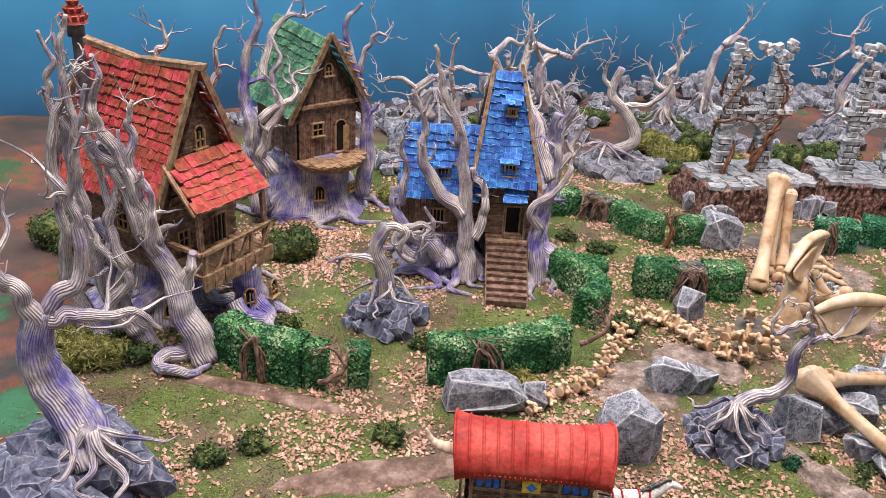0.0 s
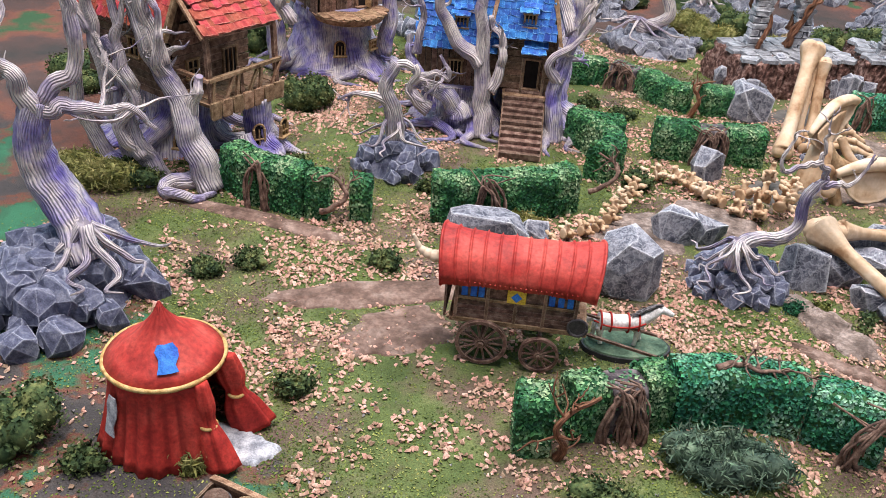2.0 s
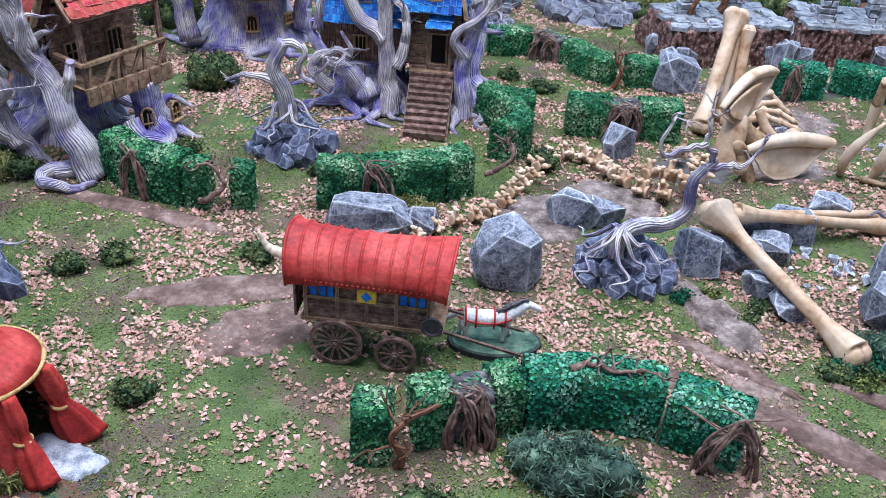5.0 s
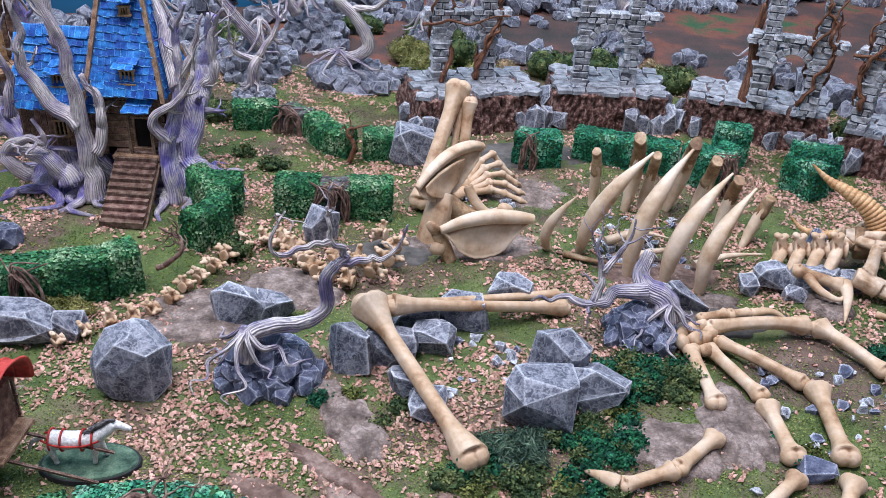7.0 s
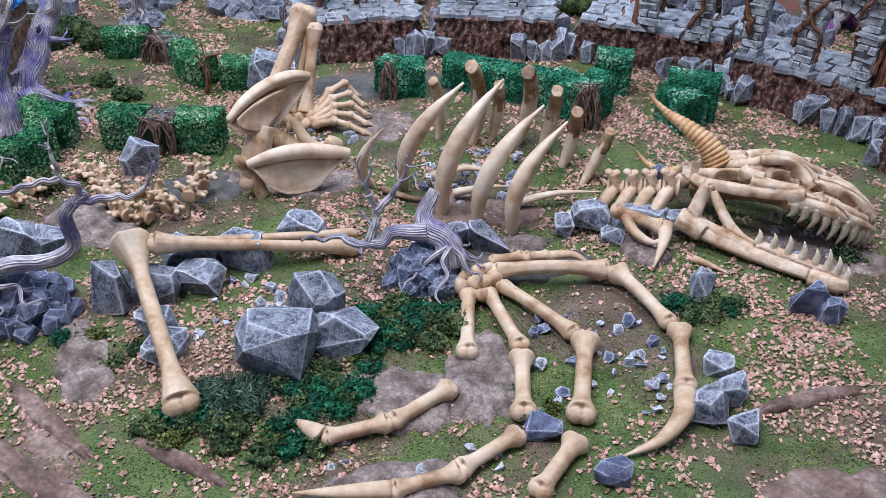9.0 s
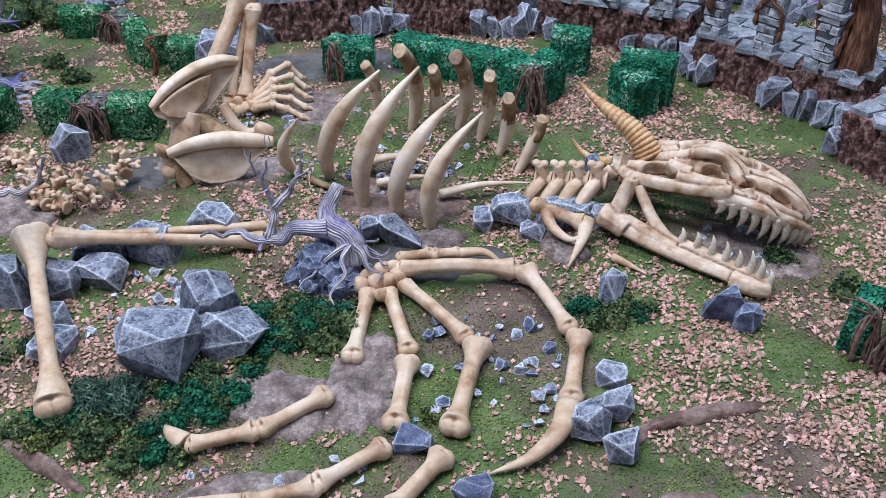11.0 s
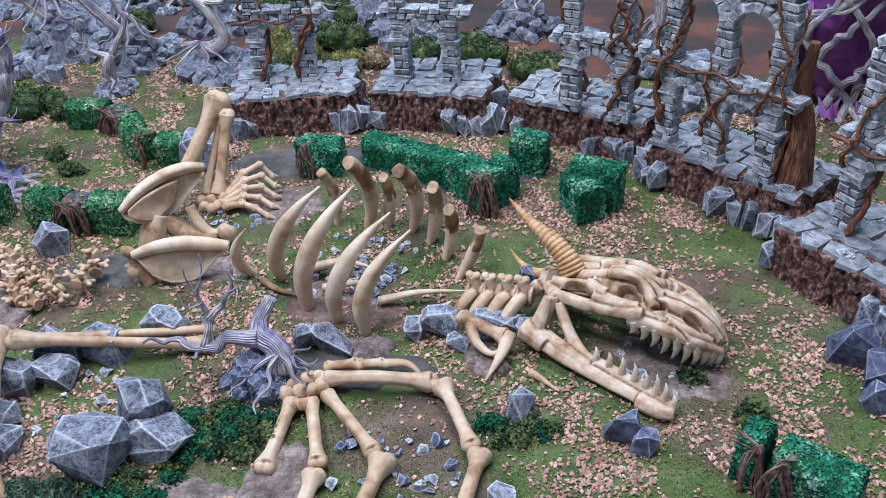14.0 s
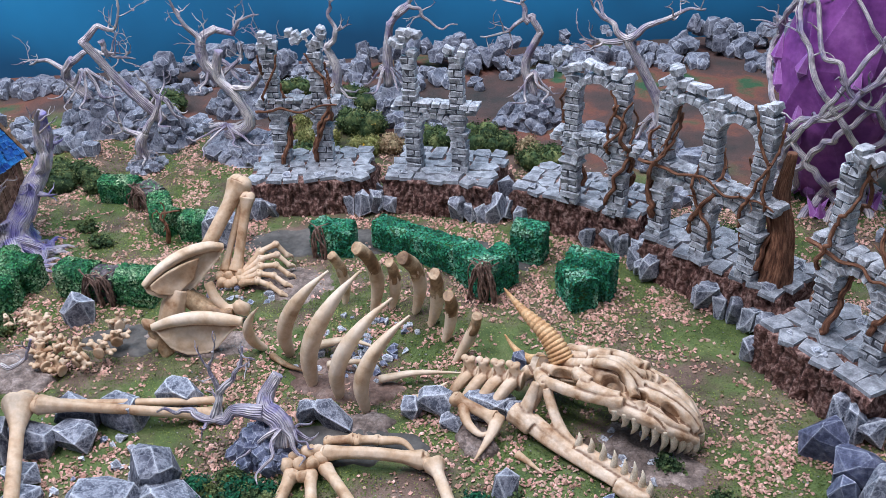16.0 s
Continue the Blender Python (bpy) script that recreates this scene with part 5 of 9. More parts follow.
def shingles(parent, meshes, e0, e1, r0, r1, rows, cols, seed, sag=0.0, name="shingle", lift=0.0012):
    """Rows of overlapping shingles from the eave e0-e1 up to the ridge r0-r1."""
    r = rng_of(seed)
    lift += 0.0012
    e0, e1, r0, r1 = map(Vector, (e0, e1, r0, r1))
    nor = (e1 - e0).cross(r0 - e0).normalized()
    for j in range(rows):
        v = (j + 0.35) / rows
        a, b = e0.lerp(r0, v), e1.lerp(r1, v)
        n = max(2, round(cols * (b - a).length / (e1 - e0).length))
        up = ((r0 + r1) / 2 - (e0 + e1) / 2).normalized()
        for i in range(n):
            u = (i + 0.5 + (0.25 if j % 2 else -0.25) + r.uniform(-0.12, 0.12)) / n
            u = min(max(u, 0.3 / n), 1 - 0.3 / n)
            c = a.lerp(b, u) + nor * (lift + r.uniform(0, 0.0006) - sag * math.sin(math.pi * v) - 0.3 * sag * math.sin(math.pi * u))
            x = (b - a).normalized()
            y = nor.cross(x).normalized()
            tilt = Matrix.Rotation(math.radians(-(8 + r.uniform(-3, 4))), 3, x) @ Matrix.Rotation(math.radians(r.uniform(-5, 5)), 3, nor)
            m = (tilt @ Matrix((x, y, nor)).transposed()).to_4x4()
            m.translation = c
            piece(name, r.choice(meshes), parent, m @ Matrix.Diagonal((r.uniform(0.85, 1.1), r.uniform(0.92, 1.12), 1, 1)))


def plank_meshes(name, mat, seed):
    """Unit planks, one metre long, to be scaled to size."""
    out = []
    for k in range(3):
        r = rng_of(seed + k)
        bm = bmesh.new()
        box(bm, (0, 0, 0), (1, 1, 1), bevel=0.10)
        for v in bm.verts:
            v.co += Vector((r.uniform(-0.06, 0.06), r.uniform(-0.06, 0.06), r.uniform(-0.012, 0.012)))
        out.append(to_mesh(name, bm, M[mat]))
    return out


PLANK = plank_meshes("plank", "plank", 40)
PLANK_LIGHT = plank_meshes("plank", "plank_light", 50)
PLANK_GREY = plank_meshes("plank", "plank_grey", 60)


def beam(parent, a, b, w, t, meshes=PLANK_LIGHT, name="beam", seed=0, up=(0, 0, 1)):
    """A plank from a to b, w wide and t thick."""
    a, b = Vector(a), Vector(b)
    z = (b - a).normalized()
    y = Vector(up) - z * z.dot(Vector(up))
    if y.length < 1e-3:
        y = Vector((0, 1, 0)) - z * z.y
    y.normalize()
    x = y.cross(z)
    m = Matrix((x, y, z)).transposed().to_4x4()
    m.translation = (a + b) / 2
    return piece(name, meshes[seed % len(meshes)], parent, m @ Matrix.Diagonal((w, t, (b - a).length, 1)))


def boards(parent, p, u, height, n, seed, out, meshes=PLANK, top=None, name="plank", thick=0.0022):
    """Upright boards along p + s*u; top(s) may give each one's height."""
    r = rng_of(seed)
    p, u, out = Vector(p), Vector(u), Vector(out).normalized()
    w = u.length / n
    for k in range(n):
        s = (k + 0.5) / n
        h = top(s) if top else height
        if h < 0.003:
            continue
        a = p + u * s + out * r.uniform(0, 0.0007)
        beam(parent, a, a + Vector((0, 0, h + r.uniform(-0.001, 0.001))), w * r.uniform(0.86, 0.97), thick, meshes, name, r.randint(0, 2), up=out)


def courses(parent, p, u, height, n, seed, out, meshes=PLANK, name="plank", width=None):
    """Boards lying one above the other; width(v) may narrow them."""
    r = rng_of(seed)
    p, u, out = Vector(p), Vector(u), Vector(out).normalized()
    for k in range(n):
        v = (k + 0.5) / n
        f = width(v) if width else 1.0
        if f < 0.08:
            continue
        c = p + u * 0.5 + Vector((0, 0, height * v)) + out * r.uniform(0, 0.0008)
        beam(parent, c - u * f / 2, c + u * f / 2, 0.0024, height / n * 0.93, meshes, name, r.randint(0, 2), up=(0, 0, 1))


def window(parent, at, out, w, h, arch=False, name="window", bars=(1, 1), mat="frame_wood", glow="dark"):
    """A framed window with cross bars and a dark opening."""
    out = Vector(out).normalized()
    x = Vector((0, 0, 1)).cross(out).normalized()
    m = Matrix((x, -out, Vector((0, 0, 1)))).transposed().to_4x4()
    m.translation = Vector(at)
    f = 0.0022
    bm = bmesh.new()
    for s in (-1, 1):
        box(bm, (s * w / 2, 0, 0), (f, 0.004, h + f), bevel=0.0004)
    if arch:
        pts = [(math.cos(a) * w / 2, 0, h / 2 + math.sin(a) * w / 2) for a in np.linspace(0, math.pi, 7)]
        tube(bm, pts, f * 0.55, f * 0.55, 6, 12)
    else:
        box(bm, (0, 0, h / 2), (w + 2 * f, 0.0045, f), bevel=0.0004)
    box(bm, (0, -0.001, -h / 2), (w + 2.4 * f, 0.006, f), bevel=0.0004)
    for k in range(bars[0]):
        box(bm, ((k + 1) / (bars[0] + 1) * w - w / 2, 0, 0), (0.0011, 0.003, h))
    for k in range(bars[1]):
        box(bm, (0, 0, (k + 1) / (bars[1] + 1) * h - h / 2), (w, 0.003, 0.0011))
    fr = part(name, bm, M[mat], parent)
    fr.matrix_local = m
    bm = bmesh.new()
    box(bm, (0, 0.0012, 0), (w, 0.001, h))
    if arch:
        disc(bm, (0, 0.0012, h / 2), w / 2, w / 2, 0.001, 18, pose(0, 0, 0, 90))
    part("pane", bm, M[glow], fr, "dark window opening")
    return fr


def solid(parent, name, verts, faces, mat):
    bm = bmesh.new()
    vs = [bm.verts.new(v) for v in verts]
    for f in faces:
        bm.faces.new([vs[i] for i in f])
    bmesh.ops.recalc_face_normals(bm, faces=bm.faces)
    return part(name, bm, M[mat], parent)


def gabled_body(parent, x0, x1, hw, z0, ze, zr, mat="dark", name="wall_core"):
    """A house body with gables at x0 and x1."""
    v = [(x, y, z) for x in (x0, x1) for y, z in ((-hw, z0), (hw, z0), (hw, ze), (0, zr), (-hw, ze))]
    f = [(0, 1, 2, 3, 4), (9, 8, 7, 6, 5)] + [(i, (i + 1) % 5, (i + 1) % 5 + 5, i + 5) for i in range(5)]
    return solid(parent, name, v, f, mat)


def great_trunk(parent, base, top, r0, r1, seed, mat="bark_purple", name="trunk"):
    bm = bmesh.new()
    b, t = Vector(base), Vector(top)
    tube(bm, [b, b.lerp(t, 0.35), b.lerp(t, 0.7), t], r0, r1, 34, 20, 0.055, 0.10, seed=seed, swell=lambda u: 1 + 0.38 * (1 - u) ** 3 - 0.10 * math.sin(u * math.pi))
    return part(name, bm, M[mat], parent)


# red-roofed house
red = thing("red_tree_house", "crooked wooden house with red shingle roof gripped by pale roots", "house", (-0.197, 0.844, 0), -30.4)
RT = tile_meshes("shingle", "red_tile", 0.0098, 0.0140, 0.0023, 70)
gabled_body(red, -0.148, -0.008, 0.048, 0.066, 0.142, 0.246)
shingles(red, RT, (-0.158, -0.064, 0.145), (0.004, -0.064, 0.145), (-0.158, -0.002, 0.272), (0.004, -0.002, 0.272), 14, 17, 71, 0.006)
shingles(red, RT, (0.004, 0.064, 0.145), (-0.158, 0.064, 0.145), (0.004, 0.002, 0.272), (-0.158, 0.002, 0.272), 11, 16, 72, 0.006)
solid(red, "roof_deck", [(-0.156, -0.058, 0.135), (0.003, -0.058, 0.135), (0.003, 0, 0.257), (-0.156, 0, 0.257), (-0.156, 0.058, 0.135), (0.003, 0.058, 0.135),
                         (-0.156, -0.054, 0.131), (0.003, -0.054, 0.131), (0.003, 0, 0.250), (-0.156, 0, 0.250), (-0.156, 0.054, 0.131), (0.003, 0.054, 0.131)],
      [(0, 1, 2, 3), (3, 2, 5, 4), (6, 7, 8, 9), (9, 8, 11, 10), (0, 1, 7, 6), (4, 5, 11, 10)], "plank")
for x in (0.006, -0.160):
    beam(red, (x, -0.068, 0.138), (x, -0.002, 0.278), 0.007, 0.005, PLANK_LIGHT, "bargeboard", 0, (1, 0, 0))
    beam(red, (x, 0.068, 0.138), (x, 0.002, 0.278), 0.007, 0.005, PLANK_LIGHT, "bargeboard", 1, (1, 0, 0))
beam(red, (-0.165, 0, 0.277), (-0.08, 0, 0.270), 0.010, 0.006, PLANK_LIGHT, "ridge_beam", 1)
beam(red, (-0.08, 0, 0.270), (0.016, 0, 0.279), 0.010, 0.006, PLANK_LIGHT, "ridge_beam", 2)
courses(red, (-0.006, -0.049, 0.15), (0, 0.098, 0), 0.108, 14, 73, (1, 0, 0), PLANK, width=lambda v: 1 - v)
courses(red, (-0.006, -0.050, 0.068), (0, 0.10, 0), 0.08, 10, 74, (1, 0, 0))
courses(red, (-0.146, -0.052, 0.068), (0.138, 0, 0), 0.085, 11, 75, (0, -1, 0))
window(red, (-0.003, 0.004, 0.200), (1, 0, 0), 0.012, 0.018, True)
window(red, (-0.003, 0.022, 0.095), (1, 0, 0), 0.018, 0.034, False, "door", (2, 0), "plank_light")
window(red, (-0.003, -0.028, 0.10), (1, 0, 0), 0.014, 0.02, False)
window(red, (-0.06, -0.055, 0.115), (0, -1, 0), 0.016, 0.02, False)
# porch roof, deck and rail
shingles(red, RT, (0.042, -0.050, 0.150), (0.042, 0.050, 0.148), (0.004, -0.044, 0.190), (0.004, 0.042, 0.190), 6, 12, 76, 0.002)
beam(red, (0.044, -0.052, 0.147), (0.002, -0.050, 0.188), 0.004, 0.004, PLANK_LIGHT, "rafter", 0)
beam(red, (0.044, 0.052, 0.145), (0.002, 0.044, 0.188), 0.004, 0.004, PLANK_LIGHT, "rafter", 1)
solid(red, "porch_ceiling", [(0.041, -0.048, 0.147), (0.041, 0.048, 0.145), (0.004, 0.042, 0.185), (0.004, -0.048, 0.185), (0.041, -0.048, 0.144), (0.041, 0.048, 0.142), (0.004, 0.042, 0.182), (0.004, -0.048, 0.182)],
      [(0, 1, 2, 3), (7, 6, 5, 4), (0, 1, 5, 4), (1, 2, 6, 5), (2, 3, 7, 6), (3, 0, 4, 7)], "plank")
for k in range(11):
    beam(red, (-0.006, -0.046 + 0.0092 * k, 0.078), (0.046, -0.046 + 0.0092 * k, 0.078), 0.0088, 0.004, PLANK_LIGHT, "deck_board", k % 3)
for y in (-0.045, -0.004, 0.045):
    beam(red, (0.043, y, 0.074), (0.040, y, 0.146 if abs(y) > 0.01 else 0.108), 0.005, 0.005, PLANK, "post", 1)
beam(red, (0.045, -0.049, 0.104), (0.045, 0.049, 0.106), 0.005, 0.004, PLANK_LIGHT, "rail", 0)
beam(red, (0.0, -0.049, 0.104), (0.045, -0.049, 0.104), 0.005, 0.004, PLANK_LIGHT, "rail", 1)
for k in range(6):
    y = -0.045 + 0.016 * k
    beam(red, (0.045, y, 0.078), (0.045, y + (0.014 if k % 2 else 0.003), 0.104), 0.0036, 0.003, PLANK_LIGHT, "baluster", k % 3)
for k in range(7):
    y = -0.045 + 0.0145 * k
    beam(red, (0.049, y, 0.064), (0.049, y, 0.082), 0.013, 0.004, PLANK_LIGHT, "apron_board", k % 3, (1, 0, 0))
# chimney pipe with a red cap
bm = bmesh.new()
tube(bm, [(-0.120, -0.034, 0.21), (-0.122, -0.036, 0.26), (-0.124, -0.036, 0.300)], 0.0075, 0.0048, 14, 12, 0.03, 0.1, seed=77)
tube(bm, [(-0.124, -0.036, 0.292), (-0.124, -0.036, 0.308)], 0.0085, 0.0085, 12, 4)
part("chimney", bm, M["iron"], red, "dark iron chimney pipe")
bm = bmesh.new()
disc(bm, (-0.124, -0.036, 0.318), 0.013, 0.0, 0.026, 14)
part("chimney_cap", bm, M["red_tile"], red, "pointed red chimney cap")
for k in range(3):
    for i in range(10 - 2 * k):
        a = 2 * math.pi * i / (10 - 2 * k)
        rr = 0.0115 - 0.0035 * k
        piece("shingle", RT[i % 4], red, Matrix.Translation((-0.124 + rr * math.cos(a), -0.036 + rr * math.sin(a), 0.310 + 0.007 * k)) @ Matrix.Rotation(a - math.pi / 2, 4, "Z") @ Matrix.Rotation(math.radians(66), 4, "X") @ Matrix.Diagonal((0.55, 0.6, 0.8, 1)))
great_trunk(red, (-0.075, -0.005, -0.004), (-0.07, 0, 0.072), 0.056, 0.052, 80)
great_trunk(red, (0.035, 0.03, -0.004), (0.035, 0.02, 0.068), 0.017, 0.017, 81)
roots(red, (-0.07, -0.01, 0), 9, 0.115, 0.0125, 82, height=0.05, start=-2.9, span=4.4)
roots(red, (0.035, 0.03, 0), 4, 0.06, 0.008, 83, height=0.03, start=-1.4, span=2.6)
window(red, (0.000, -0.052, 0.022), (0.45, -0.8, 0), 0.018, 0.008, True, "cellar_door", (1, 0))
window(red, (0.048, 0.012, 0.024), (1, -0.4, 0), 0.012, 0.022, True, "cellar_window", (1, 1))
window(red, (0.052, 0.045, 0.026), (1, 0.2, 0), 0.012, 0.014, True, "cellar_window", (1, 1))
def red_limb(seed, a, b, mat, *pts):
    limb(red, inside(red, *pts), a, b, mat, 3 if len(pts) > 3 else 0, seed, seg=16, ridge=0.13, twig_len=0.035, depth=2)


red_limb(90, 0.0175, 0.0055, "bark_lilac", (-0.175, 0.752, 0.0), (-0.195, 0.755, 0.05), (-0.212, 0.765, 0.095), (-0.232, 0.76, 0.135), (-0.243, 0.756, 0.185), (-0.262, 0.752, 0.225))
red_limb(91, 0.009, 0.0035, "bark_pale", (-0.2, 0.764, 0.07), (-0.19, 0.76, 0.095), (-0.186, 0.764, 0.115))
red_limb(92, 0.0094, 0.002, "bark_pale", (-0.262, 0.77, 0.0), (-0.275, 0.768, 0.06), (-0.282, 0.762, 0.12), (-0.29, 0.764, 0.175), (-0.288, 0.765, 0.235), (-0.292, 0.77, 0.3), (-0.285, 0.775, 0.335))
red_limb(93, 0.0065, 0.0025, "bark_pale", (-0.29, 0.764, 0.15), (-0.31, 0.762, 0.19), (-0.305, 0.764, 0.235), (-0.292, 0.77, 0.272), (-0.272, 0.775, 0.293))
red_limb(94, 0.0058, 0.0018, "bark_pale", (-0.275, 0.762, 0.1), (-0.258, 0.752, 0.15), (-0.262, 0.756, 0.185), (-0.272, 0.76, 0.215), (-0.268, 0.765, 0.255))
red_limb(95, 0.0043, 0.0015, "bark_pale", (-0.243, 0.756, 0.185), (-0.238, 0.755, 0.21), (-0.244, 0.76, 0.238))
red_limb(96, 0.0086, 0.002, "bark_pale", (-0.3, 0.79, 0.0), (-0.325, 0.79, 0.06), (-0.318, 0.782, 0.12), (-0.325, 0.79, 0.18), (-0.3, 0.79, 0.25), (-0.306, 0.79, 0.315))
red_limb(97, 0.012, 0.004, "bark_lilac", (-0.235, 0.762, 0.0), (-0.25, 0.752, 0.04), (-0.262, 0.752, 0.085), (-0.258, 0.75, 0.12), (-0.272, 0.752, 0.15))
red_limb(98, 0.006, 0.0012, "bark_pale", (-0.222, 0.9, 0.2), (-0.205, 0.905, 0.235), (-0.19, 0.908, 0.255), (-0.194, 0.908, 0.283), (-0.181, 0.911, 0.303))
red_limb(99, 0.006, 0.0012, "bark_pale", (-0.27, 0.93, 0.22), (-0.262, 0.93, 0.265), (-0.25, 0.93, 0.275), (-0.256, 0.93, 0.3))
# the long root that snakes out in front
limb(red, inside(red, (-0.195, 0.77, 0.035), (-0.185, 0.752, 0.012), (-0.21, 0.742, 0.008), (-0.215, 0.722, 0.007), (-0.185, 0.716, 0.006), (-0.168, 0.735, 0.004)), 0.012, 0.003, "bark_purple", 0, 101, "root", 14, 0.13)
limb(red, inside(red, (-0.165, 0.82, 0.03), (-0.145, 0.815, 0.012), (-0.13, 0.825, 0.008), (-0.125, 0.80, 0.006), (-0.145, 0.785, 0.004)), 0.009, 0.003, "bark_purple", 0, 102, "root", 14, 0.13)

# green-roofed house on a stump
green = thing("green_tree_house", "small plank house with mossy green shingles on a hollow stump", "house", (-0.110, 1.134, 0), -50)
GT = tile_meshes("shingle", "green_tile", 0.0098, 0.0135, 0.0023, 110)
gabled_body(green, -0.115, -0.006, 0.043, 0.078, 0.150, 0.222)
shingles(green, GT, (-0.125, -0.058, 0.148), (0.006, -0.058, 0.148), (-0.130, -0.002, 0.250), (0.006, -0.002, 0.242), 11, 14, 111, 0.004)
shingles(green, GT, (0.006, 0.058, 0.148), (-0.125, 0.058, 0.148), (0.006, 0.002, 0.242), (-0.130, 0.002, 0.250), 9, 12, 112, 0.004)
solid(green, "roof_deck", [(-0.123, -0.053, 0.141), (0.005, -0.053, 0.141), (0.005, 0, 0.230), (-0.127, 0, 0.238), (-0.123, 0.053, 0.141), (0.005, 0.053, 0.141),
                           (-0.123, -0.049, 0.137), (0.005, -0.049, 0.137), (0.005, 0, 0.223), (-0.127, 0, 0.231), (-0.123, 0.049, 0.137), (0.005, 0.049, 0.137)],
      [(0, 1, 2, 3), (3, 2, 5, 4), (6, 7, 8, 9), (9, 8, 11, 10), (0, 1, 7, 6), (4, 5, 11, 10)], "plank")
beam(green, (0.008, -0.063, 0.140), (0.008, -0.001, 0.250), 0.007, 0.005, PLANK_LIGHT, "bargeboard", 0, (1, 0, 0))
beam(green, (0.008, 0.063, 0.140), (0.008, 0.001, 0.250), 0.007, 0.005, PLANK_LIGHT, "bargeboard", 1, (1, 0, 0))
boards(green, (-0.003, -0.042, 0.156), (0, 0.084, 0), 0, 12, 113, (1, 0, 0), PLANK, top=lambda s: 0.076 * (1 - abs(2 * s - 1)))
boards(green, (-0.003, -0.044, 0.080), (0, 0.088, 0), 0.076, 11, 114, (1, 0, 0))
boards(green, (-0.113, -0.046, 0.080), (0.108, 0, 0), 0.074, 11, 115, (0, -1, 0))
beam(green, (0.001, -0.050, 0.157), (0.001, 0.050, 0.157), 0.006, 0.005, PLANK_LIGHT, "cross_beam", 0)
window(green, (0.001, -0.018, 0.124), (1, 0, 0), 0.016, 0.018, False)
door = window(green, (0.001, 0.018, 0.106), (1, 0, 0), 0.017, 0.036, True, "doorway", (0, 0), "plank_light")
bm = bmesh.new()
box(bm, (0.0065, -0.004, 0), (0.008, 0.0015, 0.038), pose(0, 0, 0, 0, 0, -35), bevel=0.0004)
part("door_leaf", bm, M["frame_wood"], door, "half-open plank door")
window(green, (0.0, 0.0, 0.200), (1, 0, 0), 0.011, 0.011, True, "round_window", (1, 1))
bm = bmesh.new()
disc(bm, (-0.004, 0, 0.078), 0.046, 0.050, 0.008, 30)
part("deck_rim", bm, M["plank_light"], green)
for k in range(9):
    y = -0.044 + 0.011 * k
    x = math.sqrt(max(0.050 ** 2 - y * y, 1e-6))
    beam(green, (-0.004, y, 0.0835), (x - 0.003, y, 0.0835), 0.0104, 0.003, PLANK_LIGHT, "deck_board", k % 3)
for k in range(7):
    beam(green, (0.005, 0.05 - 0.006 * k, 0.165 + 0.0118 * k), (0.016, 0.056 - 0.006 * k, 0.163 + 0.0118 * k), 0.004, 0.003, PLANK_LIGHT, "purlin", k % 3)
great_trunk(green, (-0.048, 0, -0.004), (-0.048, 0, 0.086), 0.060, 0.053, 120)
roots(green, (-0.045, 0, 0), 11, 0.105, 0.011, 121, height=0.045, start=-2.2, span=5.4)
window(green, (0.012, -0.022, 0.034), (1, -0.3, 0), 0.014, 0.014, True, "cellar_door", (2, 0))
window(green, (0.010, 0.030, 0.036), (1, 0.5, 0), 0.012, 0.012, False, "cellar_window", (1, 1))
def green_limb(seed, a, b, mat, *pts):
    limb(green, inside(green, *pts), a, b, mat, 4 if len(pts) > 3 else 0, seed, seg=16, ridge=0.13, twig_len=0.035, depth=2)


green_limb(130, 0.014, 0.002, "bark_purple", (-0.196, 1.09, 0.02), (-0.205, 1.085, 0.09), (-0.2, 1.08, 0.135), (-0.211, 1.09, 0.18), (-0.206, 1.095, 0.23), (-0.191, 1.098, 0.265), (-0.197, 1.1, 0.3))
green_limb(131, 0.009, 0.0016, "bark_pale", (-0.175, 1.07, 0.085), (-0.185, 1.07, 0.1), (-0.18, 1.068, 0.13), (-0.162, 1.07, 0.165), (-0.172, 1.085, 0.2), (-0.165, 1.09, 0.228), (-0.176, 1.1, 0.25))
green_limb(132, 0.0065, 0.0014, "bark_pale", (-0.185, 1.072, 0.15), (-0.165, 1.07, 0.17), (-0.142, 1.08, 0.185), (-0.15, 1.09, 0.205), (-0.128, 1.1, 0.215))
green_limb(133, 0.012, 0.002, "bark_purple", (-0.068, 1.16, 0.02), (-0.06, 1.165, 0.09), (-0.066, 1.165, 0.15), (-0.082, 1.16, 0.21), (-0.092, 1.16, 0.255), (-0.07, 1.16, 0.285))
green_limb(134, 0.005, 0.001, "bark_pale", (-0.074, 1.165, 0.19), (-0.064, 1.165, 0.225), (-0.05, 1.165, 0.246), (-0.034, 1.165, 0.243))
green_limb(135, 0.006, 0.001, "bark_pale", (-0.2, 1.14, 0.18), (-0.185, 1.16, 0.24), (-0.165, 1.17, 0.265), (-0.145, 1.18, 0.26), (-0.12, 1.18, 0.275))

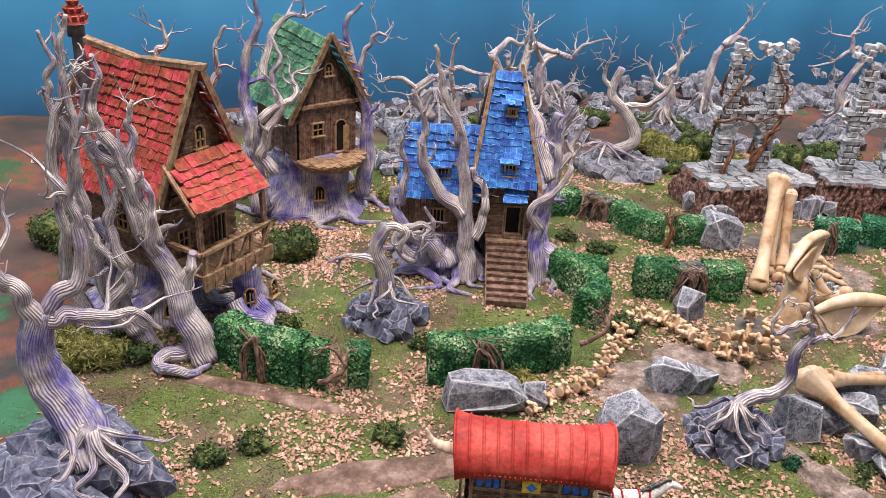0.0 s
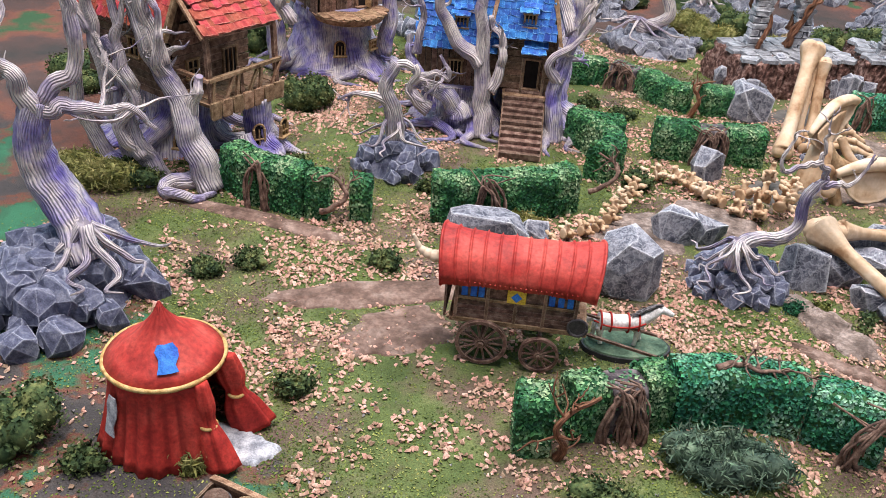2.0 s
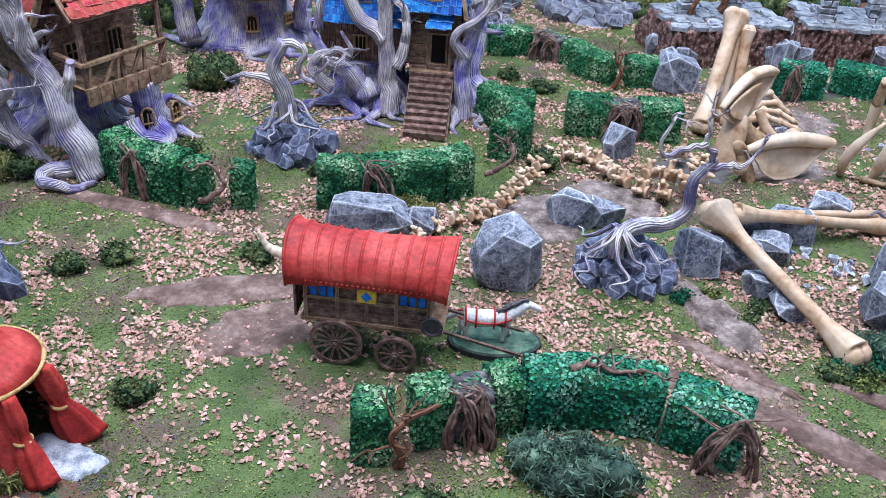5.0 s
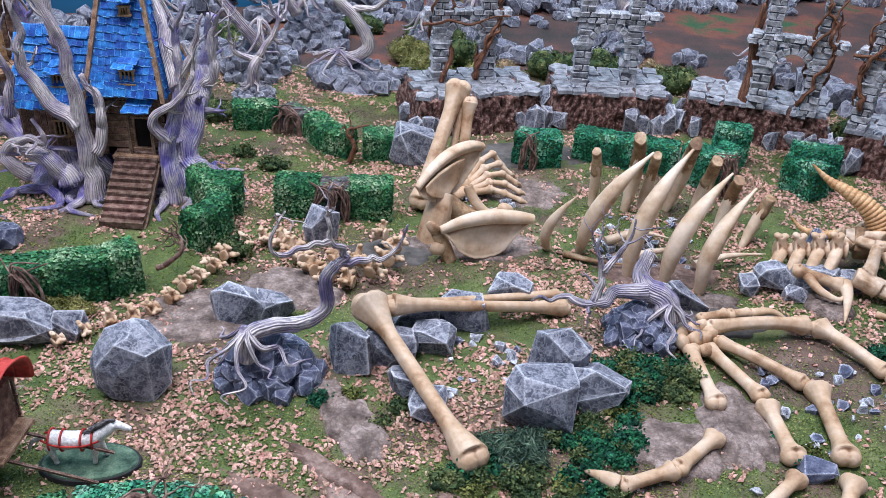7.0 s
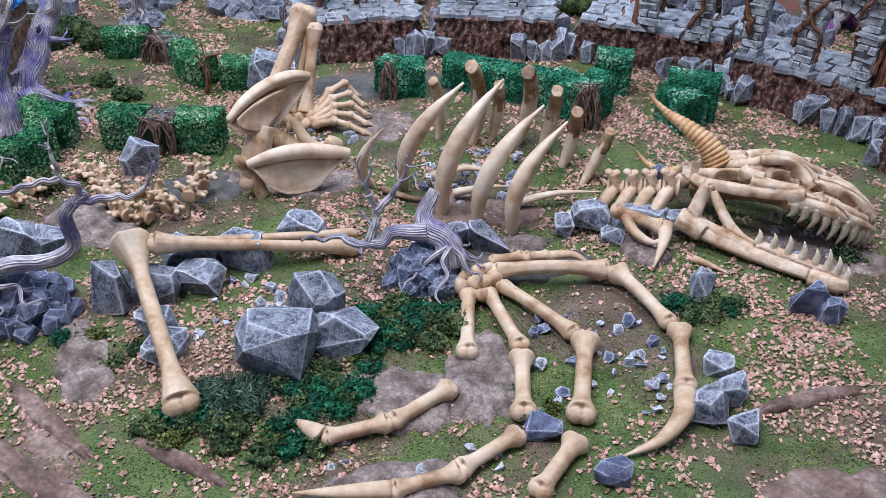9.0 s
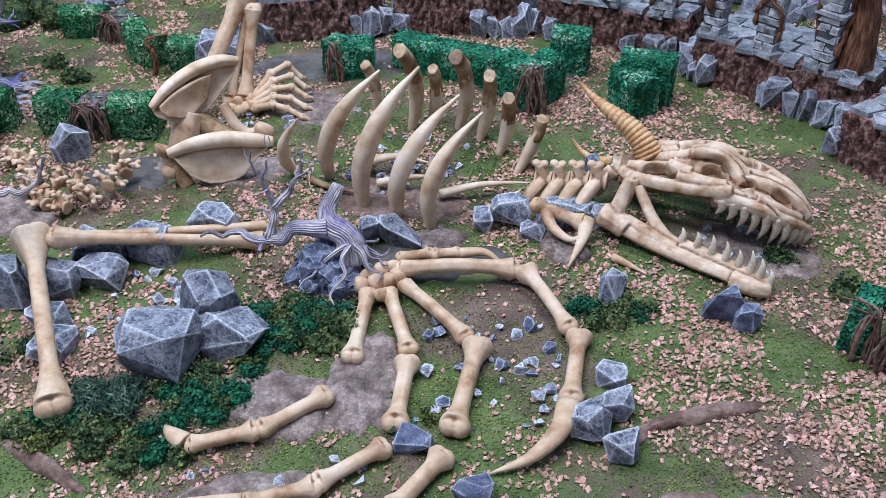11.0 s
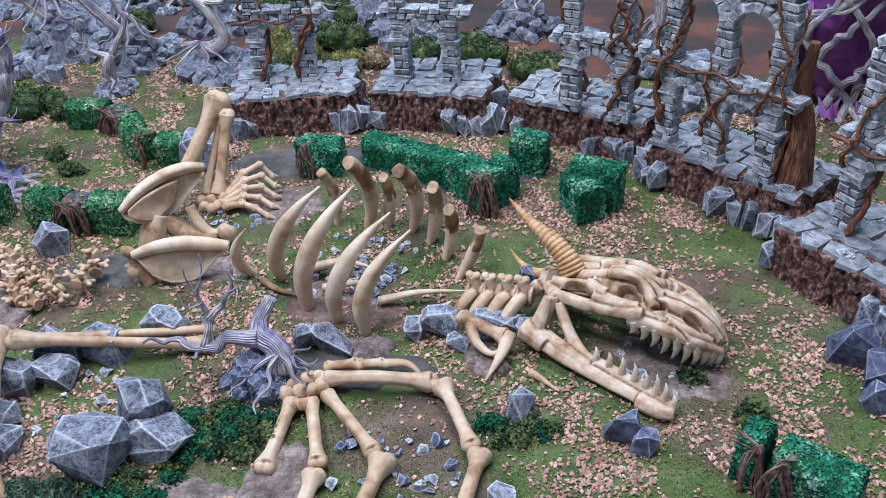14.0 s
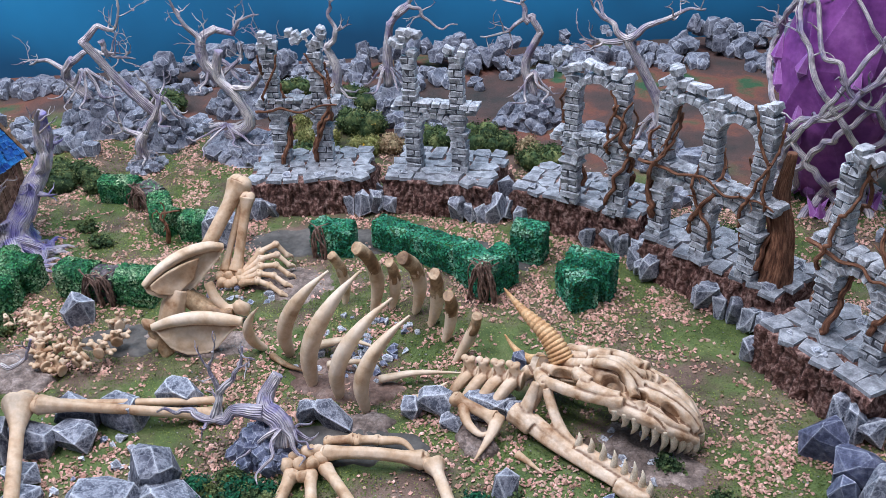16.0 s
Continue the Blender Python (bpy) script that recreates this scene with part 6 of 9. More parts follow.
# blue-roofed cottage with a log stair
blue = thing("blue_tree_house", "wooden cottage with bright blue shingles held by pale roots", "house", (0.134, 1.0, 0), 1)
BT = tile_meshes("shingle", "blue_tile", 0.0086, 0.0120, 0.0022, 140)
v = [(-0.039, -0.010, 0.05), (0.025, -0.010, 0.05), (0.025, 0.066, 0.05), (-0.039, 0.066, 0.05), (-0.039, -0.010, 0.124), (0.025, -0.010, 0.124), (0.025, 0.066, 0.124), (-0.039, 0.066, 0.124), (-0.027, 0.030, 0.232), (-0.003, 0.030, 0.232)]
solid(blue, "wall_core", v, [(0, 1, 5, 4), (1, 2, 6, 5), (2, 3, 7, 6), (3, 0, 4, 7), (4, 5, 9, 8), (5, 6, 9), (6, 7, 8, 9), (7, 4, 8), (3, 2, 1, 0)], "dark")
shingles(blue, BT, (-0.048, -0.022, 0.118), (0.028, -0.022, 0.118), (-0.030, 0.028, 0.242), (0.000, 0.028, 0.242), 16, 11, 141, 0.004)
shingles(blue, BT, (0.028, 0.080, 0.118), (-0.048, 0.080, 0.118), (0.000, 0.032, 0.242), (-0.030, 0.032, 0.242), 12, 10, 142, 0.004)
for x, tx in ((-0.052, -0.031), (0.032, 0.001)):
    beam(blue, (x, -0.026, 0.112), (tx, 0.030, 0.250), 0.005, 0.005, PLANK_LIGHT, "bargeboard", 0, (1, 0, 0))
    beam(blue, (x, 0.084, 0.112), (tx, 0.030, 0.250), 0.005, 0.005, PLANK_LIGHT, "bargeboard", 1, (1, 0, 0))
boards(blue, (0.028, -0.010, 0.05), (0, 0.076, 0), 0, 9, 143, (1, 0, 0), PLANK, top=lambda s: 0.072)
shingles(blue, BT, (0.029, -0.022, 0.118), (0.029, 0.080, 0.118), (0.001, 0.026, 0.242), (0.001, 0.034, 0.242), 16, 12, 152, 0.002)
courses(blue, (-0.040, -0.012, 0.052), (0.066, 0, 0), 0.072, 9, 144, (0, -1, 0))
window(blue, (0.002, -0.015, 0.072), (0, -1, 0), 0.018, 0.036, False, "doorway", (0, 0), "plank_light")
shingles(blue, BT, (-0.010, -0.030, 0.100), (0.016, -0.030, 0.100), (-0.010, -0.012, 0.110), (0.016, -0.012, 0.110), 2, 4, 145, 0.0)
beam(blue, (-0.009, -0.027, 0.052), (-0.009, -0.027, 0.095), 0.003, 0.003, PLANK, "post", 0)
beam(blue, (0.016, -0.027, 0.052), (0.016, -0.027, 0.095), 0.003, 0.003, PLANK, "post", 1)
for z, y, x in ((0.136, -0.012, -0.006), (0.200, 0.012, -0.008)):
    window(blue, (x, y - 0.004, z), (0, -1, 0), 0.013 if z < 0.15 else 0.009, 0.015 if z < 0.15 else 0.009, False, "dormer_window", (2, 0))
    shingles(blue, BT, (x - 0.011, y - 0.010, z + 0.009), (x + 0.011, y - 0.010, z + 0.009), (x - 0.010, y + 0.006, z + 0.016), (x + 0.010, y + 0.006, z + 0.016), 2, 3, 146, 0.0)
# low wing
v = [(-0.132, -0.008, 0.042), (-0.040, -0.008, 0.042), (-0.040, 0.062, 0.042), (-0.132, 0.062, 0.042), (-0.132, -0.008, 0.094), (-0.040, -0.008, 0.094), (-0.040, 0.062, 0.094), (-0.132, 0.062, 0.094), (-0.132, 0.028, 0.166), (-0.040, 0.028, 0.166)]
solid(blue, "wing_core", v, [(0, 1, 5, 4), (2, 3, 7, 6), (4, 5, 9, 8), (6, 7, 8, 9), (3, 0, 4, 8, 7), (1, 2, 6, 9, 5), (3, 2, 1, 0)], "dark")
shingles(blue, BT, (-0.138, -0.018, 0.097), (-0.040, -0.018, 0.097), (-0.134, 0.026, 0.174), (-0.036, 0.026, 0.174), 10, 14, 147, 0.003)
shingles(blue, BT, (-0.040, 0.074, 0.097), (-0.138, 0.074, 0.097), (-0.036, 0.030, 0.174), (-0.134, 0.030, 0.174), 8, 12, 148, 0.003)
boards(blue, (-0.132, -0.010, 0.042), (0.092, 0, 0), 0.052, 13, 149, (0, -1, 0))
boards(blue, (-0.134, 0.062, 0.042), (0, -0.07, 0), 0, 9, 150, (-1, 0, 0), PLANK, top=lambda s: 0.05 + 0.07 * (1 - abs(2 * s - 1)))
window(blue, (-0.088, -0.013, 0.072), (0, -1, 0), 0.014, 0.018, False, "window", (2, 0))
window(blue, (-0.085, -0.004, 0.124), (0, -1, 0), 0.013, 0.013, False, "dormer_window", (2, 0))
shingles(blue, BT, (-0.096, -0.012, 0.132), (-0.074, -0.012, 0.132), (-0.095, 0.010, 0.141), (-0.075, 0.010, 0.141), 2, 3, 151, 0.0)
# stair of split logs
for k in range(11):
    u = k / 10
    beam(blue, (-0.027, -0.098 + 0.078 * u, 0.004 + 0.046 * u), (0.020, -0.100 + 0.078 * u, 0.004 + 0.046 * u), 0.0085, 0.0072, PLANK_GREY, "stair_tread", k % 3)
for x in (-0.027, 0.020):
    beam(blue, (x, -0.100, -0.003), (x, -0.018, 0.047), 0.0035, 0.006, PLANK, "stringer", 0)
bm = bmesh.new()
box(bm, (-0.004, -0.020, 0.048), (0.052, 0.022, 0.006), bevel=0.001)
part("landing", bm, M["plank_light"], blue)
great_trunk(blue, (-0.085, 0.024, -0.004), (-0.085, 0.026, 0.048), 0.046, 0.048, 160)
great_trunk(blue, (0.0, 0.030, -0.004), (0.0, 0.030, 0.055), 0.034, 0.042, 161)
roots(blue, (-0.080, 0.01, 0), 10, 0.085, 0.010, 162, height=0.038, start=-3.3, span=3.4)
roots(blue, (0.030, 0.005, 0), 8, 0.066, 0.008, 163, height=0.035, start=-1.6, span=2.9)
window(blue, (-0.048, -0.030, 0.020), (0.2, -1, 0), 0.010, 0.010, True, "cellar_window", (1, 0))
def blue_limb(seed, a, b, mat, *pts):
    limb(blue, inside(blue, *pts), a, b, mat, 4 if len(pts) > 3 else 0, seed, seg=16, ridge=0.13, twig_len=0.035, depth=2)


blue_limb(170, 0.0125, 0.0018, "bark_pale", (0.085, 0.955, 0.0), (0.082, 0.962, 0.04), (0.078, 0.965, 0.082), (0.074, 0.968, 0.13), (0.068, 0.972, 0.178), (0.047, 0.974, 0.225), (0.04, 0.978, 0.25), (0.032, 0.978, 0.28))
blue_limb(171, 0.01, 0.0016, "bark_pale", (0.076, 0.965, 0.085), (0.042, 0.966, 0.118), (0.022, 0.972, 0.16), (0.027, 0.975, 0.19), (0.009, 0.98, 0.228))
blue_limb(172, 0.0075, 0.003, "bark_pale", (0.09, 0.963, 0.055), (0.1, 0.966, 0.085), (0.098, 0.97, 0.112), (0.083, 0.974, 0.14))
blue_limb(173, 0.006, 0.0012, "bark_pale", (0.066, 0.972, 0.17), (0.06, 0.975, 0.21), (0.052, 0.976, 0.25), (0.058, 0.976, 0.29))
blue_limb(174, 0.013, 0.002, "bark_purple", (0.172, 0.965, -0.002), (0.166, 0.972, 0.05), (0.176, 0.985, 0.1), (0.184, 0.99, 0.145), (0.18, 0.995, 0.18), (0.194, 0.996, 0.215))
blue_limb(175, 0.009, 0.0025, "bark_pale", (0.18, 0.988, 0.125), (0.158, 1.03, 0.18), (0.137, 1.06, 0.235), (0.152, 1.07, 0.262), (0.18, 1.07, 0.258))
blue_limb(176, 0.012, 0.0025, "bark_purple", (0.06, 0.955, 0.02), (0.044, 0.955, 0.044), (0.012, 0.96, 0.058), (-0.006, 0.968, 0.085), (-0.01, 0.975, 0.11))
blue_limb(177, 0.006, 0.0012, "bark_pale", (0.184, 0.99, 0.14), (0.2, 0.992, 0.17), (0.212, 0.995, 0.205))
blue_limb(178, 0.006, 0.0012, "bark_pale", (0.0, 0.97, 0.09), (0.006, 0.972, 0.13), (0.0, 0.976, 0.17), (0.012, 0.98, 0.2))


# the stout trunk that hugs the cottage's far wall
blue_limb(190, 0.0225, 0.0060, "bark_purple", (0.172, 0.999, -0.004), (0.167, 1.022, 0.039), (0.176, 1.075, 0.088), (0.182, 1.099, 0.123), (0.192, 1.099, 0.173))
blue_limb(191, 0.0090, 0.0016, "bark_pale", (0.176, 1.075, 0.088), (0.19799999999999998, 1.075, 0.118), (0.19399999999999998, 1.075, 0.153), (0.212, 1.075, 0.188))
roots(blue, inside(blue, (0.172, 0.999, 0.0))[0], 12, 0.066, 0.0085, 192, height=0.03, start=-2.2, span=4.0)


# ---- gnarled trees on rocks ----
at = (-0.236, 0.545, 0)
dead_tree(at, "gnarled dead tree with bare limbs rooted over grey boulders", (0.070, 0.080, 0.058),
          rel(at, (-0.205, 0.545, 0.035), (-0.222, 0.56, 0.068), (-0.244, 0.565, 0.10), (-0.247, 0.564, 0.13), (-0.240, 0.568, 0.160)),
          [(rel(at, (-0.240, 0.568, 0.150), (-0.222, 0.57, 0.156), (-0.197, 0.575, 0.153), (-0.176, 0.585, 0.152), (-0.158, 0.59, 0.136)), 0.009, 0.0016),
           (rel(at, (-0.241, 0.566, 0.150), (-0.250, 0.56, 0.178), (-0.262, 0.555, 0.20), (-0.258, 0.555, 0.24)), 0.009, 0.003),
           (rel(at, (-0.236, 0.57, 0.158), (-0.212, 0.58, 0.190), (-0.209, 0.582, 0.224), (-0.214, 0.584, 0.256), (-0.198, 0.588, 0.30)), 0.008, 0.0015)], 201, root=(8, 0.058, 0.0040), stones=58, stone=0.0165, r0=0.0175, r1=0.0105, rockmat="rock_dark", twig_len=0.05)
at = (-0.003, 0.845, 0)
dead_tree(at, "small twisted dead tree on a mound of dark rocks", (0.040, 0.036, 0.045),
          rel(at, (-0.003, 0.842, 0.035), (-0.006, 0.84, 0.07), (-0.015, 0.839, 0.095), (-0.003, 0.84, 0.122)),
          [(rel(at, (-0.013, 0.839, 0.078), (-0.037, 0.832, 0.088), (-0.064, 0.83, 0.079)), 0.006, 0.0012),
           (rel(at, (-0.003, 0.84, 0.12), (0.016, 0.84, 0.118), (0.010, 0.838, 0.096), (0.024, 0.838, 0.084), (0.040, 0.842, 0.104)), 0.005, 0.0012)], 202, trunk_mat="bark_lilac", root=(8, 0.045, 0.0026), stones=26, stone=0.012, r0=0.010, r1=0.006, twig_len=0.025)
at = (0.334, 0.672, 0)
dead_tree(at, "bent bare tree leaning out of a dark root-bound rock", (0.042, 0.034, 0.046),
          rel(at, (0.323, 0.653, 0.031), (0.326, 0.656, 0.052), (0.342, 0.666, 0.055), (0.359, 0.677, 0.05), (0.374, 0.687, 0.051), (0.383, 0.693, 0.061), (0.382, 0.693, 0.085), (0.39, 0.698, 0.097)),
          [(rel(at, (0.39, 0.698, 0.097), (0.406, 0.708, 0.094), (0.422, 0.719, 0.092), (0.438, 0.729, 0.098), (0.445, 0.734, 0.117)), 0.0042, 0.001),
           (rel(at, (0.391, 0.699, 0.096), (0.397, 0.702, 0.106), (0.386, 0.695, 0.122), (0.386, 0.695, 0.137), (0.384, 0.694, 0.152)), 0.0040, 0.001),
           (rel(at, (0.386, 0.695, 0.121), (0.369, 0.684, 0.12), (0.352, 0.673, 0.118), (0.345, 0.668, 0.126), (0.35, 0.671, 0.146), (0.356, 0.675, 0.156)), 0.0034, 0.0008)], 203, trunk_mat="bark_lilac", root=(9, 0.046, 0.0022), stones=46, stone=0.0105, r0=0.0075, r1=0.0045, twig_len=0.02, twigs=2)
at = (0.660, 0.757, 0)
dead_tree(at, "purple-grey twisted stump spreading limbs over giant bones", (0.032, 0.028, 0.034),
          rel(at, (0.680, 0.758, 0.016), (0.676, 0.764, 0.036), (0.660, 0.770, 0.044), (0.656, 0.782, 0.052), (0.664, 0.794, 0.068)),
          [(rel(at, (0.660, 0.765, 0.045), (0.630, 0.760, 0.042), (0.605, 0.750, 0.036), (0.580, 0.752, 0.042), (0.555, 0.745, 0.040)), 0.008, 0.001),
           (rel(at, (0.612, 0.752, 0.038), (0.618, 0.762, 0.062), (0.610, 0.765, 0.085), (0.614, 0.77, 0.105)), 0.0045, 0.0008),
           (rel(at, (0.618, 0.762, 0.064), (0.634, 0.772, 0.082), (0.642, 0.778, 0.110)), 0.0038, 0.0008)], 204, "bark_lilac", "bark_lilac", root=(9, 0.045, 0.0030), stones=34, stone=0.0095, r0=0.0125, r1=0.0055, twig_len=0.028)
# trees at the back
def back_tree(seed, label, at, heap, trunk, *limbs):
    dead_tree(at, label, heap, rel(at, *trunk), [(rel(at, *p), 0.0058, 0.0011) for p in limbs], seed, trunk_mat="bark_pale", root=(7, heap[0] * 0.95, 0.0030), stones=34, stone=heap[0] * 0.22, r0=0.0095, r1=0.0058, rockmat="rock_far", twig_len=0.045, twigs=4)


back_tree(210, "pale curling dead tree on a stump-edged mound", (0.33, 1.37, 0.0), (0.07, 0.05, 0.03), [(0.3, 1.36, 0.03), (0.345, 1.355, 0.058), (0.328, 1.357, 0.1), (0.3, 1.36, 0.13), (0.31, 1.36, 0.172)],
          [(0.316, 1.36, 0.11), (0.367, 1.35, 0.125), (0.392, 1.345, 0.173), (0.378, 1.346, 0.215)],
          [(0.3, 1.36, 0.13), (0.285, 1.36, 0.165), (0.295, 1.36, 0.195)])
back_tree(211, "tall twisted dead tree with roots over a rock pile", (0.24, 1.53, 0.0), (0.06, 0.05, 0.075), [(0.215, 1.5, 0.06), (0.196, 1.49, 0.1), (0.198, 1.49, 0.14), (0.225, 1.5, 0.158)],
          [(0.222, 1.5, 0.155), (0.25, 1.508, 0.148), (0.265, 1.506, 0.17), (0.31, 1.498, 0.185)],
          [(0.2, 1.49, 0.14), (0.18, 1.47, 0.18), (0.168, 1.46, 0.225)],
          [(0.215, 1.5, 0.07), (0.25, 1.51, 0.1), (0.262, 1.51, 0.13)])
back_tree(212, "tall hooked dead tree on dark rocks", (0.17, 1.38, 0.0), (0.055, 0.045, 0.07), [(0.185, 1.36, 0.05), (0.16, 1.345, 0.088), (0.136, 1.33, 0.13), (0.106, 1.31, 0.195)],
          [(0.106, 1.31, 0.19), (0.13, 1.325, 0.212), (0.155, 1.335, 0.208), (0.165, 1.342, 0.25)],
          [(0.13, 1.325, 0.19), (0.136, 1.328, 0.168), (0.169, 1.346, 0.156)])
back_tree(213, "small pale forked dead tree", (0.19, 1.285, 0.0), (0.03, 0.03, 0.02), [(0.188, 1.285, 0.015), (0.192, 1.28, 0.045), (0.2, 1.285, 0.06)],
          [(0.2, 1.285, 0.06), (0.223, 1.3, 0.098), (0.216, 1.297, 0.136), (0.206, 1.29, 0.156)],
          [(0.196, 1.285, 0.055), (0.165, 1.28, 0.07), (0.16, 1.28, 0.11)])
back_tree(214, "bowed dead tree behind the broken arches", (0.5, 1.57, 0.0), (0.05, 0.045, 0.06), [(0.5, 1.566, 0.05), (0.503, 1.566, 0.11), (0.511, 1.568, 0.159)],
          [(0.511, 1.568, 0.155), (0.535, 1.575, 0.182), (0.558, 1.582, 0.178), (0.583, 1.589, 0.146), (0.619, 1.6, 0.15)],
          [(0.52, 1.57, 0.17), (0.55, 1.58, 0.2), (0.56, 1.58, 0.22)])
back_tree(215, "pale hooked dead tree on a rock cone", (0.75, 1.57, 0.0), (0.055, 0.05, 0.065), [(0.755, 1.565, 0.05), (0.74, 1.567, 0.1), (0.764, 1.57, 0.155)],
          [(0.764, 1.57, 0.15), (0.75, 1.568, 0.18), (0.731, 1.566, 0.17), (0.704, 1.562, 0.151), (0.668, 1.557, 0.146)],
          [(0.745, 1.567, 0.17), (0.735, 1.566, 0.2), (0.75, 1.57, 0.23)])
back_tree(216, "tall forked dead tree behind the ruined arcade", (0.96, 1.46, 0.0), (0.05, 0.05, 0.06), [(0.955, 1.455, 0.04), (0.965, 1.45, 0.085), (0.945, 1.45, 0.13), (0.911, 1.448, 0.19)],
          [(0.911, 1.448, 0.19), (0.89, 1.447, 0.21), (0.87, 1.447, 0.225), (0.854, 1.447, 0.25)],
          [(0.911, 1.448, 0.19), (0.948, 1.449, 0.216), (0.984, 1.45, 0.233), (1.013, 1.45, 0.237)],
          [(0.905, 1.448, 0.188), (0.872, 1.447, 0.184), (0.844, 1.447, 0.187)])
back_tree(217, "spreading roots of a dead tree over boulders", (0.03, 1.42, 0.0), (0.075, 0.055, 0.085), [(0.02, 1.4, 0.06), (-0.01, 1.39, 0.1), (0.02, 1.38, 0.135)],
          [(0.02, 1.38, 0.13), (0.06, 1.385, 0.15), (0.1, 1.39, 0.14), (0.13, 1.39, 0.15)],
          [(0.0, 1.39, 0.11), (-0.04, 1.38, 0.13), (-0.07, 1.38, 0.12)])
back_tree(218, "grey forked dead tree at the back", (0.42, 1.52, 0.0), (0.045, 0.045, 0.05), [(0.42, 1.515, 0.04), (0.43, 1.515, 0.09), (0.415, 1.515, 0.13)],
          [(0.415, 1.515, 0.125), (0.435, 1.515, 0.155), (0.425, 1.515, 0.19), (0.44, 1.515, 0.21)],
          [(0.42, 1.515, 0.1), (0.39, 1.51, 0.12), (0.385, 1.51, 0.16)])


# more bare limbs that climb the red house's roof
red_limb(109, 0.0085, 0.002, "bark_pale", (-0.222, 0.762, 0.124), (-0.233, 0.757, 0.177), (-0.247, 0.751, 0.225), (-0.261, 0.745, 0.257), (-0.253, 0.749, 0.288), (-0.255, 0.748, 0.308))
red_limb(110, 0.0070, 0.0018, "bark_pale", (-0.232, 0.758, 0.173), (-0.241, 0.754, 0.205), (-0.26, 0.745, 0.22), (-0.268, 0.742, 0.252), (-0.262, 0.745, 0.283))
red_limb(111, 0.0065, 0.0016, "bark_pale", (-0.242, 0.753, 0.199), (-0.232, 0.758, 0.223), (-0.234, 0.757, 0.25), (-0.228, 0.76, 0.266))
red_limb(105, 0.008, 0.0018, "bark_pale", (-0.215, 0.765, 0.095), (-0.222, 0.752, 0.13), (-0.214, 0.752, 0.165), (-0.225, 0.756, 0.20))
red_limb(106, 0.007, 0.0016, "bark_pale", (-0.255, 0.752, 0.08), (-0.246, 0.742, 0.115), (-0.256, 0.744, 0.15), (-0.248, 0.748, 0.18), (-0.256, 0.752, 0.21))
red_limb(107, 0.0065, 0.0016, "bark_pale", (-0.30, 0.785, 0.18), (-0.298, 0.775, 0.22), (-0.312, 0.775, 0.26), (-0.304, 0.775, 0.29), (-0.312, 0.775, 0.32))
red_limb(108, 0.009, 0.003, "bark_pale", (-0.245, 0.75, 0.03), (-0.262, 0.745, 0.06), (-0.244, 0.742, 0.095), (-0.268, 0.75, 0.125), (-0.285, 0.76, 0.15))
blue_limb(182, 0.009, 0.0016, "bark_pale", (0.02, 0.95, 0.03), (0.0, 0.945, 0.055), (0.018, 0.945, 0.075), (0.04, 0.95, 0.07), (0.03, 0.955, 0.095))
blue_limb(183, 0.007, 0.0014, "bark_pale", (0.17, 0.972, 0.07), (0.155, 0.965, 0.095), (0.185, 0.975, 0.12), (0.20, 0.985, 0.15), (0.19, 0.99, 0.175))


# ---- wagon with its horse figurine ----
def spoked_wheel(parent, at, r, spokes, seed):
    """A wooden wheel: felloe with spokes and a turned hub."""
    bm = bmesh.new()
    n, rings = 44, []
    for rr, w in ((1.0, -1), (1.0, 1), (0.86, 1), (0.86, -1)):
        rings.append([bm.verts.new((math.cos(2 * math.pi * k / n) * r * rr, w * 0.0017, math.sin(2 * math.pi * k / n) * r * rr)) for k in range(n)])
    for i in range(4):
        a, b = rings[i], rings[(i + 1) % 4]
        for k in range(n):
            bm.faces.new((a[k], a[(k + 1) % n], b[(k + 1) % n], b[k]))
    bmesh.ops.recalc_face_normals(bm, faces=bm.faces)
    rim = part("wheel", bm, M["plank_grey"], parent)
    rim.matrix_local = Matrix.Translation(at)
    for k in range(spokes):
        a = 2 * math.pi * k / spokes
        beam(rim, (0, 0, 0), (math.cos(a) * r * 0.9, 0, math.sin(a) * r * 0.9), 0.0017, 0.0017, PLANK_GREY, "spoke", k % 3, (0, 1, 0))
    bm = bmesh.new()
    disc(bm, (0, 0, 0), r * 0.19, r * 0.19, 0.006, 14, pose(0, 0, 0, 90))
    disc(bm, (0, -0.0035, 0), r * 0.10, r * 0.10, 0.003, 12, pose(0, 0, 0, 90))
    part("hub", bm, M["plank_grey"], rim)
    return rim


wagon = thing("covered_wagon", "wooden travelling wagon with a ribbed red canvas roof", "wagon", (0.136, 0.543, 0), -2)
wagon.scale = (0.97, 0.97, 0.97)
bm = bmesh.new()
L, n, ribs_n = 0.058, 220, 11
prev = None
for i in range(n + 1):
    u = i / n
    x = -L + 2 * L * u
    rib_up = max(0.0, math.cos(u * ribs_n * 2 * math.pi)) ** 16 * 0.0016
    flare = 0.0045 * (abs(2 * u - 1) ** 3)
    row = []
    for k in range(17):
        a = math.pi * (k / 16)
        rr = 1.0 + flare * 10
        sag = 0.0012 * math.sin(6 * a + 30 * u)
        y = -math.cos(a) * (0.0275 + rib_up + flare)
        z = 0.0745 + math.sin(a) ** 0.8 * (0.0265 + rib_up + flare) - 0.0015 * abs(math.cos(a)) + sag * 0.3
        row.append(bm.verts.new((x + (0.004 * math.sin(a) * (1 if u > 0.5 else -1) * abs(2 * u - 1)), y, z)))
    if prev:
        for k in range(16):
            bm.faces.new((prev[k], row[k], row[k + 1], prev[k + 1])).smooth = True
    prev = row
roof = part("roof", bm, M["red_canvas"], wagon, "ribbed red canvas roof")
sol = roof.modifiers.new("thickness", "SOLIDIFY")
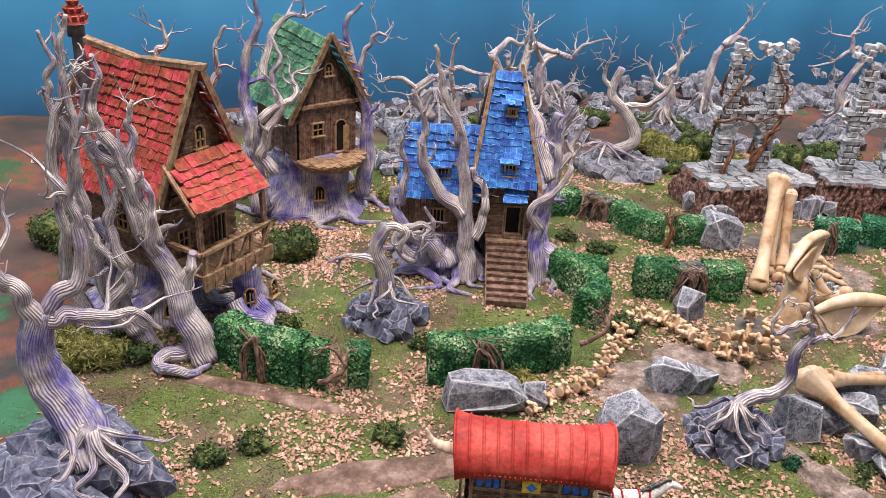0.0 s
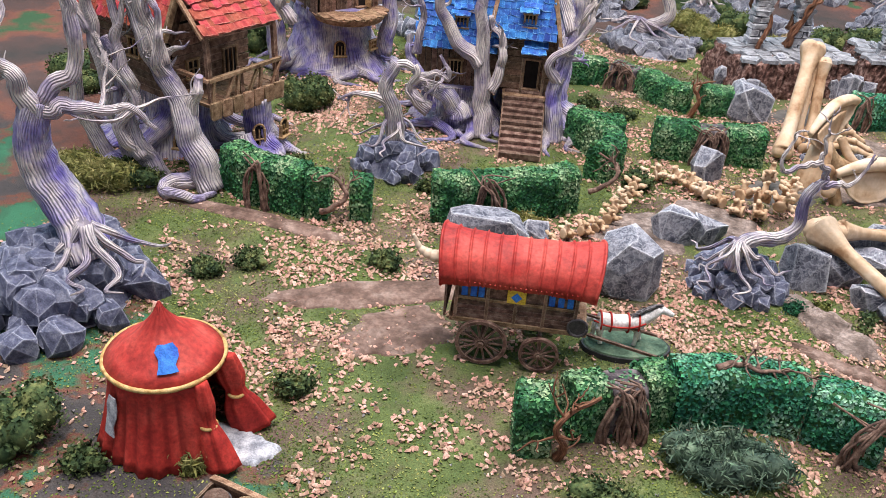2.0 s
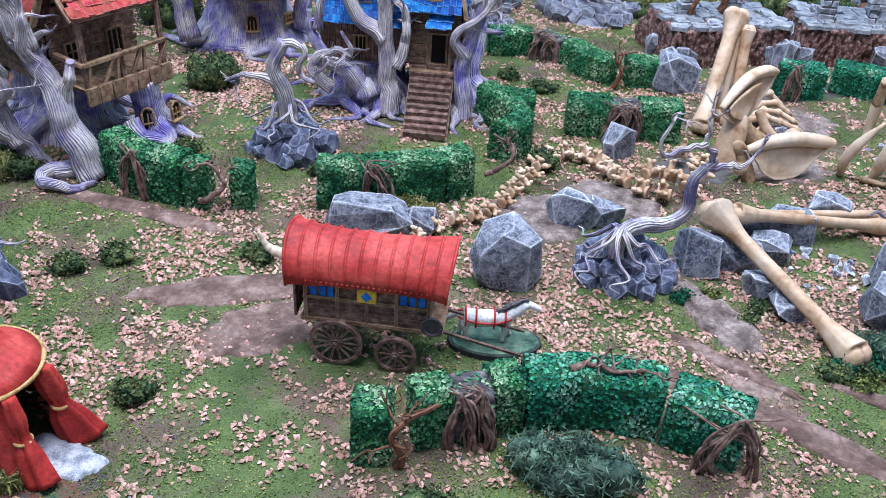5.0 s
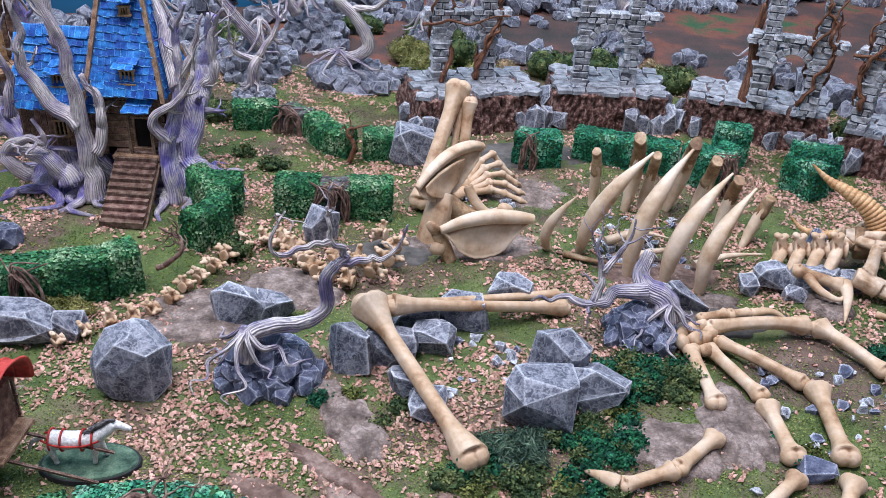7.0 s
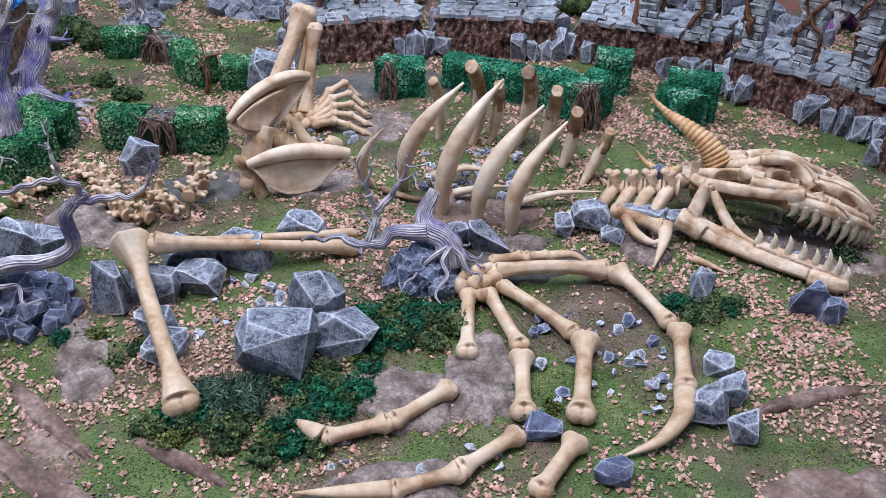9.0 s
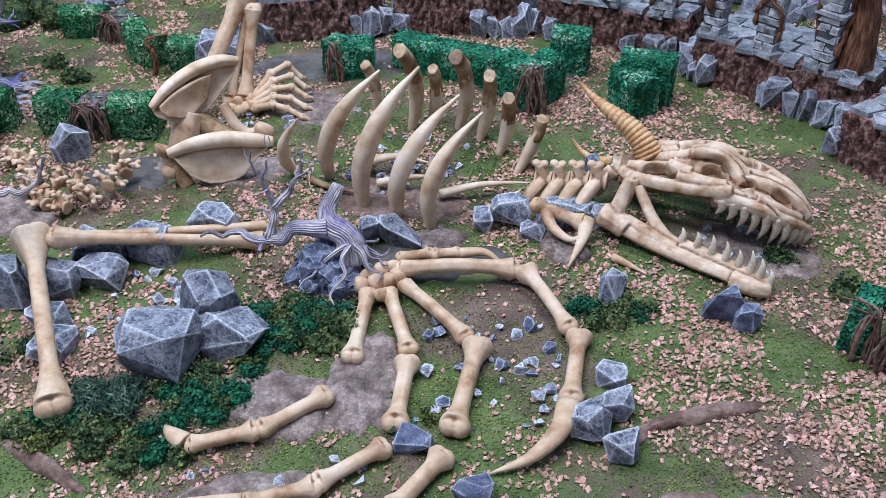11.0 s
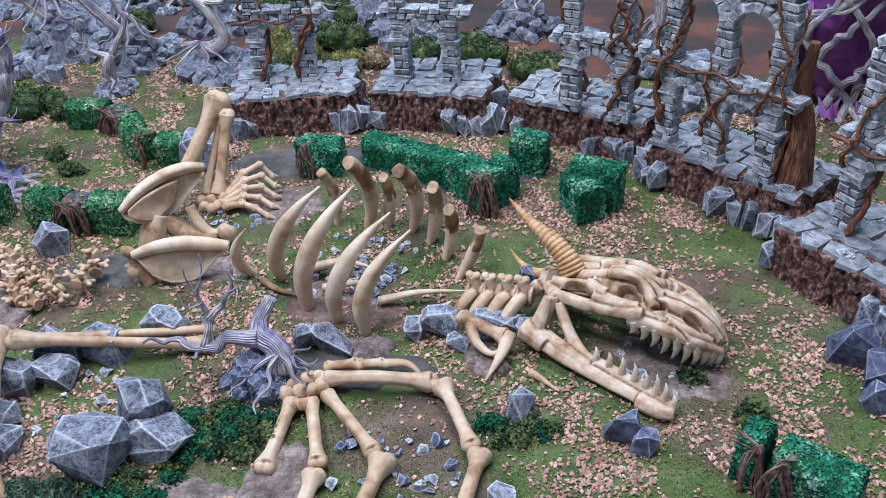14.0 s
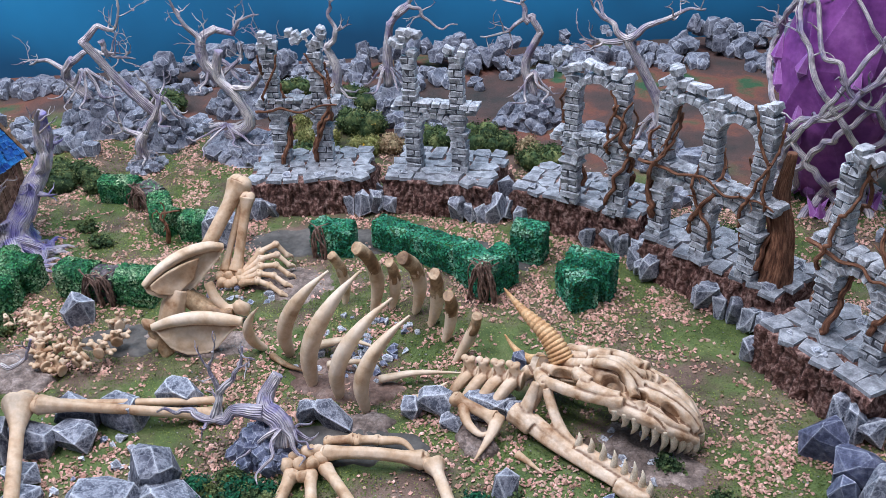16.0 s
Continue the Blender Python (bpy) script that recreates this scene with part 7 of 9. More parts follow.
sol.thickness = 0.0016
bm = bmesh.new()
r = rng_of(5)
for s in (-1, 1):
    for k in range(30):
        blob(bm, (-0.056 + 0.1125 * k / 29, s * 0.0295, 0.077), (0.0007, 0.0007, 0.0007), 1)
tagged(part("roof_stud", bm, M["red_canvas"], wagon), kind="stuff")
bm = bmesh.new()
box(bm, (0, 0, 0.058), (0.092, 0.046, 0.036), bevel=0.001)
part("body", bm, M["plank"], wagon)
for s in (-1, 1):
    y = s * 0.0236
    for j in range(4):
        beam(wagon, (-0.046, y, 0.043 + 0.0042 * j), (0.046, y, 0.043 + 0.0042 * j), 0.0016, 0.0038, PLANK_GREY, "side_board", j % 3)
    for x in (-0.046, -0.022, 0.0, 0.022, 0.046):
        beam(wagon, (x, s * 0.0248, 0.040), (x, s * 0.0252, 0.076), 0.0026, 0.0018, PLANK, "stud", 0, (0, 1, 0))
    for z in (0.040, 0.060, 0.075):
        beam(wagon, (-0.048, s * 0.0246, z), (0.048, s * 0.0246, z), 0.0022, 0.0026, PLANK_LIGHT, "rail", 1)
    for x in (-0.040, -0.033, -0.027, 0.027, 0.034, 0.041):
        bm = bmesh.new()
        box(bm, (x, s * 0.0240, 0.0675), (0.0048, 0.0018, 0.012), bevel=0.0003)
        part("window_pane", bm, M["blue_paint"], wagon, "blue painted window pane")
    bm = bmesh.new()
    box(bm, (0.0, s * 0.0256, 0.0675), (0.0145, 0.0022, 0.014), bevel=0.0006)
    curt = part("curtain", bm, M["yellow_paint"], wagon, "yellow parted curtain")
    bm = bmesh.new()
    disc(bm, (0.0, s * 0.0268, 0.0665), 0.0042, 0.0042, 0.0008, 4, pose(0, 0, 0, 90))
    part("curtain_gap", bm, M["blue_paint"], curt)
bm = bmesh.new()
box(bm, (0.003, 0, 0.038), (0.108, 0.048, 0.0045), bevel=0.0008)
part("chassis", bm, M["plank_light"], wagon)
for x in (-0.0545, 0.0545):
    for k in range(6):
        beam(wagon, (x, -0.021 + 0.0084 * k, 0.040), (x, -0.021 + 0.0084 * k, 0.072), 0.0078, 0.002, PLANK_GREY, "end_board", k % 3, (1, 0, 0)) if x < 0 else None
for x, rad, sp in ((-0.0235, 0.0205, 14), (0.0225, 0.0158, 12)):
    for s in (-1, 1):
        spoked_wheel(wagon, (x, s * 0.0275, rad + 0.001), rad, sp, 0)
    beam(wagon, (x, -0.028, rad), (x, 0.028, rad), 0.003, 0.003, PLANK, "axle", 0)
bm = bmesh.new()
disc(bm, (0.049, -0.025, 0.046), 0.0075, 0.0075, 0.002, 16, pose(0, 0, 0, 90))
tube(bm, [(0.049 + 0.0075 * math.cos(a), -0.0265, 0.046 + 0.0075 * math.sin(a)) for a in np.linspace(0, 6.283, 13)], 0.0011, 0.0011, 6, 26, side=(0, 1, 0))
part("lantern_ring", bm, M["iron"], wagon)
for s in (-1, 1):
    beam(wagon, (0.052, s * 0.014, 0.034), (0.118, s * 0.015, 0.020), 0.0022, 0.0022, PLANK_GREY, "shaft", 0)
ringed_horn(wagon, [(-0.050, -0.006, 0.082), (-0.066, -0.008, 0.083), (-0.078, -0.008, 0.088), (-0.084, -0.008, 0.100)], 0.0055, 700, mat="bone_pale", rings=7)

base = thing("figurine_base", "oval black-rimmed grassy figurine base", "base", (0.2285, 0.559, 0), 5)
bm = bmesh.new()
disc(bm, (0, 0, 0.002), 0.0375, 0.0360, 0.004, 40)
bmesh.ops.scale(bm, vec=(1, 0.56, 1), verts=bm.verts)
part("rim", bm, M["black_rim"], base, "black oval rim")
bm = bmesh.new()
disc(bm, (0, 0, 0.0045), 0.0345, 0.0335, 0.0015, 40)
bmesh.ops.scale(bm, vec=(1, 0.55, 1), verts=bm.verts)
part("turf", bm, M["bush_teal"], base, "dark green turf")
bm = bmesh.new()
for pts, r0, r1 in ([(-0.020, 0, 0.0245), (-0.008, 0, 0.0235), (0.006, 0, 0.024), (0.016, 0, 0.0265)], 0.0072, 0.0066), ([(0.014, 0, 0.027), (0.023, 0, 0.034), (0.028, 0, 0.039)], 0.0055, 0.0034), ([(0.028, 0, 0.0385), (0.034, 0, 0.036), (0.039, 0, 0.0335)], 0.0034, 0.0019), ([(-0.024, 0, 0.027), (-0.032, 0, 0.022), (-0.036, 0, 0.012)], 0.0025, 0.001):
    tube(bm, pts, r0, r1, 12, 10)
for x, y, dx in ((-0.019, 0.0045, -0.003), (-0.019, -0.0045, 0.003), (0.013, 0.0042, 0.004), (0.013, -0.0042, -0.002)):
    tube(bm, [(x, y, 0.022), (x + dx * 0.5, y, 0.014), (x + dx, y, 0.005)], 0.0036, 0.0015, 8, 8)
    blob(bm, (x + dx, y, 0.006), (0.0026, 0.002, 0.0018), 1)
horse = remeshed(new("horse_figurine", to_mesh("horse_figurine", bm, M["horse_white"])), 0.0009, 3)
horse.matrix_world = pose(0.2225, 0.559, 0.001, 0, 0, 5)
tagged(horse, "small white painted toy horse in red harness", "figurine")
harness = thing("harness", "red leather straps round a toy horse", "harness", (0.2225, 0.559, 0.001), 5)
for x, z, rr in ((-0.018, 0.0243, 0.0079), (-0.010, 0.0237, 0.0077), (0.004, 0.0238, 0.0077), (0.012, 0.0250, 0.0077)):
    bm = bmesh.new()
    tube(bm, [(x, rr * math.cos(a), z + rr * math.sin(a)) for a in np.linspace(0, 6.283, 13)], 0.0008, 0.0008, 6, 26, side=(1, 0, 0))
    part("strap", bm, M["red_cloth"], harness)
for s in (-1, 1):
    bm = bmesh.new()
    tube(bm, [(-0.024, s * 0.004, 0.027), (-0.012, s * 0.0076, 0.0245), (0.006, s * 0.0076, 0.0245), (0.017, s * 0.006, 0.028)], 0.0008, 0.0008, 6, 14)
    part("strap", bm, M["red_cloth"], harness)
bm = bmesh.new()
r = rng_of(9)
for k in range(16):
    u = k / 15
    p = Vector((0.013 + 0.016 * u, 0, 0.032 + 0.010 * u))
    tube(bm, [p, p + Vector((-0.005, r.uniform(-0.002, 0.002), 0.001)), p + Vector((-0.010, r.uniform(-0.004, 0.004), -0.003))], 0.0012, 0.0004, 5, 5)
tagged(part("mane", bm, M["iron"], harness, "dark grey mane"), kind="stuff")

# ---- red tent ----
tent = thing("round_tent", "round red cloth tent with a patched conical roof", "tent", (-0.090, 0.410, 0))
bm = bmesh.new()
prof = [(0.0008, 0.103), (0.004, 0.096), (0.008, 0.090), (0.014, 0.083), (0.022, 0.076), (0.031, 0.069), (0.038, 0.0635)]
prev = None
for i, (rr, z) in enumerate(prof):
    row = []
    for k in range(96):
        a = 2 * math.pi * k / 96
        pleat = 1 + 0.05 * max(0, 1 - i / 5) * math.cos(16 * a)
        row.append(bm.verts.new((rr * pleat * math.cos(a), rr * pleat * math.sin(a), z + 0.0004 * math.cos(5 * a))))
    if prev:
        for k in range(96):
            bm.faces.new((prev[k], row[k], row[(k + 1) % 96], prev[(k + 1) % 96])).smooth = True
    prev = row
roof = part("roof", bm, M["red_canvas"], tent, "pleated red conical roof")
sol = roof.modifiers.new("thickness", "SOLIDIFY")
sol.thickness = 0.001
bm = bmesh.new()
tube(bm, [(0.0385 * math.cos(a), 0.0385 * math.sin(a), 0.0628) for a in np.linspace(0, 6.2832, 41)], 0.0014, 0.0014, 8, 120, 0.15, 0.3, side=(0, 0, 1))
part("rim", bm, M["gold"], tent, "twisted gold rim cord")
bm = bmesh.new()
prev = None
N = 120
a0, a1 = math.radians(8), math.radians(8 + 318)
for i in range(9):
    u = i / 8
    row = []
    for k in range(N + 1):
        a = a0 + (a1 - a0) * k / N
        rr = 0.0355 + 0.0125 * u ** 1.6 + 0.0012 * (0.4 + u) * math.sin(26 * a) + 0.0012 * math.sin(7 * a) * u
        edge = min(k, N - k) / 10
        rr += 0.007 * max(0, 1 - edge) * max(0, 1 - abs(u - 0.45) * 1.2)
        row.append(bm.verts.new((rr * math.cos(a), rr * math.sin(a), 0.0625 * (1 - u) + 0.0008 * math.sin(9 * a) * (u > 0.99))))
    if prev:
        for k in range(N):
            bm.faces.new((prev[k], row[k], row[k + 1], prev[k + 1])).smooth = True
    prev = row
cloth = part("wall_cloth", bm, M["red_cloth"], tent, "hanging red cloth wall")
sol = cloth.modifiers.new("thickness", "SOLIDIFY")
sol.thickness = 0.0012
for s, a in ((1, math.radians(10)), (-1, math.radians(-36))):
    bm = bmesh.new()
    c = Vector((0.040 * math.cos(a), 0.040 * math.sin(a), 0))
    d = Vector((math.cos(a), math.sin(a), 0))
    tube(bm, [c * 0.93 + Vector((0, 0, 0.061)), c + d * 0.001 + Vector((0, 0, 0.045)), c + d * 0.004 + Vector((0, 0, 0.030)), c + d * 0.009 + Vector((0, 0, 0.014)), c + d * 0.015 + Vector((0, 0, 0.0))], 0.0062, 0.0135, 26, 18, 0.16, seed=71 + s,
         swell=lambda u: 1 - 0.40 * math.exp(-((u - 0.45) / 0.14) ** 2), flat=0.62, side=(d.y, -d.x, 0))
    cur = part("curtain", bm, M["red_cloth"], tent, "tied-back red door curtain")
    bm = bmesh.new()
    tube(bm, [c + d * 0.004 + Vector((0.0052 * math.cos(b), 0.0052 * math.sin(b), 0.030)) for b in np.linspace(0, 6.283, 11)], 0.0012, 0.0012, 6, 20, side=(0, 0, 1))
    part("tie", bm, M["gold"], cur)


def patch(name, mat, a, r0, z0, r1, z1, half, label):
    """A ragged patch sewn on the cloth."""
    rr = rng_of(31)
    bm = bmesh.new()
    rows = []
    for i in range(5):
        u = i / 4
        row = []
        for k in range(5):
            b = a + half * (k / 2 - 1) * (1 + rr.uniform(-0.3, 0.3)) * (r0 / (r0 + (r1 - r0) * u))
            q = r0 + (r1 - r0) * u + 0.0014
            row.append(bm.verts.new((q * math.cos(b), q * math.sin(b), z0 + (z1 - z0) * u + 0.0012 + rr.uniform(-0.0003, 0.0003))))
        rows.append(row)
    for i in range(4):
        for k in range(4):
            bm.faces.new((rows[i][k], rows[i + 1][k], rows[i + 1][k + 1], rows[i][k + 1]))
    ob = part(name, bm, M[mat], tent, label)
    s = ob.modifiers.new("thickness", "SOLIDIFY")
    s.thickness = 0.0008


patch("patch", "blue_paint", math.radians(-64), 0.016, 0.0812, 0.031, 0.0695, 0.36, "blue sewn patch")
patch("patch", "white_cloth", math.radians(-126), 0.0385, 0.048, 0.044, 0.020, 0.12, "torn white patch")
mat_ob = mound((-0.048, 0.398, 0.001), 0.030, 0.020, 0.003, 41, "white_cloth", "ground_sheet", "ragged pale grey cloth lying in the tent doorway")
tagged(mat_ob, category="cloth")

# ---- supply cart ----
cart = thing("supply_cart", "open wooden handcart loaded with barrels and crates", "cart", (-0.010, 0.308, 0), -20)
for s in (-1, 1):
    for j in range(2):
        beam(cart, (-0.034, s * 0.019, 0.020 + 0.0075 * j), (0.034, s * 0.019, 0.020 + 0.0075 * j), 0.0022, 0.007, PLANK, "side_board", j)
    beam(cart, (-0.036, s * 0.0195, 0.032), (0.036, s * 0.0195, 0.032), 0.004, 0.003, PLANK_LIGHT, "rail", 1)
    beam(cart, (0.034, s * 0.012, 0.016), (0.075, s * 0.010, 0.010), 0.003, 0.003, PLANK, "handle", 0)
    spoked_wheel(cart, (-0.004, s * 0.0225, 0.0135), 0.0135, 10, 3)
for x in (-0.034, 0.034):
    for j in range(2):
        beam(cart, (x, -0.019, 0.020 + 0.0075 * j), (x, 0.019, 0.020 + 0.0075 * j), 0.0022, 0.007, PLANK, "end_board", j)
for k in range(5):
    beam(cart, (-0.034, -0.016 + 0.008 * k, 0.015), (0.034, -0.016 + 0.008 * k, 0.015), 0.0076, 0.003, PLANK, "floor_board", k % 3)


def barrel(at, r, h, seed, mat="plank_grey", name="barrel", label="small wooden barrel with iron hoops", tilt=(0, 0, 0)):
    ob = thing(name, label, "barrel", at, group="cart load")
    ob.matrix_world = pose(*at, *tilt)
    bm = bmesh.new()
    tube(bm, [(0, 0, 0), (0, 0, h * 0.5), (0, 0, h)], r, r, 18, 10, 0.0, swell=lambda u: 0.82 + 0.3 * math.sin(u * math.pi))
    part("body", bm, M[mat], ob)
    for z in (0.2, 0.8):
        bm = bmesh.new()
        tube(bm, [(r * 1.0 * math.cos(a), r * 1.0 * math.sin(a), h * z) for a in np.linspace(0, 6.283, 13)], 0.0007, 0.0007, 5, 26, side=(0, 0, 1))
        part("hoop", bm, M["iron"], ob)


CL = cart.matrix_basis
for k, (x, y, rr, mat, tilt) in enumerate([(-0.022, 0.006, 0.0085, "plank_grey", (0, 0, 0)), (-0.004, 0.009, 0.0085, "plank_light", (0, 0, 0)), (0.009, -0.008, 0.008, "plank_light", (0, 0, 0)), (0.022, -0.004, 0.0075, "blue_paint", (0, 0, 0)), (-0.022, -0.010, 0.007, "plank", (0, 0, 0))]):
    p = CL @ Vector((x, y, 0.0165))
    barrel(p, rr, 0.019, k, mat, "barrel", "small blue barrel in the cart" if mat == "blue_paint" else "small wooden barrel with iron hoops in the cart")
p = CL @ Vector((-0.006, -0.009, 0.0165))
bm = bmesh.new()
box(bm, (0, 0, 0.006), (0.012, 0.012, 0.012), bevel=0.0008)
crate = thing("crate", "square wooden crate in the cart", "crate", p, -20)
part("box", bm, M["plank"], crate)
for s in (-1, 1):
    beam(crate, (-0.006, s * 0.005, 0.0125), (0.006, s * 0.005, 0.0125), 0.003, 0.0012, PLANK_LIGHT, "slat", 0)
bm = bmesh.new()
for k, q in enumerate([(0.014, 0.010, 0.030), (0.019, 0.012, 0.031), (0.016, 0.006, 0.031)]):
    blob(bm, (0, 0.004 * k, 0), (0.0032, 0.0032, 0.003), 2)
sack = new("apple_pile", to_mesh("apple_pile", bm, M["red_canvas"]))
sack.matrix_world = Matrix.Translation(CL @ Vector((0.012, 0.006, 0.019)))
tagged(sack, "small heap of red fruit in the cart", "fruit")

# ---- ruined arcade ----
STONE = []
for k in range(6):
    r = rng_of(800 + k)
    bm = bmesh.new()
    box(bm, (0, 0, 0), (1, 1, 1), bevel=0.12)
    for v in bm.verts:
        v.co += Vector([r.uniform(-0.09, 0.09) for _ in range(3)])
    STONE.append(to_mesh("stone", bm, M["stone"]))
SLAB = []
for k in range(5):
    r = rng_of(820 + k)
    bm = bmesh.new()
    n = r.choice((4, 4, 5))
    ring = [(0.64 * math.cos(a) * r.uniform(0.88, 1.1), 0.64 * math.sin(a) * r.uniform(0.88, 1.1)) for a in [2 * math.pi * (i + 0.5 + r.uniform(-0.12, 0.12)) / n for i in range(n)]]
    lo = [bm.verts.new((x, y, -0.5)) for x, y in ring]
    hi = [bm.verts.new((x * 0.94, y * 0.94, 0.5)) for x, y in ring]
    bm.faces.new(hi)
    for i in range(n):
        bm.faces.new((lo[i], lo[(i + 1) % n], hi[(i + 1) % n], hi[i]))
    SLAB.append(to_mesh("paving_slab", bm, M["paving"]))


def block(parent, c, size, r, turn=0.0, tilt=0.0, name="stone"):
    m = Matrix.Translation(c) @ Matrix.Rotation(turn, 4, "Y") @ pose(0, 0, 0, r.uniform(-3, 3), r.uniform(-3, 3) + tilt, r.uniform(-5, 5)) @ Matrix.Diagonal((*[s * r.uniform(0.92, 1.08) for s in size], 1))
    return piece(name, r.choice(STONE), parent, m)


def pillar(parent, x, z0, z1, w, d, r, lean=0.0):
    """Courses of rough stones, one or two to a course."""
    n = max(2, round((z1 - z0) / 0.0092))
    h = (z1 - z0) / n
    for k in range(n):
        z = z0 + (k + 0.5) * h
        cx = x + lean * (z - z0)
        if k % 2:
            block(parent, (cx, 0, z), (w * 1.02, d, h * 0.96), r)
        else:
            s = r.uniform(0.40, 0.60)
            block(parent, (cx - w / 2 + w * s / 2, 0, z), (w * s * 0.97, d, h * 0.96), r)
            block(parent, (cx + w / 2 - w * (1 - s) / 2, 0, z), (w * (1 - s) * 0.97, d, h * 0.96), r)


def arch(parent, x, z, span, rise, d, r, n=9, thick=0.010):
    for k in range(n):
        a = math.pi * (k + 0.5) / n
        c = (x + math.cos(a) * (span / 2 + thick / 2), 0, z + math.sin(a) * (rise + thick / 2))
        block(parent, c, (thick, d * 1.04, math.pi * (span / 2 + thick / 2) / n * 1.0), r, -a)


def ruin(at, turn, gap, label, seed, uppers, extra=(), upper_arch=False, bays=1, shelf=0.088, pw=0.023, vines=5, trunk=None):
    """Two storeys of broken arches. uppers: the top of each upper pillar above the paving."""
    r = rng_of(seed)
    ob = thing("ruined_arch", label, "ruin", at, turn, group="ruined arcade")
    d = 0.018
    xs = [(i - bays / 2) * (gap + pw) for i in range(bays + 1)]
    spring = shelf - gap / 2 - 0.012
    for x in xs:
        pillar(ob, x, -0.002, spring, pw, d, r)
        block(ob, (x, 0, spring + 0.001), (pw * 1.2, d * 1.15, 0.005), r)
    for a, b in zip(xs, xs[1:]):
        arch(ob, (a + b) / 2, spring, gap, gap / 2, d, r, 9)
    for x in xs:
        for k in range(3):
            block(ob, (x, 0, spring + 0.008 + 0.0085 * k), (pw * (0.75 + 0.12 * k), d * 0.96, 0.0085), r)
    x0, x1 = xs[0] - pw * 1.15, xs[-1] + pw * 1.15
    n = round((x1 - x0) / 0.013)
    for j, dz in enumerate((0.0, 0.0075)):
        for k in range(n):
            w = (x1 - x0) / n
            block(ob, (x0 + (k + 0.5 + (0.25 if j else -0.1)) * w, 0, shelf + dz), (w * 0.97, d * (1.0 + 0.16 * j), 0.0072), r)
    for x, top in zip(xs, uppers):
        if top > shelf + 0.02:
            pillar(ob, x, shelf + 0.011, top, pw * 0.85, d * 0.9, r)
            for k in range(4):
                block(ob, (x + r.uniform(-0.011, 0.011), r.uniform(-0.003, 0.003), top + r.uniform(0.001, 0.010)), (0.011, 0.013, 0.009), r, r.uniform(-0.5, 0.5))
    if upper_arch:
        for a, b, top in zip(xs, xs[1:], uppers):
            arch(ob, (a + b) / 2, top - gap / 2 - 0.004, gap * 1.12, gap / 2, d * 0.9, r, 9)
            for k in range(5):
                block(ob, (a + (b - a) * (k + 0.5) / 5, 0, top + 0.010 + r.uniform(0, 0.006)), (0.012, 0.014, 0.009), r, r.uniform(-0.4, 0.4))
    for x, top in zip(xs, uppers):
        for c, size in (((x, 0, spring / 2), (pw * 0.86, d * 0.86, spring)), ((x, 0, (shelf + top) / 2), (pw * 0.70, d * 0.76, top - shelf))):
            core = bmesh.new()
            box(core, c, size)
            part("core", core, M["mortar"], ob)
    core = bmesh.new()
    box(core, ((xs[0] + xs[-1]) / 2, 0, shelf + 0.003), (xs[-1] - xs[0] + pw * 1.9, d * 0.84, 0.012))
    part("core", core, M["mortar"], ob)
    for x, z in extra:
        for k in range(5):
            block(ob, (x + r.uniform(-0.012, 0.012), r.uniform(-0.003, 0.003), z + r.uniform(-0.006, 0.010)), (0.011, 0.014, 0.009), r, r.uniform(-0.6, 0.6))
    tops = list(zip(xs, uppers))
    for k in range(vines):
        x, top = tops[k % len(tops)] if k < len(tops) else r.choice(tops)
        z0, z1 = r.uniform(-0.004, 0.04), top * r.uniform(0.7, 1.05)
        a, turns = r.uniform(0, 6.28), r.choice((-1, 1)) * r.uniform(0.35, 0.8)
        n = max(5, int((z1 - z0) / 0.014))
        pts = []
        for j in range(n + 1):
            z = z0 + (z1 - z0) * j / n
            b = a + turns * 6.283 * j / n + r.uniform(-0.3, 0.3)
            c, e = math.cos(b), math.sin(b)
            grow = 0.60 / max(abs(c), abs(e))
            out = 1.3 if -0.006 < z - shelf < 0.018 else 1.0
            pts.append((x + c * pw * grow, e * d * grow * out * 1.1, z))
        limb(ob, pts, r.uniform(0.0026, 0.0044), 0.0014, "bark_brown", 3, seed * 17 + k, "vine", 8, 0.12, 0.014, 0.05, 0.7, depth=1)
    for k in range(1 if vines > 6 else 0):
        zz = r.choice((shelf + 0.008, shelf - 0.002))
        pts = [(x0 + (x1 - x0) * j / 6, -d * 0.66 - r.uniform(0, 0.002), zz + r.uniform(-0.006, 0.006)) for j in range(7)]
        limb(ob, pts, 0.0024, 0.0012, "bark_brown", 3, seed * 19 + k, "vine", 8, 0.12, 0.014, 0.0, 0.7, depth=1)
    if trunk:
        x, y, h, rad = trunk
        bm = bmesh.new()
        tube(bm, [(x, y, -0.058), (x + 0.004, y, h * 0.3), (x - 0.004, y, h * 0.65), (x, y, h)], rad, rad * 0.25, 20, 26, 0.13, 0.2, seed=seed, swell=lambda u: 1 + 0.5 * (1 - u) ** 4)
        part("tree_trunk", bm, M["bark_brown"], ob, "brown tree trunk grown against the arch")
    return ob


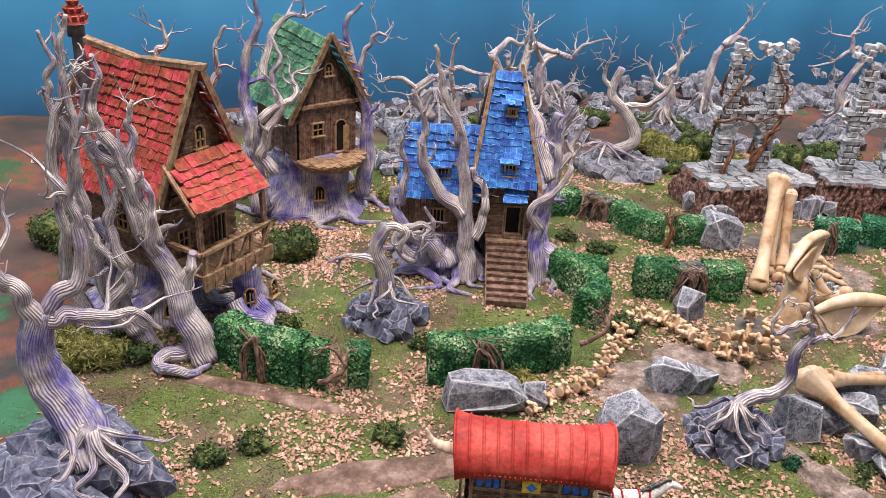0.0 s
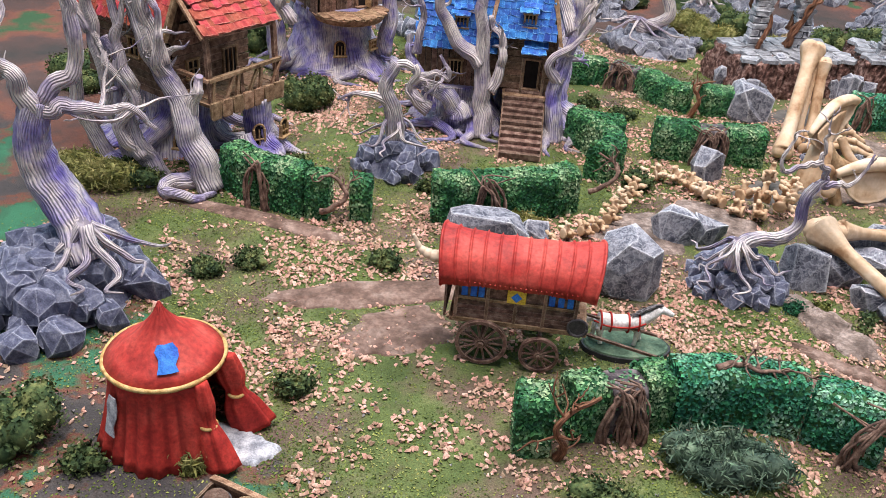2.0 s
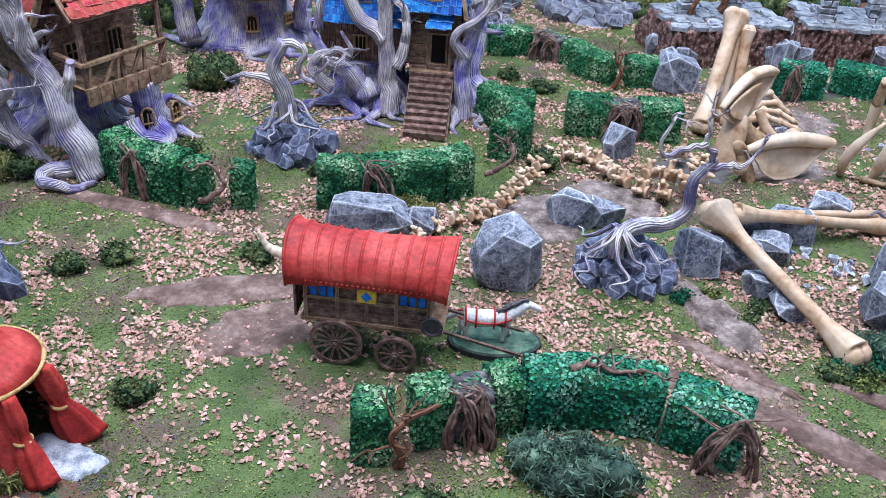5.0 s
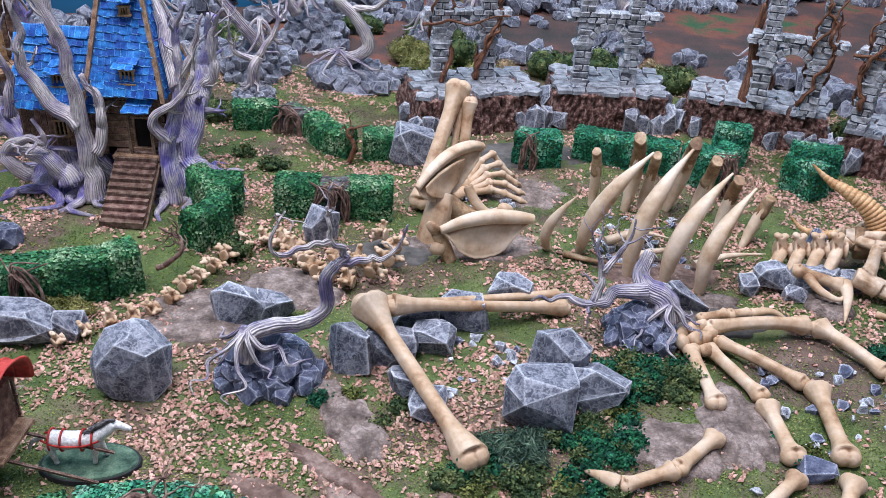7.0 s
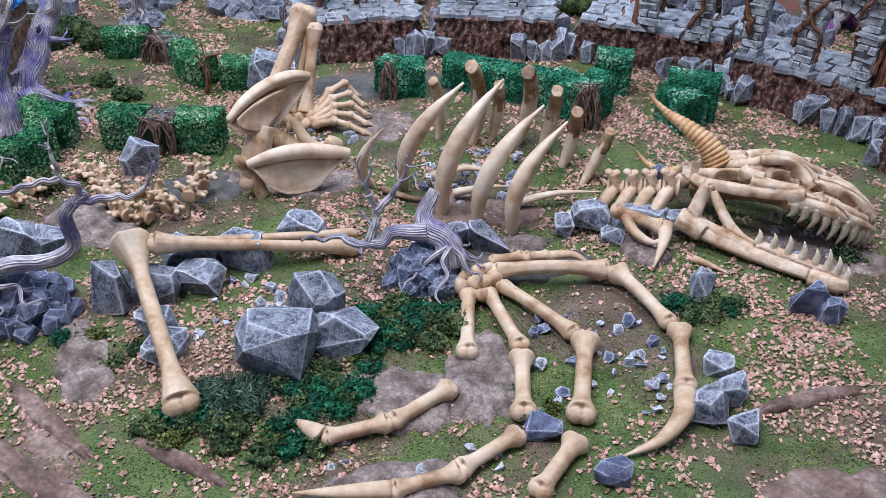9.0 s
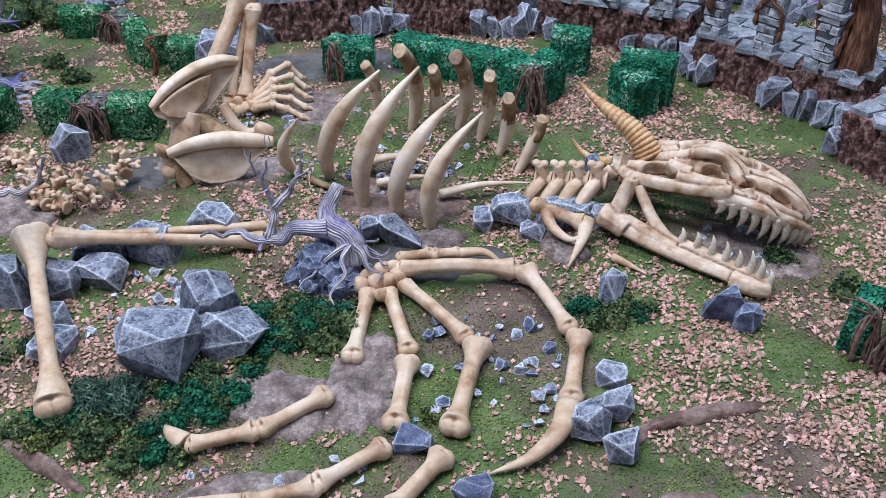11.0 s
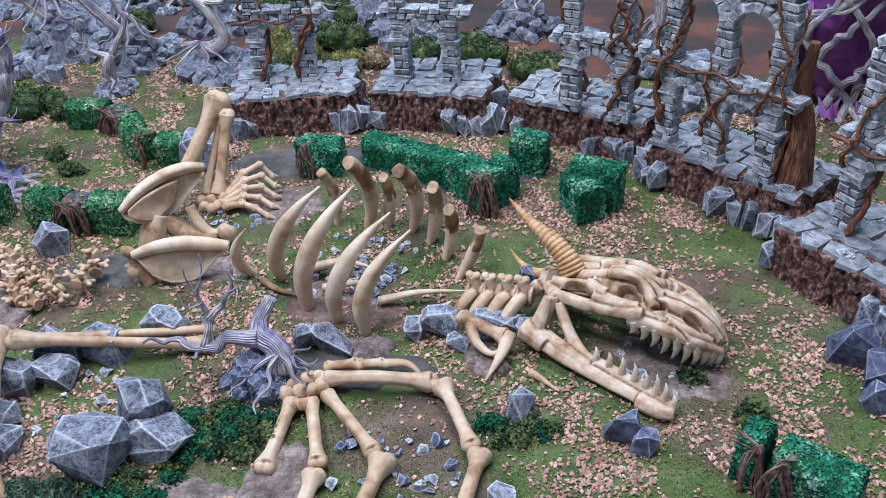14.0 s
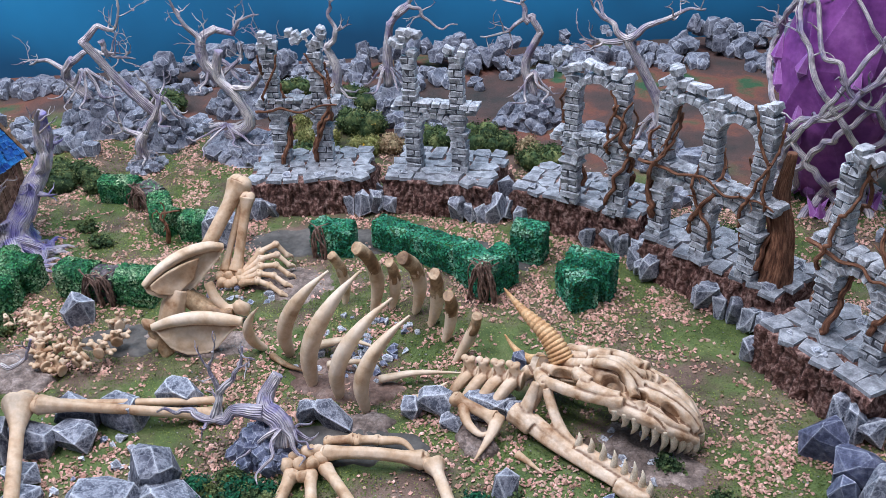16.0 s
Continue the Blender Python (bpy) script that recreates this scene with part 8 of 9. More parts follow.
def plinth(a, b, depth, h, seed, label, crags=()):
    """A raised stone platform: paved top, rough brown peat sides and rocks at its corners."""
    a, b = Vector((*a, 0)), Vector((*b, 0))
    ux = (b - a).normalized()
    L = (b - a).length
    ob = thing("ruin_plinth", label, "platform", a, math.degrees(math.atan2(ux.y, ux.x)), group="ruin platforms")
    r = rng_of(seed)
    bm = bmesh.new()
    nx, nz = 80, 12
    loop = [(L * i / nx, 0) for i in range(nx)] + [(L, depth * i / 12) for i in range(12)] + [(L * (1 - i / nx), depth) for i in range(nx)] + [(0, depth * (1 - i / 12)) for i in range(12)]
    c = Vector((L / 2, depth / 2, 0))
    rows = []
    for j in range(nz + 1):
        z = h * 0.9 * j / nz
        row = []
        for x, y in loop:
            p = Vector((x, y, z))
            q = p - c
            k = 1.10 - 0.12 * j / nz
            w = noise.noise(Vector((x * 60, y * 60, z * 28 + seed))) * 0.006 + noise.noise(Vector((x * 190, y * 190, z * 90 + seed))) * 0.0050
            row.append(bm.verts.new((c.x + q.x * k + (q.x / L) * w * 2.2, c.y + q.y * k + (q.y / depth) * w * 2.2, z - (0.004 if j == 0 else 0))))
        rows.append(row)
    for j in range(nz):
        for i in range(len(loop)):
            k = (i + 1) % len(loop)
            bm.faces.new((rows[j][i], rows[j][k], rows[j + 1][k], rows[j + 1][i])).smooth = True
    bm.faces.new(rows[-1])
    part("peat_side", bm, M["peat"], ob, "rough red-brown peat side")
    nx, ny = max(4, round(L / 0.023)), max(3, round(depth / 0.023))
    for i in range(nx):
        for j in range(ny):
            m = Matrix.Translation(((i + 0.5 + 0.2 * (j % 2)) * L / nx + r.uniform(-0.003, 0.003), (j + 0.5) * depth / ny + r.uniform(-0.003, 0.003), h * 0.9 + 0.0015 + r.uniform(-0.0012, 0.0016)))
            m = m @ pose(0, 0, 0, r.uniform(-2, 2), r.uniform(-2, 2), 90 * r.randint(0, 3) + r.uniform(-12, 12)) @ Matrix.Diagonal((L / nx * 1.08, depth / ny * 1.08, 0.005, 1))
            piece("paving_slab", r.choice(SLAB), ob, m)
    spots = [(-0.006, 0.0), (L + 0.006, 0.002), (L + 0.004, depth * 0.5), (-0.006, depth * 0.5), (L * 0.82, -0.003), (L * 0.93, -0.004)] + [(L * u, -0.004) for u in crags]
    for x, y in spots:
        bm = bmesh.new()
        s = r.uniform(0.013, 0.020)
        stone_hull(bm, (0, 0, s * 0.9), (s, s * 0.75, s * 1.3), r, 15)
        part("rock", bm, M["rock"], ob).matrix_local = pose(x, y, 0, 0, 0, r.uniform(0, 360))
    for k in range(7):
        bm = bmesh.new()
        s = r.uniform(0.005, 0.010)
        stone_hull(bm, (0, 0, s * 0.5), (s, s * 0.8, s * 0.7), r, 12)
        part("rubble", bm, M["rock"], ob).matrix_local = pose(r.uniform(0.1, 0.9) * L, depth * r.choice((0.12, 0.85)), h * 0.9, 0, 0, r.uniform(0, 360))
    return ob


plinth((0.432, 1.175), (0.592, 1.222), 0.105, 0.056, 831, "raised ruin platform with pale paving and brown peat sides", (0.08, 0.16))
plinth((0.610, 1.232), (0.762, 1.232), 0.105, 0.056, 832, "paved ruin platform with brown sides and corner rocks", (0.06, 0.72))
plinth((0.790, 1.240), (0.960, 1.185), 0.085, 0.056, 833, "narrow paved ruin platform with peaty sides", (0.10, 0.66))
plinth((0.972, 1.150), (1.122, 1.046), 0.085, 0.056, 834, "long paved ruin platform above grey corner rocks", (0.03, 0.10, 0.50, 0.58, 0.66, 0.74, 0.88, 0.98))
plinth((1.102, 1.000), (1.200, 0.905), 0.100, 0.056, 835, "ruin platform with mossy paving and steep brown side")
ruin((0.484, 1.258, 0.052), 10, 0.041, "broken two-storey stone arch bound in brown vines", 841, (0.165, 0.165), [(-0.036, 0.182), (0.034, 0.184), (0.010, 0.180)], vines=8)
ruin((0.679, 1.272, 0.054), 0, 0.042, "broken grey stone arch with two standing upper pillars", 842, (0.160, 0.165), [(-0.046, 0.175), (-0.030, 0.182)], vines=0)
ruin((0.905, 1.205, 0.054), -18, 0.041, "two-storey grey stone arch with vines and a rooted trunk", 843, (0.170, 0.172), [(-0.05, 0.188)], True, vines=5, trunk=(-0.048, 0.016, 0.13, 0.011))
ruin((1.040, 1.118, 0.056), -36, 0.040, "long double stone arcade wrapped in brown roots", 844, (0.178, 0.175, 0.190), [(-0.055, 0.195)], True, bays=2, vines=9, trunk=(0.082, 0.016, 0.15, 0.016))
ruin((1.185, 0.985, 0.056), -46, 0.041, "leaning stone arch overgrown with thick brown roots", 845, (0.178, 0.170), [(-0.02, 0.19)], vines=9, trunk=(0.055, 0.014, 0.15, 0.015))

# ---- purple crystal in thorn vines ----
crystal = thing("purple_crystal", "giant faceted purple crystal held by grey thorny vines", "crystal", (1.195, 1.40, 0))
bm = bmesh.new()
n = 7
prof = [(0.030, 0.0), (0.060, 0.05), (0.082, 0.13), (0.088, 0.20), (0.062, 0.29), (0.010, 0.37)]
rows = []
for i, (rr, z) in enumerate(prof):
    rows.append([bm.verts.new((rr * math.cos(2 * math.pi * (k + 0.5 * (i % 2)) / n), rr * 0.9 * math.sin(2 * math.pi * (k + 0.5 * (i % 2)) / n), z)) for k in range(n)])
for i in range(len(rows) - 1):
    for k in range(n):
        a, b = rows[i], rows[i + 1]
        j = (k + 1) % n
        if i % 2:
            bm.faces.new((a[k], a[j], b[j])), bm.faces.new((a[k], b[j], b[k]))
        else:
            bm.faces.new((a[k], a[j], b[k])), bm.faces.new((a[j], b[j], b[k]))
bm.faces.new(rows[-1])
part("crystal_body", bm, M["purple"], crystal)
r = rng_of(850)
for k in range(26):
    a, z = r.uniform(0, 6.28), r.uniform(0.01, 0.29)
    rr = float(np.interp(z, [p[1] for p in prof], [p[0] for p in prof])) * 0.98
    bm = bmesh.new()
    L = r.uniform(0.026, 0.042)
    disc(bm, (0, 0, -0.006), 0.001, 0.0095, 0.012, 5)
    disc(bm, (0, 0, L / 2), 0.0095, 0.0, L, 5)
    ob = part("crystal_spike", bm, M["purple_light"], crystal)
    ob.matrix_local = pose(rr * math.cos(a), rr * 0.9 * math.sin(a), z, r.uniform(-15, 15), r.uniform(-15, 15), 0)
for k in range(16):
    ph, tw = 2 * math.pi * k / 16, r.choice((-1.0, 1.0)) * r.uniform(2.4, 4.4)
    pts = []
    for j in range(13):
        z = -0.005 + 0.33 * j / 12 * r.uniform(0.94, 1.04)
        rr = float(np.interp(z, [p[1] for p in prof], [p[0] for p in prof])) + 0.008 + (0.045 if j == 0 else 0)
        a = ph + tw * j / 12
        pts.append((rr * math.cos(a), rr * math.sin(a), z))
    limb(crystal, pts, 0.0056, 0.0022, "bark_pale", 4, 860 + k, "vine", 10, 0.12, 0.04, 0.0, 0.7, depth=1)
for k in range(10):
    ang = r.uniform(3.0, 6.0)
    bm = bmesh.new()
    disc(bm, (0, 0, 0.012), 0.008, 0.0, 0.030, 5)
    ob = part("crystal_shard", bm, M["purple_light"], crystal)
    ob.matrix_local = pose(0.07 * math.cos(ang), 0.07 * math.sin(ang), 0.004, r.uniform(-30, 30), r.uniform(-30, 30), 0)

# ---- loose rocks ----
def rocks(seed, *rows):
    for k, (x, y, sx, sy, sz, mat) in enumerate(rows):
        boulder((x, y, 0), (sx, sy, sz), seed + k, 28 if sx > 0.025 else 17, mat)


rocks(900, (0.105, 0.706, 0.046, 0.024, 0.024, 'rock'),
      (0.152, 0.712, 0.02, 0.016, 0.018, 'rock'),
      (0.232, 0.648, 0.032, 0.026, 0.042, 'rock'),
      (0.292, 0.752, 0.028, 0.018, 0.024, 'rock'),
      (0.322, 0.758, 0.022, 0.016, 0.022, 'rock'),
      (0.402, 0.694, 0.024, 0.022, 0.026, 'rock'),
      (0.434, 0.706, 0.026, 0.02, 0.022, 'rock'),
      (0.468, 0.722, 0.026, 0.018, 0.018, 'rock'),
      (0.47, 0.64, 0.018, 0.022, 0.013, 'rock'),
      (0.452, 0.664, 0.02, 0.016, 0.016, 'rock'))
rocks(910, (0.498, 0.762, 0.03, 0.018, 0.022, 'rock'),
      (0.45, 0.752, 0.03, 0.018, 0.022, 'rock'),
      (0.54, 0.8, 0.026, 0.017, 0.02, 'rock'),
      (0.561, 0.640, 0.0345, 0.032, 0.032, 'rock'),
      (0.606, 0.668, 0.032, 0.026, 0.024, 'rock'),
      (0.578, 0.688, 0.028, 0.024, 0.034, 'rock'),
      (0.428, 1.105, 0.032, 0.024, 0.034, 'rock'),
      (0.345, 0.902, 0.024, 0.018, 0.026, 'rock'),
      (0.712, 0.806, 0.024, 0.014, 0.024, 'rock'),
      (0.684, 0.806, 0.014, 0.012, 0.018, 'rock'))
rocks(920, (0.802, 0.85, 0.02, 0.018, 0.022, 'rock'),
      (0.778, 0.842, 0.012, 0.012, 0.014, 'rock'),
      (0.822, 0.832, 0.013, 0.01, 0.011, 'rock'),
      (0.85, 0.862, 0.032, 0.02, 0.016, 'rock'),
      (0.884, 0.858, 0.018, 0.016, 0.014, 'rock'),
      (0.884, 0.62, 0.016, 0.014, 0.017, 'rock'),
      (0.898, 0.64, 0.017, 0.015, 0.018, 'rock'),
      (0.904, 0.606, 0.014, 0.016, 0.016, 'rock'),
      (0.896, 0.668, 0.013, 0.012, 0.013, 'rock'),
      (0.98, 0.752, 0.018, 0.014, 0.02, 'rock_dark'))
rocks(930, (0.996, 0.744, 0.014, 0.012, 0.014, 'rock_dark'),
      (0.895, 0.758, 0.013, 0.014, 0.02, 'rock'),
      (0.812, 0.556, 0.018, 0.014, 0.012, 'rock_dark'),
      (0.765, 0.592, 0.018, 0.014, 0.01, 'rock_dark'),
      (0.872, 0.925, 0.012, 0.01, 0.022, 'rock_dark'),
      (1.165, 0.88, 0.024, 0.02, 0.03, 'rock_dark'),
      (1.19, 0.85, 0.026, 0.022, 0.03, 'rock_dark'),
      (1.215, 0.82, 0.028, 0.022, 0.034, 'rock'),
      (1.18, 0.825, 0.016, 0.014, 0.018, 'rock_dark'))
r = rng_of(77)
SMALL = [(0.80, 0.66, 0.06, 0.06, 38), (0.69, 0.93, 0.06, 0.055, 60), (0.70, 0.92, 0.03, 0.03, 14), (0.53, 0.69, 0.05, 0.05, 24), (1.00, 0.835, 0.045, 0.03, 26), (0.68, 0.55, 0.08, 0.02, 10), (0.50, 0.985, 0.03, 0.02, 10), (0.55, 1.00, 0.03, 0.02, 6)]
for x, y, rx, ry, count in SMALL:
    for k in range(count):
        s = r.uniform(0.003, 0.0075)
        boulder((x + r.uniform(-rx, rx), y + r.uniform(-ry, ry), -0.001), (s, s * r.uniform(0.7, 1.1), s * r.uniform(0.6, 1.0)), r.randint(0, 99999), 12, r.choice(("rock", "rock", "rock_dark")), "small_stone", "small angular grey stone on the turf", r.uniform(0, 360))
# row of grey boulders along the back of the table
r = rng_of(78)
for k in range(275):
    u = k / 274
    x = -0.55 + 2.3 * u + r.uniform(-0.02, 0.02)
    back = 1.66 + 0.344 * x
    deep = abs(r.gauss(0, 0.055)) if x > -0.1 else r.uniform(0, 0.03)
    y = back - 0.035 - deep
    s = r.uniform(0.011, 0.024) * (1.0 if x > -0.3 else 0.7)
    boulder((x, y, max(0.0, 0.075 - deep * 1.3) * r.uniform(0, 0.85) if x > -0.1 else 0.0), (s, s * r.uniform(0.7, 1.0), s * r.uniform(0.7, 1.15)), 1200 + k, 20, "rock_far", "back_boulder", "weathered grey boulder in the row behind the table", r.uniform(0, 360), [(r.uniform(-1.4, 1.4) * s, r.uniform(-1.2, 0.4) * s, r.uniform(0.5, 0.85)) for _ in range(3)])
for x, y, s in [(-0.23, 1.33, 0.045), (-0.19, 1.38, 0.04), (-0.10, 1.36, 0.035), (0.0, 1.33, 0.04), (0.05, 1.32, 0.035), (-0.045, 1.31, 0.035), (0.10, 1.43, 0.04), (0.86, 1.53, 0.03), (0.55, 1.50, 0.04), (0.60, 1.52, 0.035), (1.05, 1.36, 0.045), (1.10, 1.33, 0.035), (1.0, 1.34, 0.03), (1.02, 1.42, 0.05), (1.28, 1.28, 0.03), (0.20, 1.44, 0.03)]:
    s *= 0.62
    boulder((x, y, 0), (s, s * 0.8, s), int(x * 1000 + y * 7000) % 9973, 22, "rock_far", "back_boulder", "weathered grey boulder behind the houses", 0.0, [(0.9 * s, -0.4 * s, 0.8), (-0.9 * s, 0.2 * s, 0.7), (0.1 * s, -1.0 * s, 0.6)])

# ---- earth, mud ----
MOUNDS = []
MOUNDS += [(0.045, 0.545, 0.055, 0.030, 0.004, 'earth', 30),
          
           (0.26, 0.755, 0.07, 0.04, 0.005, 'earth_grey', 20),
           (0.33, 0.8, 0.05, 0.035, 0.006, 'earth_grey', 0),
           (0.41, 0.62, 0.022, 0.055, 0.007, 'earth_grey', 25),
           (0.505, 0.9, 0.075, 0.03, 0.005, 'earth_grey', 8),
           (0.56, 1.03, 0.06, 0.04, 0.005, 'earth_grey', 10),
           (0.69, 0.87, 0.06, 0.035, 0.003, 'earth', 0)]
MOUNDS += [(0.74, 0.815, 0.03, 0.018, 0.004, 'earth_grey', 0),
           (0.662, 0.612, 0.044, 0.034, 0.007, 'earth_grey', 10),
           (0.72, 0.64, 0.03, 0.06, 0.008, 'earth_grey', 10),
           (0.67, 0.53, 0.055, 0.022, 0.006, 'earth_grey', 15),
           (0.64, 0.695, 0.025, 0.025, 0.008, 'earth_grey', 0),
           (0.97, 0.555, 0.06, 0.032, 0.006, 'earth', 15),
           (0.46, 0.49, 0.07, 0.014, 0.005, 'earth', -35)]
MOUNDS += [(0.408, 0.562, 0.062, 0.008, 0.006, 'earth', -32),
           (0.515, 0.536, 0.042, 0.008, 0.006, 'earth', -24),
           (0.910, 0.612, 0.020, 0.008, 0.007, 'earth', 55),
           (0.960, 0.645, 0.048, 0.008, 0.007, 'earth', 24),
           (0.435, 0.540, 0.05, 0.03, 0.002, 'earth', -30)]
MOUNDS += [(0.38, 0.53, 0.07, 0.012, 0.005, 'earth', -30),
           (-0.11, 0.7, 0.1, 0.014, 0.004, 'earth', -15),
           (0.03, 0.6, 0.11, 0.02, 0.004, 'earth', 20),
           (1.010, 0.838, 0.055, 0.032, 0.004, 'earth_grey', -30),
           (0.85, 0.82, 0.018, 0.03, 0.01, 'earth_grey', 30),
          ]
for k, (x, y, rx, ry, h, mat, turn) in enumerate(MOUNDS):
    mound((x, y, 0), rx, ry, h, 1000 + k, mat, "earth_mound", "low bare patch of cracked brown earth" if mat == "earth" else "worn grey-brown rock slab set in the turf", turn)
for k, (x, y, rx, ry, turn) in enumerate([(0.56, 1.13, 0.10, 0.045, 12), (0.735, 0.785, 0.07, 0.028, 5), (0.42, 0.88, 0.05, 0.03, 0), (0.75, 1.15, 0.10, 0.025, -10)]):
    mound((x, y, 0.001), rx, ry, 0.0022, 1050 + k, "mud", "mud_patch", "dark glossy grey mud patch", turn)

# ---- bushes ----
WORDS = {"bush": "dark green clump of foliage on the ground", "bush_light": "yellow-green wiry clump of foliage", "bush_teal": "grey-green lichen clump in front of the hedge", "bush_green": "small deep green sponge tuft", "bush_olive": "small olive foliage tuft", "bush_tan": "dry straw-coloured clump of foliage"}


def bushes(seed, *rows):
    for k, (x, y, sx, sy, sz, mat) in enumerate(rows):
        bush((x, y, 0), (sx, sy, sz), seed + k, mat, int(min(6000, 700 + 1100000 * sx * (sy + sz))), label=WORDS[mat], flowers=14 if seed + k in (1121, 1126) else 0)


# mixed tufts between the bones and boulders: centre, spread, how many
def tufts(x, y, rx, ry, count, seed, size=1.0):
    r = rng_of(seed)
    for k in range(count):
        a, u = 2.4 * k + r.uniform(-0.4, 0.4), math.sqrt((k + 0.5) / count)
        s = r.uniform(0.0055, 0.0115) * size
        mat = r.choice(("bush", "bush", "bush", "bush_green", "bush_olive", "bush_green"))
        bush((x + math.cos(a) * rx * u, y + math.sin(a) * ry * u, 0), (s * 1.25, s * r.uniform(0.8, 1.2), s * r.uniform(0.8, 1.15)), seed + k, mat, int(260 + 4.2e6 * s * s), label=WORDS[mat], leaf=0.0015)


tufts(0.655, 0.692, 0.042, 0.026, 20, 1300, 1.15)
tufts(0.565, 0.565, 0.060, 0.022, 16, 1330)
tufts(0.600, 0.608, 0.036, 0.020, 12, 1350)
tufts(0.505, 0.562, 0.020, 0.016, 5, 1370)
tufts(0.893, 0.742, 0.030, 0.018, 9, 1380)
tufts(0.625, 0.645, 0.018, 0.012, 4, 1395, 0.8)
tufts(0.430, 0.640, 0.05, 0.03, 5, 1400, 0.7)
tufts(0.760, 0.615, 0.03, 0.02, 3, 1410, 0.7)
bush((0.535, 0.592, 0), (0.032, 0.024, 0.013), 1420, "bush_teal", 4200, label="grey-green wiry lichen mat beside a boulder")
bushes(1100, (-0.135, 0.99, 0.034, 0.028, 0.042, 'bush'),
       (-0.3, 0.735, 0.055, 0.03, 0.034, 'bush_light'))
bushes(1110, (-0.255, 0.745, 0.03, 0.022, 0.026, 'bush'),
       (-0.415, 0.995, 0.055, 0.04, 0.04, 'bush'),
       (0.018, 0.642, 0.015, 0.012, 0.012, 'bush'),
       (0.198, 0.378, 0.03, 0.022, 0.018, 'bush'),
       (0.285, 0.430, 0.045, 0.020, 0.026, 'bush_teal'),
       (-0.18, 0.378, 0.03, 0.03, 0.032, 'bush'),
       (-0.063, 0.378, 0.011, 0.009, 0.011, 'bush_light'),
       (-0.132, 0.366, 0.016, 0.01, 0.01, 'bush'),
       (0.44, 1.56, 0.055, 0.035, 0.04, 'bush'),
       (0.425, 1.41, 0.045, 0.03, 0.034, 'bush_light'))
bushes(1120, (0.3, 1.6, 0.05, 0.03, 0.035, 'bush'),
       (0.485, 1.47, 0.045, 0.03, 0.05, 'bush'),
       (0.625, 1.43, 0.04, 0.028, 0.045, 'bush'),
       (0.705, 1.45, 0.045, 0.03, 0.042, 'bush'),
       (0.8, 1.4, 0.055, 0.03, 0.036, 'bush'),
       (0.555, 1.415, 0.02, 0.018, 0.028, 'bush_tan'),
       (0.52, 1.4, 0.03, 0.02, 0.028, 'bush_light'),
       (0.78, 1.42, 0.025, 0.018, 0.042, 'bush_tan'),
       (0.4, 1.46, 0.04, 0.03, 0.04, 'bush_light'),
       (0.095, 1.49, 0.05, 0.03, 0.035, 'bush'))
bushes(1130, (0.095, 1.21, 0.055, 0.035, 0.035, 'bush'),
       (0.155, 1.2, 0.03, 0.025, 0.024, 'bush'),
       (-0.028, 1.18, 0.02, 0.018, 0.022, 'bush_light'),
       (-0.42, 0.975, 0.02, 0.02, 0.01, 'bush'),
       (1.09, 1.21, 0.045, 0.03, 0.035, 'bush'),
       (1.02, 1.24, 0.035, 0.03, 0.035, 'bush'),
       (-0.265, 1.19, 0.045, 0.04, 0.055, 'bush'),
       (-0.11, 0.82, 0.014, 0.012, 0.01, 'bush'),
       (0.04, 0.8, 0.012, 0.01, 0.01, 'bush'),
       (0.265, 0.86, 0.02, 0.016, 0.016, 'bush'))
bushes(1140, (0.13, 0.745, 0.035, 0.015, 0.012, 'bush_light'),
       (-0.02, 0.46, 0.014, 0.012, 0.012, 'bush'),
       (-0.1, 0.62, 0.018, 0.014, 0.01, 'bush'),
       (-0.13, 0.6, 0.016, 0.012, 0.012, 'bush'),
       (0.26, 1.06, 0.018, 0.012, 0.012, 'bush'),
       (0.22, 1.09, 0.014, 0.012, 0.01, 'bush'),
       (1.03, 0.83, 0.012, 0.01, 0.008, 'bush'),
       (1.08, 0.79, 0.014, 0.012, 0.012, 'bush'),
       (1.06, 1.12, 0.012, 0.01, 0.058, 'bush'),
       (0.395, 1.14, 0.016, 0.014, 0.02, 'bush'))
bushes(1150, (0.43, 1.38, 0.06, 0.02, 0.02, 'bush'))


# ---- leaf litter, flock and grit over the turf ----
def scatter(name, count, seed, size, material, label, density, tilt, shape, fold, lift=0.0008):
    g = np.random.default_rng(seed)
    x, y = g.uniform(-0.62, 1.35, count * 5), g.uniform(0.20, 1.62, count * 5)
    keep = g.uniform(0, 1, count * 5) < density(x, y)
    x, y = x[keep][:count], y[keep][:count]
    p = np.stack([x, y, ground_height(x, y) + lift], -1)
    nn = np.tile([0.0, 0.0, 1.0], (len(p), 1))
    ob = new(name, leaf_mesh(name, p, nn, size, material, seed, shape, tilt, fold))
    return tagged(ob, label, "ground cover", kind="stuff")


